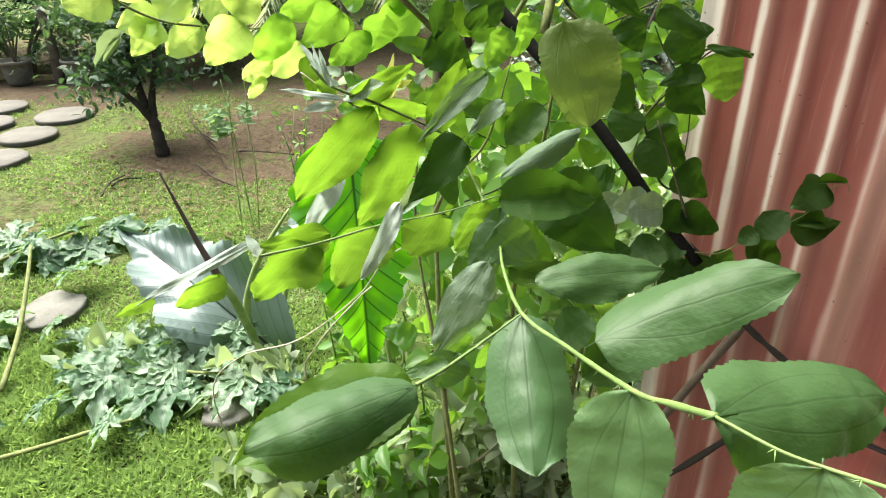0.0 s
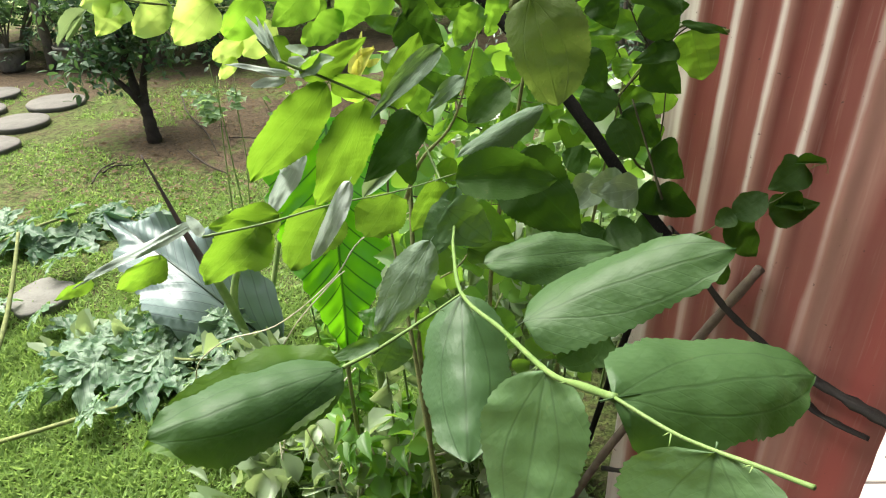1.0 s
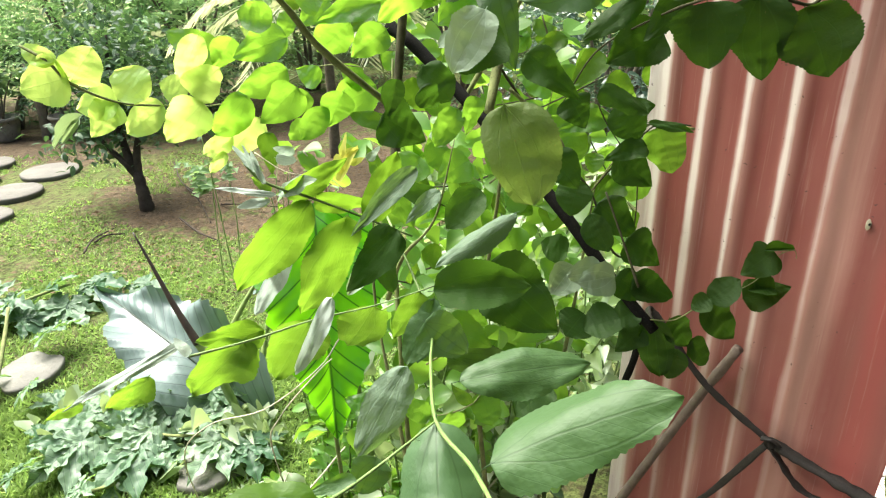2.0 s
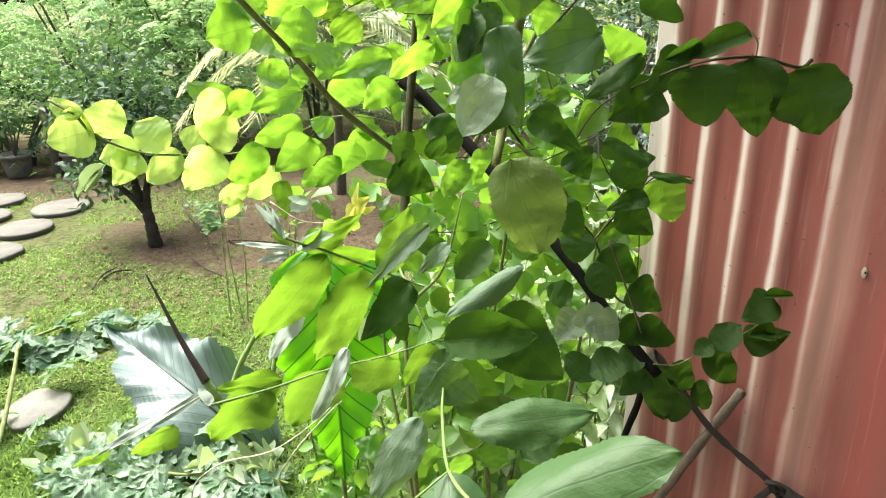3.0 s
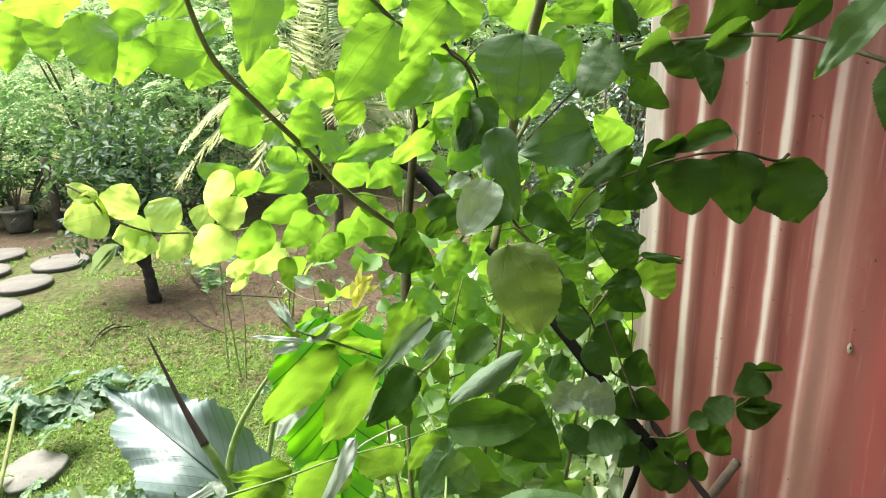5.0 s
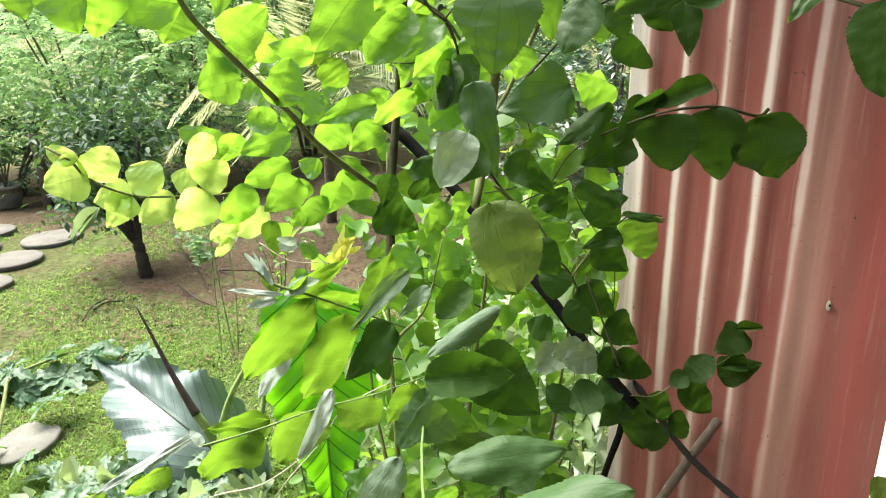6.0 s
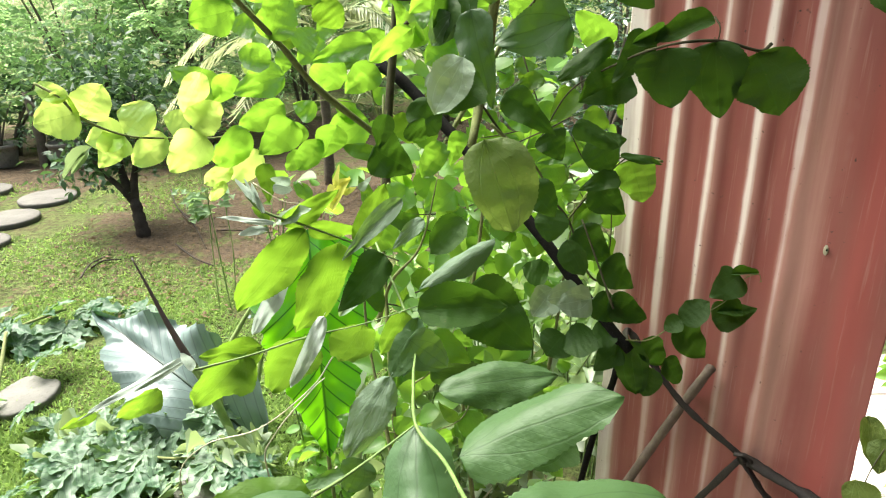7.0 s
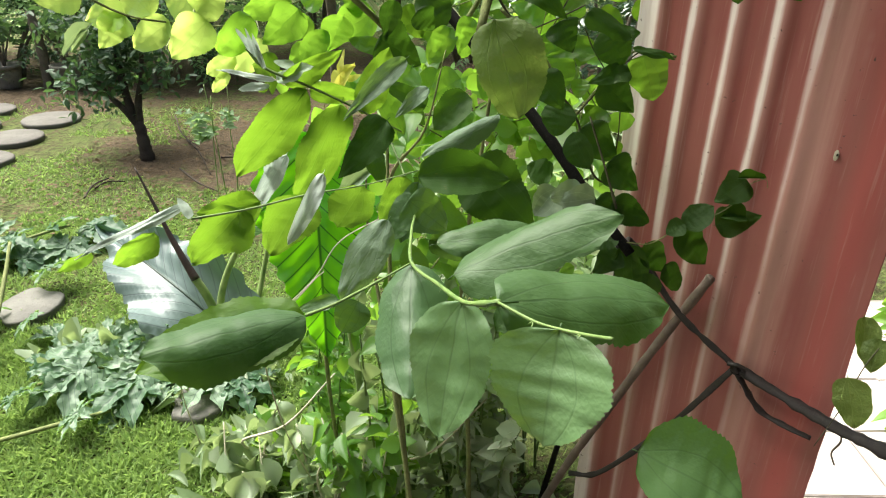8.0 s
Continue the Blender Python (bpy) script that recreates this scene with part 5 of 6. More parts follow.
leaf(b2, (0.115, 0.814, 1.816), (0.059, 0.795, 1.754), (0.135, -0.976, 0.171), 0.061, "ovate")
leaf(b2, (0.097, 0.900, 1.755), (0.039, 0.881, 1.693), (0.047, -0.968, 0.245), 0.056, "cup")
leaf(b2, (0.138, 0.947, 1.738), (0.078, 0.935, 1.698), (-0.141, -0.873, 0.466), 0.045, "ovate")
leaf(b2, (0.152, 1.147, 1.710), (0.091, 1.130, 1.653), (0.294, -0.955, -0.030), 0.056, "ovate")
leaf(b2, (0.153, 1.028, 1.835), (0.129, 1.009, 1.773), (0.255, -0.949, 0.188), 0.056, "wavy")
leaf(b2, (0.028, 1.051, 1.734), (-0.008, 1.042, 1.705), (0.203, -0.979, 0.036), 0.029, "cup")
leaf(b2, (0.170, 1.143, 1.697), (0.141, 1.106, 1.575), (0.214, -0.948, 0.237), 0.074, "wavy")
leaf(b2, (0.151, 1.076, 1.684), (0.135, 1.054, 1.611), (0.186, -0.951, 0.247), 0.038, "fold", SHADELEAF)
leaf(b2, (0.173, 1.079, 1.692), (0.170, 1.055, 1.615), (-0.163, -0.942, 0.292), 0.042, "oval", SHADELEAF)
leaf(b2, (0.188, 1.163, 1.694), (0.206, 1.138, 1.613), (-0.212, -0.947, 0.242), 0.044, "ovate")
leaf(b2, (0.054, 0.982, 1.852), (0.008, 0.976, 1.832), (0.206, -0.961, -0.184), 0.046, "wavy")
leaf(b2, (0.228, 1.191, 1.857), (0.190, 1.178, 1.813), (0.223, -0.970, 0.092), 0.047, "wavy")
b3 = limb("branch", [(0.182, 1.029, 1.462), (0.211, 1.105, 1.573), (0.222, 1.083, 1.675), (0.244, 1.064, 1.784), (0.259, 1.032, 1.852)], 0.0075, 0.0085, BARK, jujube)
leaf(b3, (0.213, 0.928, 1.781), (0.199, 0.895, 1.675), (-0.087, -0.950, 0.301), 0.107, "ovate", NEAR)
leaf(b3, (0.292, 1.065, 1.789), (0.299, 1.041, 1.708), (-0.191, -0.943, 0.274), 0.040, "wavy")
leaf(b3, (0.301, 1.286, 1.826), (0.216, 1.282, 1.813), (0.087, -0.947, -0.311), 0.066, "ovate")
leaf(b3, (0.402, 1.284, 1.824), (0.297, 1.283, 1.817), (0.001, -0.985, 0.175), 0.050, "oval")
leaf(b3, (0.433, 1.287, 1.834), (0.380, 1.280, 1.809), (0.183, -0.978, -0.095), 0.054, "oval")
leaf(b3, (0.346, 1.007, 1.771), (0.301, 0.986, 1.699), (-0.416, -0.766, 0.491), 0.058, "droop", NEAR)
leaf(b3, (0.377, 1.009, 1.778), (0.358, 1.025, 1.830), (-0.454, -0.885, 0.104), 0.031, "fold", SHADELEAF)
leaf(b3, (0.397, 1.157, 1.748), (0.400, 1.142, 1.700), (-0.184, -0.943, 0.276), 0.045, "oval2")
leaf(b3, (0.381, 1.054, 1.755), (0.408, 1.040, 1.710), (-0.525, -0.849, -0.056), 0.037, "wavy", SHADELEAF)
leaf(b3, (0.447, 1.245, 1.697), (0.513, 1.231, 1.652), (-0.135, -0.985, 0.112), 0.049, "oval", SHADELEAF)
leaf(b3, (0.167, 0.824, 1.611), (0.124, 0.807, 1.557), (0.394, -0.919, -0.036), 0.062, "fold", SHADELEAF)
leaf(b3, (0.441, 1.185, 1.842), (0.487, 1.176, 1.815), (-0.360, -0.879, -0.312), 0.058, "wavy")
leaf(b3, (0.487, 1.176, 1.815), (0.504, 1.165, 1.779), (-0.643, -0.762, -0.078), 0.049, "oval")
leaf(b3, (0.321, 1.191, 1.859), (0.329, 1.179, 1.819), (-0.194, -0.948, 0.252), 0.056, "oval")
b4 = limb("branch", [(0.299, 1.090, 1.459), (0.335, 1.051, 1.539), (0.381, 0.980, 1.585), (0.435, 0.930, 1.615), (0.505, 0.930, 1.620), (0.563, 0.930, 1.606), (0.579, 0.930, 1.615)], 0.001, 0.0026, DARKBARK, jujube)
b4b = limb("branch", [(0.505, 0.928, 1.618), (0.508, 0.934, 1.637), (0.505, 0.948, 1.649)], 0.0008, 0.0012, DARKBARK, jujube)
leaf(b4, (0.439, 0.930, 1.612), (0.452, 0.930, 1.532), (-0.350, -0.902, 0.253), 0.080, "oval", SHADELEAF)
leaf(b4, (0.502, 0.930, 1.619), (0.522, 0.930, 1.514), (-0.405, -0.878, 0.255), 0.078, "ovate", SHADELEAF)
leaf(b4, (0.560, 0.930, 1.603), (0.591, 0.900, 1.524), (-0.250, -0.930, 0.150), 0.090, "oval2", SHADELEAF)
leaf(b4, (0.445, 0.966, 1.637), (0.400, 0.959, 1.616), (0.110, -0.993, 0.051), 0.025, "fold", SHADELEAF)
leaf(b4b, (0.508, 0.958, 1.649), (0.427, 0.950, 1.619), (-0.126, -0.808, 0.576), 0.034, "cup", SHADELEAF)
b5 = limb("branch", [(0.536, 0.650, 1.737), (0.509, 0.698, 1.754), (0.493, 0.754, 1.767), (0.462, 0.829, 1.772), (0.400, 0.912, 1.768), (0.356, 1.002, 1.756), (0.296, 1.036, 1.694), (0.238, 1.068, 1.624)], 0.0024, 0.0018, DARKBARK, jujube)
leaf(b5, (0.396, 0.901, 1.768), (0.351, 0.895, 1.746), (0.038, -0.978, 0.207), 0.039, "roll", NEAR)
leaf(b5, (0.412, 0.901, 1.768), (0.422, 0.887, 1.721), (-0.378, -0.903, 0.202), 0.059, "wavy", SHADELEAF)
leaf(b5, (0.419, 0.845, 1.756), (0.475, 0.855, 1.789), (0.220, -0.972, -0.085), 0.037, "roll", NEAR)
leaf(b5, (0.422, 0.855, 1.754), (0.427, 0.836, 1.693), (-0.385, -0.891, 0.241), 0.034, "ovate", SHADELEAF)
leaf(b5, (0.518, 0.671, 1.804), (0.444, 0.650, 1.734), (-0.426, -0.637, 0.643), 0.040, "ovate", NEAR)
leaf(b5, (0.484, 0.714, 1.807), (0.434, 0.702, 1.765), (0.027, -0.967, 0.254), 0.026, "ovate", SHADELEAF)
leaf(b5, (0.519, 0.633, 1.749), (0.518, 0.608, 1.667), (-0.571, -0.782, 0.249), 0.053, "oval2", SHADELEAF)
leaf(b5, (0.540, 0.974, 1.837), (0.460, 0.955, 1.775), (0.234, -0.972, -0.021), 0.069, "ovate", SHADELEAF)
leaf(b5, (0.558, 0.923, 1.842), (0.507, 0.913, 1.809), (0.108, -0.987, 0.123), 0.051, "cup", SHADELEAF)
b6 = limb("branch", [(0.328, 1.051, 1.332), (0.297, 1.074, 1.405), (0.258, 1.066, 1.448), (0.215, 1.058, 1.490)], 0.0016, 0.003, BARK, jujube)
b7 = limb("branch", [(0.345, 1.060, 1.328), (0.389, 1.076, 1.381), (0.433, 1.079, 1.427), (0.494, 1.057, 1.423)], 0.001, 0.0024, BARK, jujube)
leaf(b6, (0.197, 0.963, 1.487), (0.236, 0.924, 1.356), (-0.079, -0.960, 0.270), 0.098, "wavy", LEAF_OLD)
leaf(b6, (0.139, 1.071, 1.460), (0.104, 1.054, 1.406), (0.107, -0.969, 0.222), 0.041, "wavy")
leaf(b6, (0.155, 1.048, 1.387), (0.106, 1.040, 1.358), (-0.023, -0.948, 0.317), 0.054, "ovate")
leaf(b6, (0.167, 1.076, 1.477), (0.151, 1.059, 1.422), (0.279, -0.939, 0.200), 0.032, "ovate")
leaf(b3, (0.316, 0.980, 1.650), (0.211, 0.960, 1.622), (-0.165, -0.930, 0.327), 0.081, "ovate", DIMLEAF)
leaf(b3, (0.172, 0.880, 1.668), (0.198, 0.850, 1.549), (-0.287, -0.931, 0.227), 0.046, "ovate", DIMLEAF)
leaf(b3, (0.158, 0.760, 1.623), (0.124, 0.740, 1.566), (0.037, -0.897, 0.440), 0.047, "wavy", LEAF_DOWN)
leaf(b3, (0.159, 0.920, 1.569), (0.179, 0.930, 1.660), (0.207, -0.930, 0.305), 0.021, "oval", LIME)
leaf(b3, (0.156, 1.060, 1.656), (0.125, 1.045, 1.612), (0.150, -0.949, 0.277), 0.044, "wavy", GREYLEAF)
leaf(b3, (0.158, 1.100, 1.696), (0.221, 1.085, 1.667), (-0.084, -0.968, 0.236), 0.058, "ovate", LEAF)
leaf(b3, (0.175, 1.100, 1.621), (0.113, 1.085, 1.581), (-0.042, -0.951, 0.305), 0.052, "oval", LEAF)
leaf(b3, (0.418, 1.150, 1.594), (0.356, 1.135, 1.652), (-0.248, -0.950, 0.188), 0.053, "oval", LEAF)
leaf(b3, (0.381, 0.990, 1.619), (0.300, 0.975, 1.571), (-0.209, -0.816, 0.538), 0.032, "droop", SHADELEAF)
leaf(b3, (0.414, 1.000, 1.568), (0.336, 0.985, 1.535), (-0.268, -0.926, 0.267), 0.070, "ovate", SHADELEAF)
leaf(b3, (0.424, 0.970, 1.629), (0.375, 0.955, 1.565), (-0.109, -0.965, 0.237), 0.042, "ovate", SHADELEAF)
leaf(b3, (0.228, 0.990, 1.548), (0.304, 0.975, 1.488), (-0.155, -0.872, 0.464), 0.045, "ovate", SHADELEAF)
leaf(b3, (0.368, 1.140, 1.526), (0.322, 1.125, 1.479), (-0.210, -0.934, 0.288), 0.043, "oval", LIME)
leaf(b3, (0.303, 1.100, 1.555), (0.250, 1.085, 1.539), (-0.151, -0.892, 0.426), 0.029, "ovate", LIME)
leaf(b3, (0.345, 1.050, 1.488), (0.417, 1.035, 1.454), (-0.226, -0.805, 0.548), 0.035, "arch", SHADELEAF)
leaf(b3, (0.149, 1.080, 1.567), (0.112, 1.065, 1.551), (-0.029, -0.906, 0.422), 0.026, "wavy", LEAF_DOWN)
leaf(b7, (0.308, 1.080, 1.471), (0.332, 1.065, 1.426), (-0.197, -0.919, 0.343), 0.050, "ovate", SHADELEAF)
leaf(b7, (0.381, 1.130, 1.426), (0.295, 1.115, 1.411), (-0.186, -0.842, 0.506), 0.036, "ovate", LEAF)
leaf(b7, (0.382, 1.070, 1.464), (0.412, 1.055, 1.410), (-0.262, -0.900, 0.350), 0.056, "oval", SHADELEAF)
leaf(b7, (0.424, 1.060, 1.434), (0.490, 1.045, 1.422), (-0.247, -0.702, 0.668), 0.015, "oval2", SHADELEAF)
leaf(b7, (0.451, 1.090, 1.420), (0.473, 1.070, 1.350), (-0.309, -0.889, 0.339), 0.063, "oval", LEAF)
leaf(b7, (0.422, 1.050, 1.402), (0.355, 1.035, 1.386), (-0.234, -0.813, 0.534), 0.034, "ovate", SHADELEAF)
leaf(b7, (0.384, 1.070, 1.383), (0.440, 1.055, 1.334), (-0.267, -0.873, 0.408), 0.056, "ovate", SHADELEAF)
leaf(b7, (0.356, 1.100, 1.378), (0.352, 1.085, 1.349), (-0.216, -0.890, 0.401), 0.028, "cup", LEAF)
leaf(b7, (0.322, 1.130, 1.408), (0.331, 1.115, 1.358), (-0.190, -0.904, 0.382), 0.044, "oval", LEAF)
leaf(b7, (0.271, 1.020, 1.399), (0.314, 1.005, 1.350), (-0.178, -0.892, 0.417), 0.054, "ovate", SHADELEAF)
leaf(b7, (0.321, 1.040, 1.353), (0.307, 1.025, 1.301), (-0.181, -0.836, 0.518), 0.049, "oval2", SHADELEAF)
leaf(b7, (0.409, 1.100, 1.322), (0.355, 1.085, 1.298), (-0.212, -0.791, 0.574), 0.035, "oval", LEAF)
leaf(b7, (0.360, 1.070, 1.304), (0.422, 1.055, 1.252), (-0.242, -0.851, 0.466), 0.063, "ovate", SHADELEAF)
leaf(b7, (0.293, 1.160, 1.425), (0.307, 1.145, 1.378), (-0.160, -0.882, 0.443), 0.039, "oval2", LEAF)
leaf(b7, (0.405, 1.090, 1.441), (0.436, 1.075, 1.458), (-0.267, -0.869, 0.417), 0.037, "ovate", SHADELEAF)
b8 = limb("branch", [(0.028, 1.222, 1.270), (0.037, 1.274, 1.437), (0.055, 1.301, 1.597), (0.067, 1.291, 1.702), (0.078, 1.277, 1.791)], 0.0085, 0.007, DARKBARK, jujube)
b8b = limb("branch", [(0.056, 1.304, 1.607), (0.083, 1.302, 1.633)], 0.003, 0.004, DARKBARK, jujube)
leaf(b8, (0.085, 1.239, 1.497), (0.130, 1.221, 1.440), (-0.294, -0.953, 0.068), 0.060, "wavy", SHADELEAF)
leaf(b8, (0.022, 1.220, 1.605), (-0.088, 1.212, 1.575), (-0.012, -0.951, 0.309), 0.045, "ovate")
leaf(b8, (0.093, 1.175, 1.629), (0.020, 1.159, 1.577), (0.335, -0.922, -0.192), 0.041, "wavy")
leaf(b8, (-0.068, 1.273, 1.604), (-0.122, 1.261, 1.565), (0.023, -0.967, 0.254), 0.047, "ovate")
leaf(b8, (0.094, 1.250, 1.362), (0.125, 1.234, 1.309), (-0.114, -0.966, 0.232), 0.044, "oval2")
b9 = limb("branch", [(0.022, 1.346, 1.470), (-0.039, 1.341, 1.485), (-0.109, 1.352, 1.485), (-0.180, 1.354, 1.456), (-0.300, 1.354, 1.419), (-0.386, 1.276, 1.435), (-0.435, 1.219, 1.454), (-0.484, 1.179, 1.493), (-0.508, 1.170, 1.530), (-0.547, 1.173, 1.555)], 0.0008, 0.0026, BARK, jujube)
leaf(b9, (-0.497, 1.169, 1.529), (-0.549, 1.178, 1.554), (0.089, -0.883, 0.460), 0.032, "wavy", SPRAYLEAF)
leaf(b9, (-0.483, 1.172, 1.504), (-0.562, 1.167, 1.486), (0.034, -0.992, 0.120), 0.078, "oval", SPRAYLEAF)
leaf(b9, (-0.484, 1.180, 1.496), (-0.445, 1.196, 1.547), (0.315, -0.948, 0.039), 0.066, "wavy", SPRAYLEAF)
leaf(b9, (-0.435, 1.220, 1.455), (-0.508, 1.217, 1.444), (-0.017, -0.934, 0.356), 0.064, "ovate", SPRAYLEAF)
leaf(b9, (-0.401, 1.249, 1.450), (-0.451, 1.265, 1.501), (0.183, -0.874, 0.450), 0.071, "wavy", SPRAYLEAF)
leaf(b9, (-0.435, 1.219, 1.452), (-0.486, 1.203, 1.398), (0.011, -0.961, 0.276), 0.059, "ovate", SPRAYLEAF)
leaf(b9, (-0.380, 1.276, 1.435), (-0.450, 1.262, 1.389), (0.032, -0.971, 0.238), 0.060, "wavy", SPRAYLEAF)
leaf(b9, (-0.475, 1.175, 1.444), (-0.529, 1.159, 1.391), (-0.064, -0.936, 0.345), 0.020, "fold", LEAF_DOWN)
leaf(b9, (-0.486, 1.182, 1.435), (-0.519, 1.171, 1.396), (0.283, -0.958, 0.036), 0.012, "fold", LEAF_DOWN)
leaf(b9, (-0.283, 1.330, 1.515), (-0.379, 1.340, 1.554), (0.237, -0.970, 0.054), 0.052, "oval", LEAF)
leaf(b9, (-0.299, 1.280, 1.555), (-0.347, 1.290, 1.476), (0.280, -0.956, 0.091), 0.050, "oval", SPRAYLEAF)
leaf(b9, (-0.253, 1.320, 1.544), (-0.300, 1.330, 1.485), (0.311, -0.947, -0.074), 0.047, "ovate", LEAF)
leaf(b8, (-0.146, 1.270, 1.547), (-0.250, 1.280, 1.514), (0.084, -0.984, 0.157), 0.061, "ovate", LEAF)
leaf(b8, (-0.164, 1.330, 1.484), (-0.262, 1.340, 1.441), (0.160, -0.987, 0.014), 0.054, "oval", LEAF)
leaf(b8, (-0.140, 1.280, 1.461), (-0.218, 1.290, 1.393), (0.350, -0.930, 0.116), 0.067, "ovate", LEAF)
leaf(b9, (-0.232, 1.280, 1.447), (-0.304, 1.290, 1.373), (0.368, -0.921, 0.127), 0.059, "wavy", LEAF)
leaf(b9, (-0.220, 1.300, 1.403), (-0.280, 1.310, 1.338), (0.302, -0.952, 0.057), 0.065, "oval2", SPRAYLEAF)
leaf(b8, (-0.091, 1.290, 1.419), (-0.146, 1.300, 1.359), (0.201, -0.944, 0.263), 0.046, "oval", LEAF)
leaf(b8, (-0.136, 1.310, 1.396), (-0.174, 1.320, 1.354), (0.194, -0.953, 0.233), 0.033, "oval2", LEAF)
leaf(b9, (-0.199, 1.250, 1.388), (-0.199, 1.260, 1.304), (0.284, -0.957, 0.060), 0.034, "ovate", LIME)
leaf(b9, (-0.274, 1.300, 1.369), (-0.337, 1.310, 1.333), (0.364, -0.910, 0.197), 0.039, "oval", SPRAYLEAF)
leaf(b9, (-0.290, 1.300, 1.339), (-0.330, 1.310, 1.297), (0.246, -0.968, 0.055), 0.025, "wavy", SPRAYLEAF)
leaf(b8, (-0.006, 1.340, 1.451), (-0.108, 1.350, 1.391), (0.223, -0.968, 0.117), 0.073, "ovate", LEAF)
leaf(b8, (0.019, 1.290, 1.390), (-0.054, 1.300, 1.405), (0.151, -0.953, 0.262), 0.032, "oval", LIME)
leaf(b8, (0.055, 1.270, 1.471), (0.089, 1.280, 1.411), (0.083, -0.965, 0.248), 0.042, "oval2", LIME)
leaf(b8, (0.016, 1.180, 1.428), (0.089, 1.190, 1.379), (0.006, -0.965, 0.261), 0.076, "ovate", SHADELEAF)
leaf(b8, (0.045, 1.170, 1.490), (0.026, 1.180, 1.423), (0.035, -0.965, 0.259), 0.035, "ovate", SHADELEAF)
leaf(b8, (-0.033, 1.240, 1.571), (-0.093, 1.250, 1.524), (0.240, -0.968, -0.075), 0.061, "oval", LEAF)
leaf(b8, (0.023, 1.300, 1.553), (-0.044, 1.310, 1.504), (-0.027, -0.999, -0.032), 0.059, "ovate", LEAF)
leaf(b9, (-0.326, 1.270, 1.454), (-0.272, 1.280, 1.498), (0.423, -0.904, 0.067), 0.063, "oval", SPRAYLEAF)
leaf(b9, (-0.340, 1.290, 1.448), (-0.391, 1.300, 1.471), (0.377, -0.926, 0.035), 0.047, "oval2", SPRAYLEAF)
leaf(b9, (-0.304, 1.260, 1.441), (-0.385, 1.270, 1.371), (0.337, -0.936, 0.106), 0.073, "oval", SPRAYLEAF)
leaf(b8, (-0.191, 1.350, 1.546), (-0.248, 1.360, 1.556), (0.189, -0.980, 0.055), 0.045, "oval", SPRAYLEAF)
leaf(b8, (-0.107, 1.330, 1.459), (-0.151, 1.340, 1.484), (0.191, -0.959, 0.209), 0.044, "ovate", LEAF)
leaf(b8, (-0.134, 1.350, 1.438), (-0.179, 1.360, 1.396), (0.234, -0.940, 0.248), 0.041, "oval", LEAF)
leaf(b8, (-0.063, 1.340, 1.461), (-0.028, 1.350, 1.479), (0.207, -0.950, 0.232), 0.048, "oval2", LEAF)
leaf(b8, (-0.060, 1.300, 1.447), (-0.097, 1.310, 1.378), (0.188, -0.982, 0.037), 0.056, "ovate", LEAF)
leaf(b8, (0.083, 1.160, 1.475), (0.112, 1.170, 1.442), (0.106, -0.958, 0.266), 0.044, "ovate", SHADELEAF)
leaf(b9, (-0.305, 1.300, 1.403), (-0.276, 1.310, 1.408), (0.394, -0.907, 0.151), 0.020, "wavy", LEAF_DOWN)
leaf(b8, (-0.174, 1.200, 1.355), (-0.140, 1.210, 1.346), (0.272, -0.955, 0.115), 0.021, "oval2", BUD)
b10 = limb("branch", [(0.076, 0.780, 1.377), (0.015, 0.750, 1.418), (-0.031, 0.740, 1.442), (-0.073, 0.735, 1.461), (-0.089, 0.730, 1.483)], 0.001, 0.0022, STEM, jujube)
leaf(b10, (-0.083, 0.730, 1.477), (-0.094, 0.715, 1.506), (0.359, -0.737, 0.573), 0.006, "oval2", BUD)
leaf(b10, (-0.080, 0.730, 1.473), (-0.084, 0.715, 1.506), (0.352, -0.738, 0.575), 0.006, "oval2", BUD)
leaf(b10, (-0.075, 0.730, 1.466), (-0.077, 0.715, 1.501), (0.345, -0.737, 0.581), 0.006, "oval2", BUD)
leaf(b10, (-0.072, 0.730, 1.461), (-0.075, 0.715, 1.492), (0.341, -0.734, 0.587), 0.006, "oval2", BUD)
leaf(b10, (-0.061, 0.730, 1.448), (-0.120, 0.715, 1.463), (0.204, -0.751, 0.628), 0.007, "oval2", BUD)
leaf(b10, (-0.068, 0.730, 1.442), (-0.099, 0.715, 1.441), (0.205, -0.784, 0.586), 0.010, "oval2", BUD)
leaf(b10, (-0.070, 0.730, 1.446), (-0.084, 0.748, 1.430), (0.330, -0.925, -0.186), 0.009, "cup", LIME)
leaf(b10, (-0.055, 0.740, 1.444), (0.013, 0.758, 1.476), (0.257, -0.943, -0.209), 0.030, "ovate", LIME)
leaf(b10, (-0.061, 0.745, 1.445), (-0.018, 0.730, 1.465), (0.133, -0.688, 0.714), 0.019, "oval2", LEAF_DOWN)
leaf(b10, (-0.027, 0.750, 1.434), (0.032, 0.768, 1.422), (0.228, -0.957, -0.180), 0.025, "oval", LIME)
leaf(b10, (-0.068, 0.740, 1.455), (-0.092, 0.758, 1.456), (0.328, -0.921, -0.208), 0.021, "cup", LIME)
leaf(b10, (0.030, 0.760, 1.404), (0.064, 0.778, 1.478), (0.169, -0.966, -0.197), 0.037, "oval2", LIME)
leaf(b10, (-0.030, 0.740, 1.434), (-0.127, 0.758, 1.323), (0.334, -0.933, -0.131), 0.055, "oval", LIME)
leaf(b10, (0.010, 0.740, 1.421), (-0.058, 0.758, 1.287), (0.270, -0.957, -0.103), 0.050, "oval2", LIME)
leaf(b10, (0.062, 0.740, 1.402), (0.001, 0.725, 1.335), (0.075, -0.803, 0.591), 0.041, "ovate", SHADELEAF)
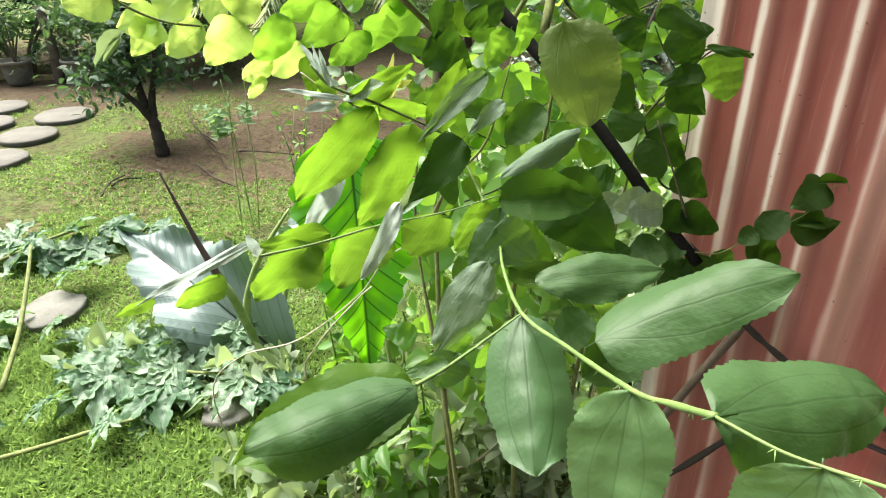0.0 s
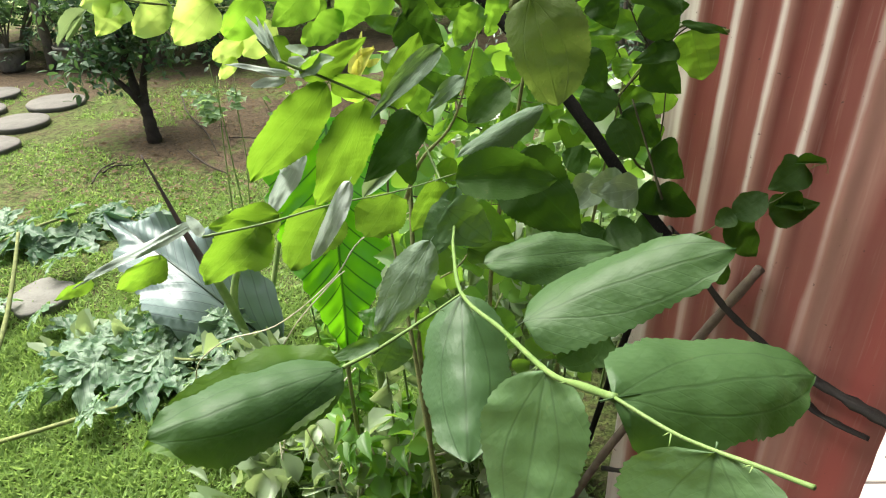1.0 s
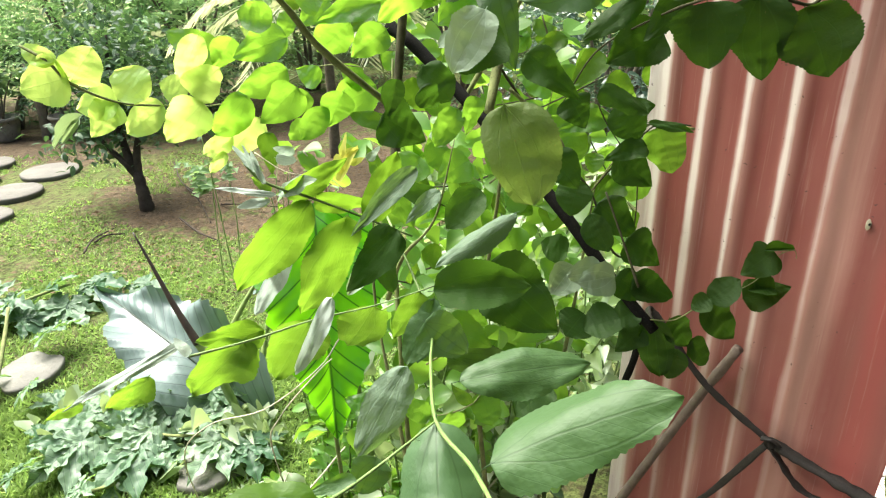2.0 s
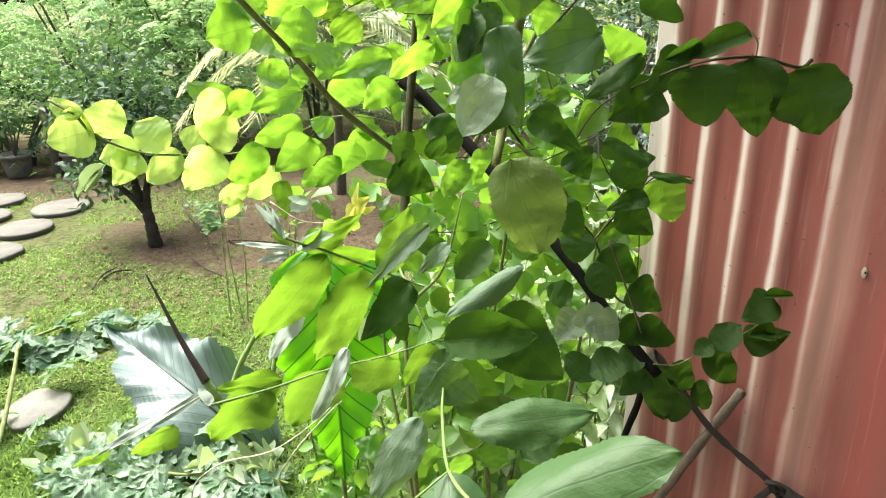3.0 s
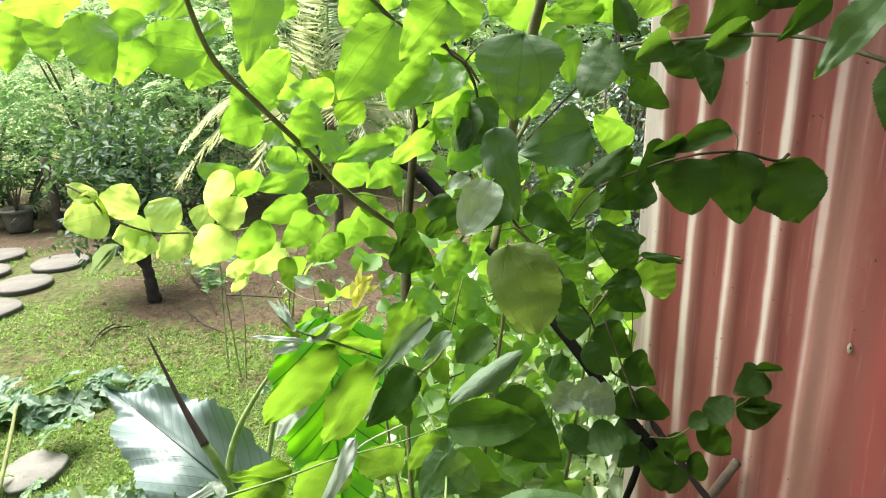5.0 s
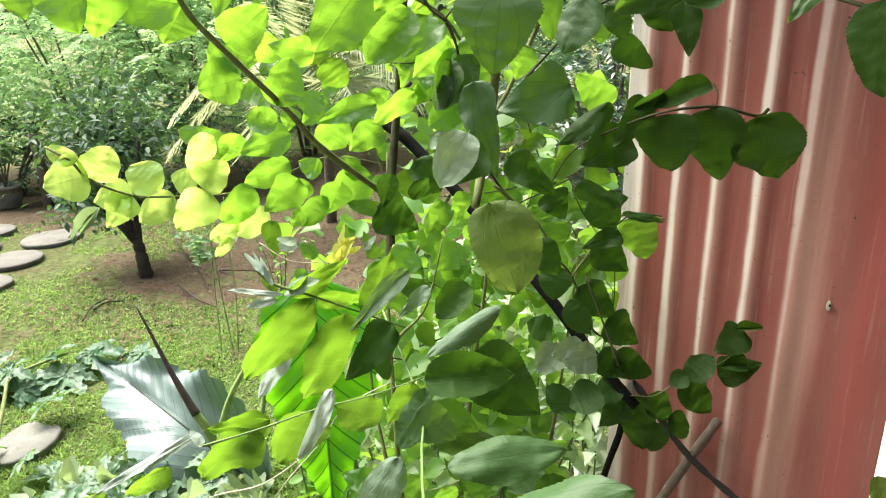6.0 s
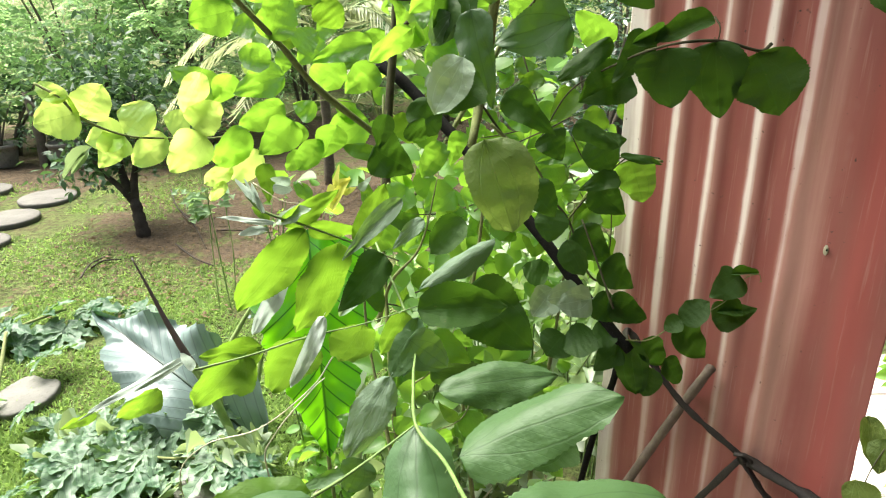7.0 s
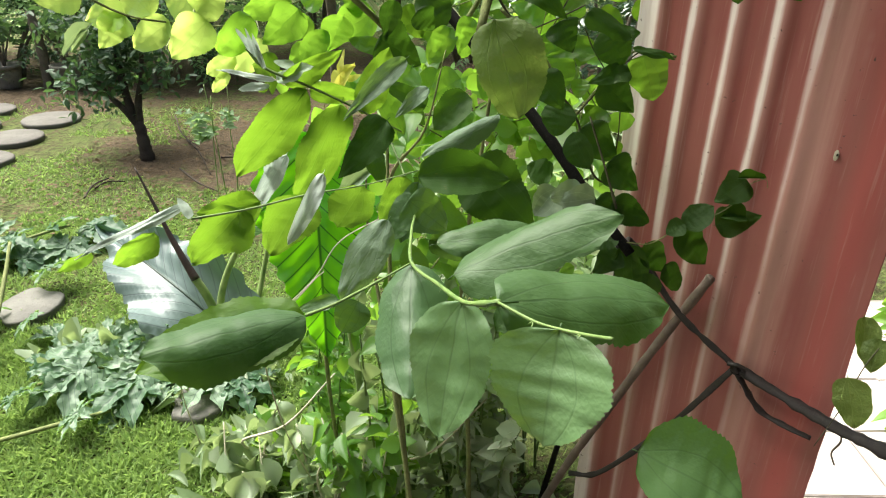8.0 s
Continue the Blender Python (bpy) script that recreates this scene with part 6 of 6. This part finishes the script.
leaf(b10, (0.043, 0.760, 1.357), (0.053, 0.745, 1.323), (0.054, -0.794, 0.606), 0.023, "cup", SHADELEAF)
leaf(b10, (0.085, 0.730, 1.474), (0.016, 0.700, 1.412), (0.223, -0.783, 0.580), 0.022, "ovate", GREYLEAF)
leaf(b10, (0.109, 0.780, 1.431), (0.069, 0.765, 1.399), (0.171, -0.749, 0.640), 0.019, "ovate", GREYLEAF)
leaf(b10, (0.158, 0.840, 1.411), (0.115, 0.825, 1.367), (-0.041, -0.842, 0.538), 0.041, "cup", SHADELEAF)
leaf(b10, (0.105, 0.850, 1.392), (0.045, 0.835, 1.431), (0.022, -0.815, 0.579), 0.028, "ovate", SHADELEAF)
leaf(b10, (0.083, 0.950, 1.423), (0.041, 0.935, 1.368), (0.033, -0.866, 0.499), 0.047, "ovate", LEAF)
leaf(b10, (0.028, 0.920, 1.417), (0.073, 0.905, 1.336), (0.045, -0.852, 0.522), 0.039, "oval", LEAF)
leaf(b10, (-0.088, 0.860, 1.318), (-0.156, 0.895, 1.212), (0.35, -0.75, 0.50), 0.026, "wavy", BUD)
leaf(b10, (-0.100, 0.850, 1.325), (-0.118, 0.885, 1.262), (0.10, -0.85, 0.45), 0.022, "wavy", BUD)
b11 = limb("branch", [(-0.045, 1.095, 1.331), (-0.081, 1.095, 1.363), (-0.103, 1.094, 1.395)], 0.0007, 0.0015, WHITETWIG, jujube)
b11b = limb("branch", [(-0.067, 1.093, 1.356), (-0.130, 1.094, 1.360), (-0.180, 1.095, 1.394)], 0.0006, 0.0012, WHITETWIG, jujube)
leaf(b11, (-0.051, 1.089, 1.344), (-0.020, 1.105, 1.399), (-0.311, -0.848, 0.430), 0.017, "cup", YELLOW)
leaf(b11, (-0.046, 1.093, 1.358), (-0.053, 1.102, 1.387), (-0.233, -0.943, 0.236), 0.021, "cup", YELLOW)
leaf(b11, (-0.047, 1.101, 1.385), (-0.017, 1.104, 1.394), (-0.013, -0.950, 0.312), 0.012, "oval2", YELLOW)
leaf(b11, (-0.044, 1.100, 1.381), (-0.037, 1.112, 1.419), (-0.328, -0.886, 0.329), 0.011, "ovate", YELLOW)
leaf(b11, (-0.032, 1.097, 1.371), (-0.009, 1.100, 1.380), (-0.063, -0.902, 0.427), 0.012, "ovate", YELLOW)
leaf(b11, (-0.084, 1.086, 1.367), (-0.112, 1.094, 1.395), (0.192, -0.867, 0.461), 0.023, "oval2")
leaf(b11, (-0.003, 1.098, 1.375), (0.017, 1.105, 1.398), (-0.196, -0.879, 0.436), 0.014, "ovate", LEAF_DOWN)
leaf(b11, (-0.117, 1.093, 1.391), (-0.151, 1.096, 1.401), (0.137, -0.710, 0.691), 0.017, "oval", LEAF_DOWN)
leaf(b11, (-0.123, 1.079, 1.345), (-0.090, 1.076, 1.335), (0.079, -0.838, 0.540), 0.019, "wavy")
stem = limb("branch", [(0.045, 0.800, 1.399), (0.093, 0.680, 1.332), (0.096, 0.590, 1.329), (0.101, 0.480, 1.351), (0.124, 0.410, 1.369), (0.138, 0.322, 1.407), (0.147, 0.294, 1.422), (0.154, 0.265, 1.440)], 0.0014, 0.0018, STEM, jujube, "pale green downy stem with short thorns")
stem_top = limb("branch", [(0.045, 0.800, 1.399), (0.037, 0.867, 1.401), (0.054, 0.983, 1.418)], 0.0018, 0.0025, BARK, jujube)
leaf(stem, (0.163, 0.792, 1.334), (0.246, 0.757, 1.256), (-0.040, -0.927, 0.374), 0.086, "ovate", SHADELEAF)
leaf(stem, (0.099, 0.700, 1.347), (0.208, 0.720, 1.340), (-0.065, -0.781, 0.621), 0.050, "cup", SHADELEAF)
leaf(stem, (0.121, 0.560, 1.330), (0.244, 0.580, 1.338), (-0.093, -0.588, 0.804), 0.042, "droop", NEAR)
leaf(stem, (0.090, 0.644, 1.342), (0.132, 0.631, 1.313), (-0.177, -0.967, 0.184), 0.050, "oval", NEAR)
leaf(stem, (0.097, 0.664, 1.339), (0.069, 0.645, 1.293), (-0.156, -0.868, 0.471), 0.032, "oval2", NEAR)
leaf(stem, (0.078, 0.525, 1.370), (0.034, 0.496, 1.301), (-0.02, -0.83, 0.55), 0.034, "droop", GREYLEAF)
leaf(stem, (0.101, 0.480, 1.351), (0.103, 0.378, 1.290), (-0.108, -0.718, 0.688), 0.064, "boat", DIMLEAF)
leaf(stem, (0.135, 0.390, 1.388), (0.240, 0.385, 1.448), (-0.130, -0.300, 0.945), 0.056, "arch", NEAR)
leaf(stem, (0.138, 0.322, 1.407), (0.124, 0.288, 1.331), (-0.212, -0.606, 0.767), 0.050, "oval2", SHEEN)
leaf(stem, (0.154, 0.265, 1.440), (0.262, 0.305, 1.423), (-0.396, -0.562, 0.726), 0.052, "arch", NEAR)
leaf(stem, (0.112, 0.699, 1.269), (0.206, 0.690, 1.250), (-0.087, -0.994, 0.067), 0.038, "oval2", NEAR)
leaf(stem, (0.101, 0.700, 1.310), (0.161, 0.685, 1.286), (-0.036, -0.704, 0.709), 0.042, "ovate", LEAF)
leaf(stem, (0.100, 0.680, 1.349), (0.080, 0.665, 1.280), (0.008, -0.750, 0.661), 0.027, "oval", DIMLEAF)
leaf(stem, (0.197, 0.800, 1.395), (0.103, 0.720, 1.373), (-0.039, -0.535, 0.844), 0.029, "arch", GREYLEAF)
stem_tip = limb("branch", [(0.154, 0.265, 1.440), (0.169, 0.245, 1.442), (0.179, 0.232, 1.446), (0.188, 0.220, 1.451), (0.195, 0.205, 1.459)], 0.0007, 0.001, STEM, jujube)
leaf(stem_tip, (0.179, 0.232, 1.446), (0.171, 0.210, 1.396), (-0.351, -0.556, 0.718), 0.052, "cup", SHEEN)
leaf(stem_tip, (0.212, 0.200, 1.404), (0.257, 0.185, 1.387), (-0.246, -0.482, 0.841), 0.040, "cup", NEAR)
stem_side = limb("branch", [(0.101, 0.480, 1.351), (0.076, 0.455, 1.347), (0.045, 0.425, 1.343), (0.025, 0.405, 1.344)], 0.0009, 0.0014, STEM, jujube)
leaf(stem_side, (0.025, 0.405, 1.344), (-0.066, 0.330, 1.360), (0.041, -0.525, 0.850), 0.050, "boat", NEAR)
# Added leaf standing in for light through the folded leaf's lower half.
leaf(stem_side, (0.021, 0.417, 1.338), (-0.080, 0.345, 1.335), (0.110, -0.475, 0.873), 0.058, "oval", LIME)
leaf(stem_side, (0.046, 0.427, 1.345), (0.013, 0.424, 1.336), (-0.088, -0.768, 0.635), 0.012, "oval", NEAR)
leaf(stem_side, (0.052, 0.496, 1.303), (0.037, 0.485, 1.276), (0.175, -0.936, 0.304), 0.031, "oval2", NEAR)
b12 = limb("branch", [(0.100, 0.684, 1.361), (0.040, 0.670, 1.348), (-0.020, 0.655, 1.342), (-0.077, 0.635, 1.333), (-0.132, 0.610, 1.331)], 0.0007, 0.0014, STEM, jujube)
leaf(b12, (0.086, 0.690, 1.351), (0.053, 0.708, 1.281), (0.157, -0.987, -0.030), 0.031, "ovate", LIME)
leaf(b12, (0.039, 0.675, 1.345), (0.004, 0.693, 1.283), (0.228, -0.973, -0.021), 0.049, "oval2", LIME)
leaf(b12, (-0.001, 0.655, 1.366), (-0.040, 0.630, 1.292), (0.382, -0.689, 0.615), 0.018, "wavy", BUD)
leaf(b12, (-0.026, 0.660, 1.338), (-0.074, 0.678, 1.256), (0.333, -0.943, -0.001), 0.057, "oval", LIME)
leaf(b12, (-0.069, 0.645, 1.337), (-0.149, 0.663, 1.310), (0.413, -0.910, -0.029), 0.037, "ovate", LIME)
leaf(b12, (-0.087, 0.635, 1.331), (-0.158, 0.653, 1.252), (0.437, -0.899, 0.007), 0.054, "wavy", LIME)
leaf(b12, (-0.134, 0.610, 1.347), (-0.234, 0.560, 1.309), (0.302, -0.595, 0.745), 0.010, "oval2", BUD)
leaf(b12, (-0.162, 0.585, 1.326), (-0.216, 0.603, 1.277), (0.541, -0.841, 0.010), 0.030, "cup", LIME)
leaf(b12, (-0.220, 0.570, 1.312), (-0.273, 0.588, 1.275), (0.610, -0.793, 0.008), 0.016, "ovate", LIME)
leaf(b12, (-0.131, 0.610, 1.333), (-0.136, 0.595, 1.360), (0.268, -0.666, 0.696), 0.010, "oval2", BUD)
b13 = limb("branch", [(0.451, 1.030, 1.112), (0.494, 1.030, 1.111), (0.547, 1.035, 1.145), (0.589, 1.030, 1.163), (0.619, 1.030, 1.184), (0.640, 1.030, 1.220), (0.666, 1.030, 1.231), (0.674, 1.030, 1.216)], 0.0012, 0.0005, BARK, jujube)
leaf(b13, (0.620, 1.030, 1.232), (0.668, 1.030, 1.234), (-0.325, -0.594, 0.736), 0.017, "fold", SHADELEAF)
leaf(b13, (0.635, 1.030, 1.231), (0.588, 1.030, 1.190), (-0.208, -0.777, 0.594), 0.054, "ovate", SHADELEAF)
leaf(b13, (0.599, 1.030, 1.147), (0.676, 1.030, 1.167), (-0.406, -0.750, 0.523), 0.050, "ovate", SHADELEAF)
leaf(b13, (0.648, 1.030, 1.162), (0.604, 1.030, 1.163), (-0.175, -0.631, 0.756), 0.035, "fold", SHADELEAF)
leaf(b13, (0.544, 1.030, 1.145), (0.590, 1.030, 1.182), (-0.487, -0.678, 0.551), 0.047, "oval", SHADELEAF)
leaf(b13, (0.538, 1.030, 1.141), (0.600, 1.030, 1.070), (-0.162, -0.742, 0.650), 0.064, "ovate", SHADELEAF)
leaf(b13, (0.545, 1.030, 1.148), (0.516, 1.030, 1.130), (-0.299, -0.688, 0.661), 0.033, "cup", SHADELEAF)
b14 = limb("branch", [(0.371, 1.069, 1.323), (0.395, 1.037, 1.254), (0.418, 1.006, 1.185)], 0.0014, 0.0022, DARKBARK, jujube)
leaf(b14, (0.406, 1.050, 1.250), (0.465, 1.050, 1.201), (-0.260, -0.782, 0.567), 0.058, "ovate", SHADELEAF)
leaf(b14, (0.421, 1.050, 1.176), (0.491, 1.050, 1.141), (-0.266, -0.754, 0.601), 0.052, "oval", SHADELEAF)
leaf(b14, (0.393, 1.050, 1.181), (0.444, 1.050, 1.145), (-0.227, -0.721, 0.655), 0.050, "oval2", SHADELEAF)
leaf(b14, (0.492, 1.050, 1.101), (0.534, 1.050, 1.043), (-0.291, -0.713, 0.638), 0.050, "ovate", SHADELEAF)
leaf(b14, (0.531, 1.050, 1.058), (0.565, 1.050, 1.005), (-0.041, -0.728, 0.684), 0.040, "oval", SHADELEAF)
leaf(b14, (0.449, 1.050, 1.083), (0.403, 1.050, 1.038), (-0.220, -0.681, 0.698), 0.048, "ovate", SHADELEAF)
leaf(b14, (0.463, 1.050, 1.100), (0.488, 1.050, 0.983), (-0.263, -0.708, 0.655), 0.062, "wavy", SHADELEAF)
leaf(b14, (0.513, 1.050, 1.039), (0.498, 1.050, 0.980), (-0.278, -0.693, 0.666), 0.044, "oval2", SHADELEAF)
leaf(b14, (0.436, 1.050, 1.121), (0.391, 1.050, 1.090), (-0.205, -0.660, 0.723), 0.050, "ovate", SHADELEAF)
leaf(b14, (0.386, 1.029, 1.194), (0.328, 1.027, 1.185), (0.008, -0.979, 0.205), 0.055, "oval", LEAF_DOWN)
leaf(b14, (0.372, 1.050, 1.194), (0.313, 1.048, 1.186), (0.011, -0.986, 0.168), 0.046, "oval2", LEAF_DOWN)
leaf(b14, (0.399, 1.027, 1.118), (0.340, 1.022, 1.101), (-0.209, -0.480, 0.852), 0.065, "cup", SHADELEAF)
leaf(b14, (0.327, 1.072, 1.195), (0.291, 1.058, 1.148), (-0.057, -0.943, 0.327), 0.051, "cup", LEAF_DOWN)
leaf(b14, (0.322, 1.097, 1.209), (0.277, 1.102, 1.225), (0.137, -0.754, 0.642), 0.051, "oval", SHADELEAF)
leaf(b14, (0.349, 1.066, 1.107), (0.317, 1.055, 1.069), (-0.236, -0.860, 0.453), 0.061, "oval2", SHADELEAF)
leaf(b14, (0.344, 0.952, 0.980), (0.266, 0.932, 0.932), (-0.036, -0.900, 0.434), 0.095, "cup", SHADELEAF)
leaf(b14, (0.289, 1.015, 0.997), (0.227, 0.995, 0.951), (-0.271, -0.703, 0.657), 0.072, "wavy", SHADELEAF)
leaf(b14, (0.326, 0.975, 1.323), (0.353, 0.956, 1.270), (-0.436, -0.895, 0.095), 0.042, "oval", SHADELEAF)
limb("branch", [(0.198, 1.070, 1.525), (0.230, 1.070, 1.477), (0.302, 1.070, 1.376), (0.347, 1.070, 1.324), (0.385, 1.070, 1.227), (0.416, 1.070, 1.202)], 0.0022, 0.0017600000000000003, DARKBARK, jujube)
limb("branch", [(0.221, 1.070, 1.436), (0.258, 1.070, 1.456), (0.309, 1.070, 1.479), (0.345, 1.070, 1.497)], 0.0014, 0.0011200000000000001, DARKBARK, jujube)
limb("branch", [(0.347, 1.070, 1.324), (0.383, 1.070, 1.369), (0.428, 1.070, 1.420), (0.455, 1.070, 1.431), (0.493, 1.070, 1.425)], 0.0015, 0.0012000000000000001, DARKBARK, jujube)
limb("branch", [(0.416, 1.070, 1.202), (0.422, 1.070, 1.279), (0.420, 1.070, 1.337)], 0.0013, 0.00104, DARKBARK, jujube)
limb("branch", [(0.348, 1.070, 1.463), (0.366, 1.070, 1.429), (0.392, 1.070, 1.393)], 0.001, 0.0008, DARKBARK, jujube)
limb("branch", [(0.105, 1.070, 1.786), (0.122, 1.070, 1.758), (0.143, 1.070, 1.741), (0.157, 1.070, 1.712), (0.162, 1.070, 1.691)], 0.0028, 0.0022400000000000002, DARKBARK, jujube)
limb("branch", [(0.143, 1.070, 1.744), (0.164, 1.070, 1.766), (0.183, 1.070, 1.777)], 0.0016, 0.00128, DARKBARK, jujube)
sprig = limb("branch", [(0.675, 0.729, 0.929), (0.704, 0.739, 0.994), (0.729, 0.756, 1.051), (0.768, 0.777, 1.095)], 0.0006, 0.001, DARKBARK, jujube)
leaf(sprig, (0.705, 0.749, 1.038), (0.716, 0.717, 0.972), (-0.498, -0.807, 0.317), 0.048, "oval", LEAF_OLD)
leaf(sprig, (0.741, 0.804, 1.105), (0.740, 0.776, 1.047), (-0.096, -0.893, 0.439), 0.033, "cup", LEAF_OLD)
leaf(sprig, (0.752, 0.773, 1.087), (0.737, 0.752, 1.044), (-0.368, -0.778, 0.510), 0.033, "oval2", LEAF_OLD)
leaf(b6, (0.028, 0.918, 1.286), (-0.024, 0.900, 1.240), (-0.125, -0.871, 0.475), 0.026, "fold", LEAF_DOWN)

# inner leaves of the crown, behind and between the placed ones
inner = limb("branch", [(0.02, 1.3, 1.2), (0.15, 1.35, 1.4), (0.3, 1.4, 1.65), (0.4, 1.4, 1.9)], 0.003, 0.007, BARK, jujube)
rng = random.Random(77)
KINDS = ("oval", "ovate", "cup", "wavy", "ovate")


def inner_twigs(n, x0, x1, y0, y1, z0, z1):
    """Thin side twigs with leaves set alternately along them."""
    for _ in range(n):
        at = Vector((rng.uniform(x0, x1), rng.uniform(y0, y1), rng.uniform(z0, z1)))
        way = Vector((rng.gauss(0, 1), rng.gauss(0, 0.35), rng.gauss(0.25, 0.7))).normalized()
        bend = Vector((rng.gauss(0, 0.02), rng.gauss(0, 0.015), rng.gauss(-0.01, 0.02)))
        pts = [at - way * 0.10, at - way * 0.03 + bend, at + way * 0.05 + bend, at + way * 0.12]
        twig = limb("twig", pts, 0.0018, 0.0008, rng.choice((BARK, STEM, DARKBARK)), jujube)
        line = glide(pts, 4)
        out = way.cross(Vector((0.2, -1, 0.1))).normalized()
        for k, q in enumerate(line[2::2]):
            side = out * (1 if k % 2 else -1) + way * rng.uniform(0.1, 0.7) + Vector((rng.gauss(0, 0.25), rng.gauss(0, 0.3), rng.gauss(-0.2, 0.25)))
            s = rng.uniform(0.040, 0.070)
            leaf(twig, q, q + side.normalized() * s, (rng.gauss(0, 0.5), -0.8 + rng.gauss(0, 0.4), rng.gauss(0.5, 0.5)), s * rng.uniform(0.62, 0.9), rng.choice(KINDS), LEAF if rng.random() < 0.7 else LIME)


inner_twigs(8, -0.03, 0.42, 1.22, 1.45, 1.38, 1.78)
inner_twigs(9, 0.08, 0.42, 1.18, 1.40, 1.18, 1.46)
inner_twigs(3, -0.32, -0.02, 1.3, 1.5, 1.52, 1.72)
inner_twigs(4, -0.02, 0.25, 1.05, 1.3, 0.85, 1.2)
loose = []
for _ in range(620):
    at = Vector((rng.uniform(-0.28, 0.45), rng.uniform(1.12, 1.7), rng.uniform(0.55, 1.30)))
    s = rng.uniform(0.04, 0.075)
    if at.x > 0.38 and at.y < 1.36 or at.x < -0.01 and at.y < 1.46:
        continue
    loose.append(facing(at, (rng.gauss(0, 1), rng.gauss(0, 0.6), rng.gauss(-0.4, 0.6)), (rng.gauss(0, 0.6), -0.6 + rng.gauss(0, 0.5), 0.6), s * 0.85, s, s))
for _ in range(500):
    at = Vector((rng.uniform(0.02, 0.75), rng.uniform(1.35, 1.9), rng.uniform(1.0, 2.2)))
    s = rng.uniform(0.045, 0.075)
    if at.x > 0.42 and at.y < 1.32 + 0.9 * (at.x - 0.42) or at.x > 0.22 and at.z > 1.35 and rng.random() < 0.65:
        continue
    loose.append(facing(at, (rng.gauss(0, 1), rng.gauss(0, 1), rng.gauss(-0.3, 0.6)), (rng.gauss(0, 0.6), -0.5 + rng.gauss(0, 0.5), 0.6), s * 0.85, s, s))
tagged(joined("foliage", [ROUND, OVATE, CUPPED, OVATE], loose, FILL, jujube), "small inner leaves", kind="stuff")

# ---- paving tiles ----
for i in range(11):
    for j in range(9):
        ob = new("tile", tile_mesh)
        ob.parent = pavement
        ob.location = (1.10 + 0.3 * i, 0.16 + 0.3 * j, 0.008 + 0.001 * ((i * 7 + j * 3) % 3))
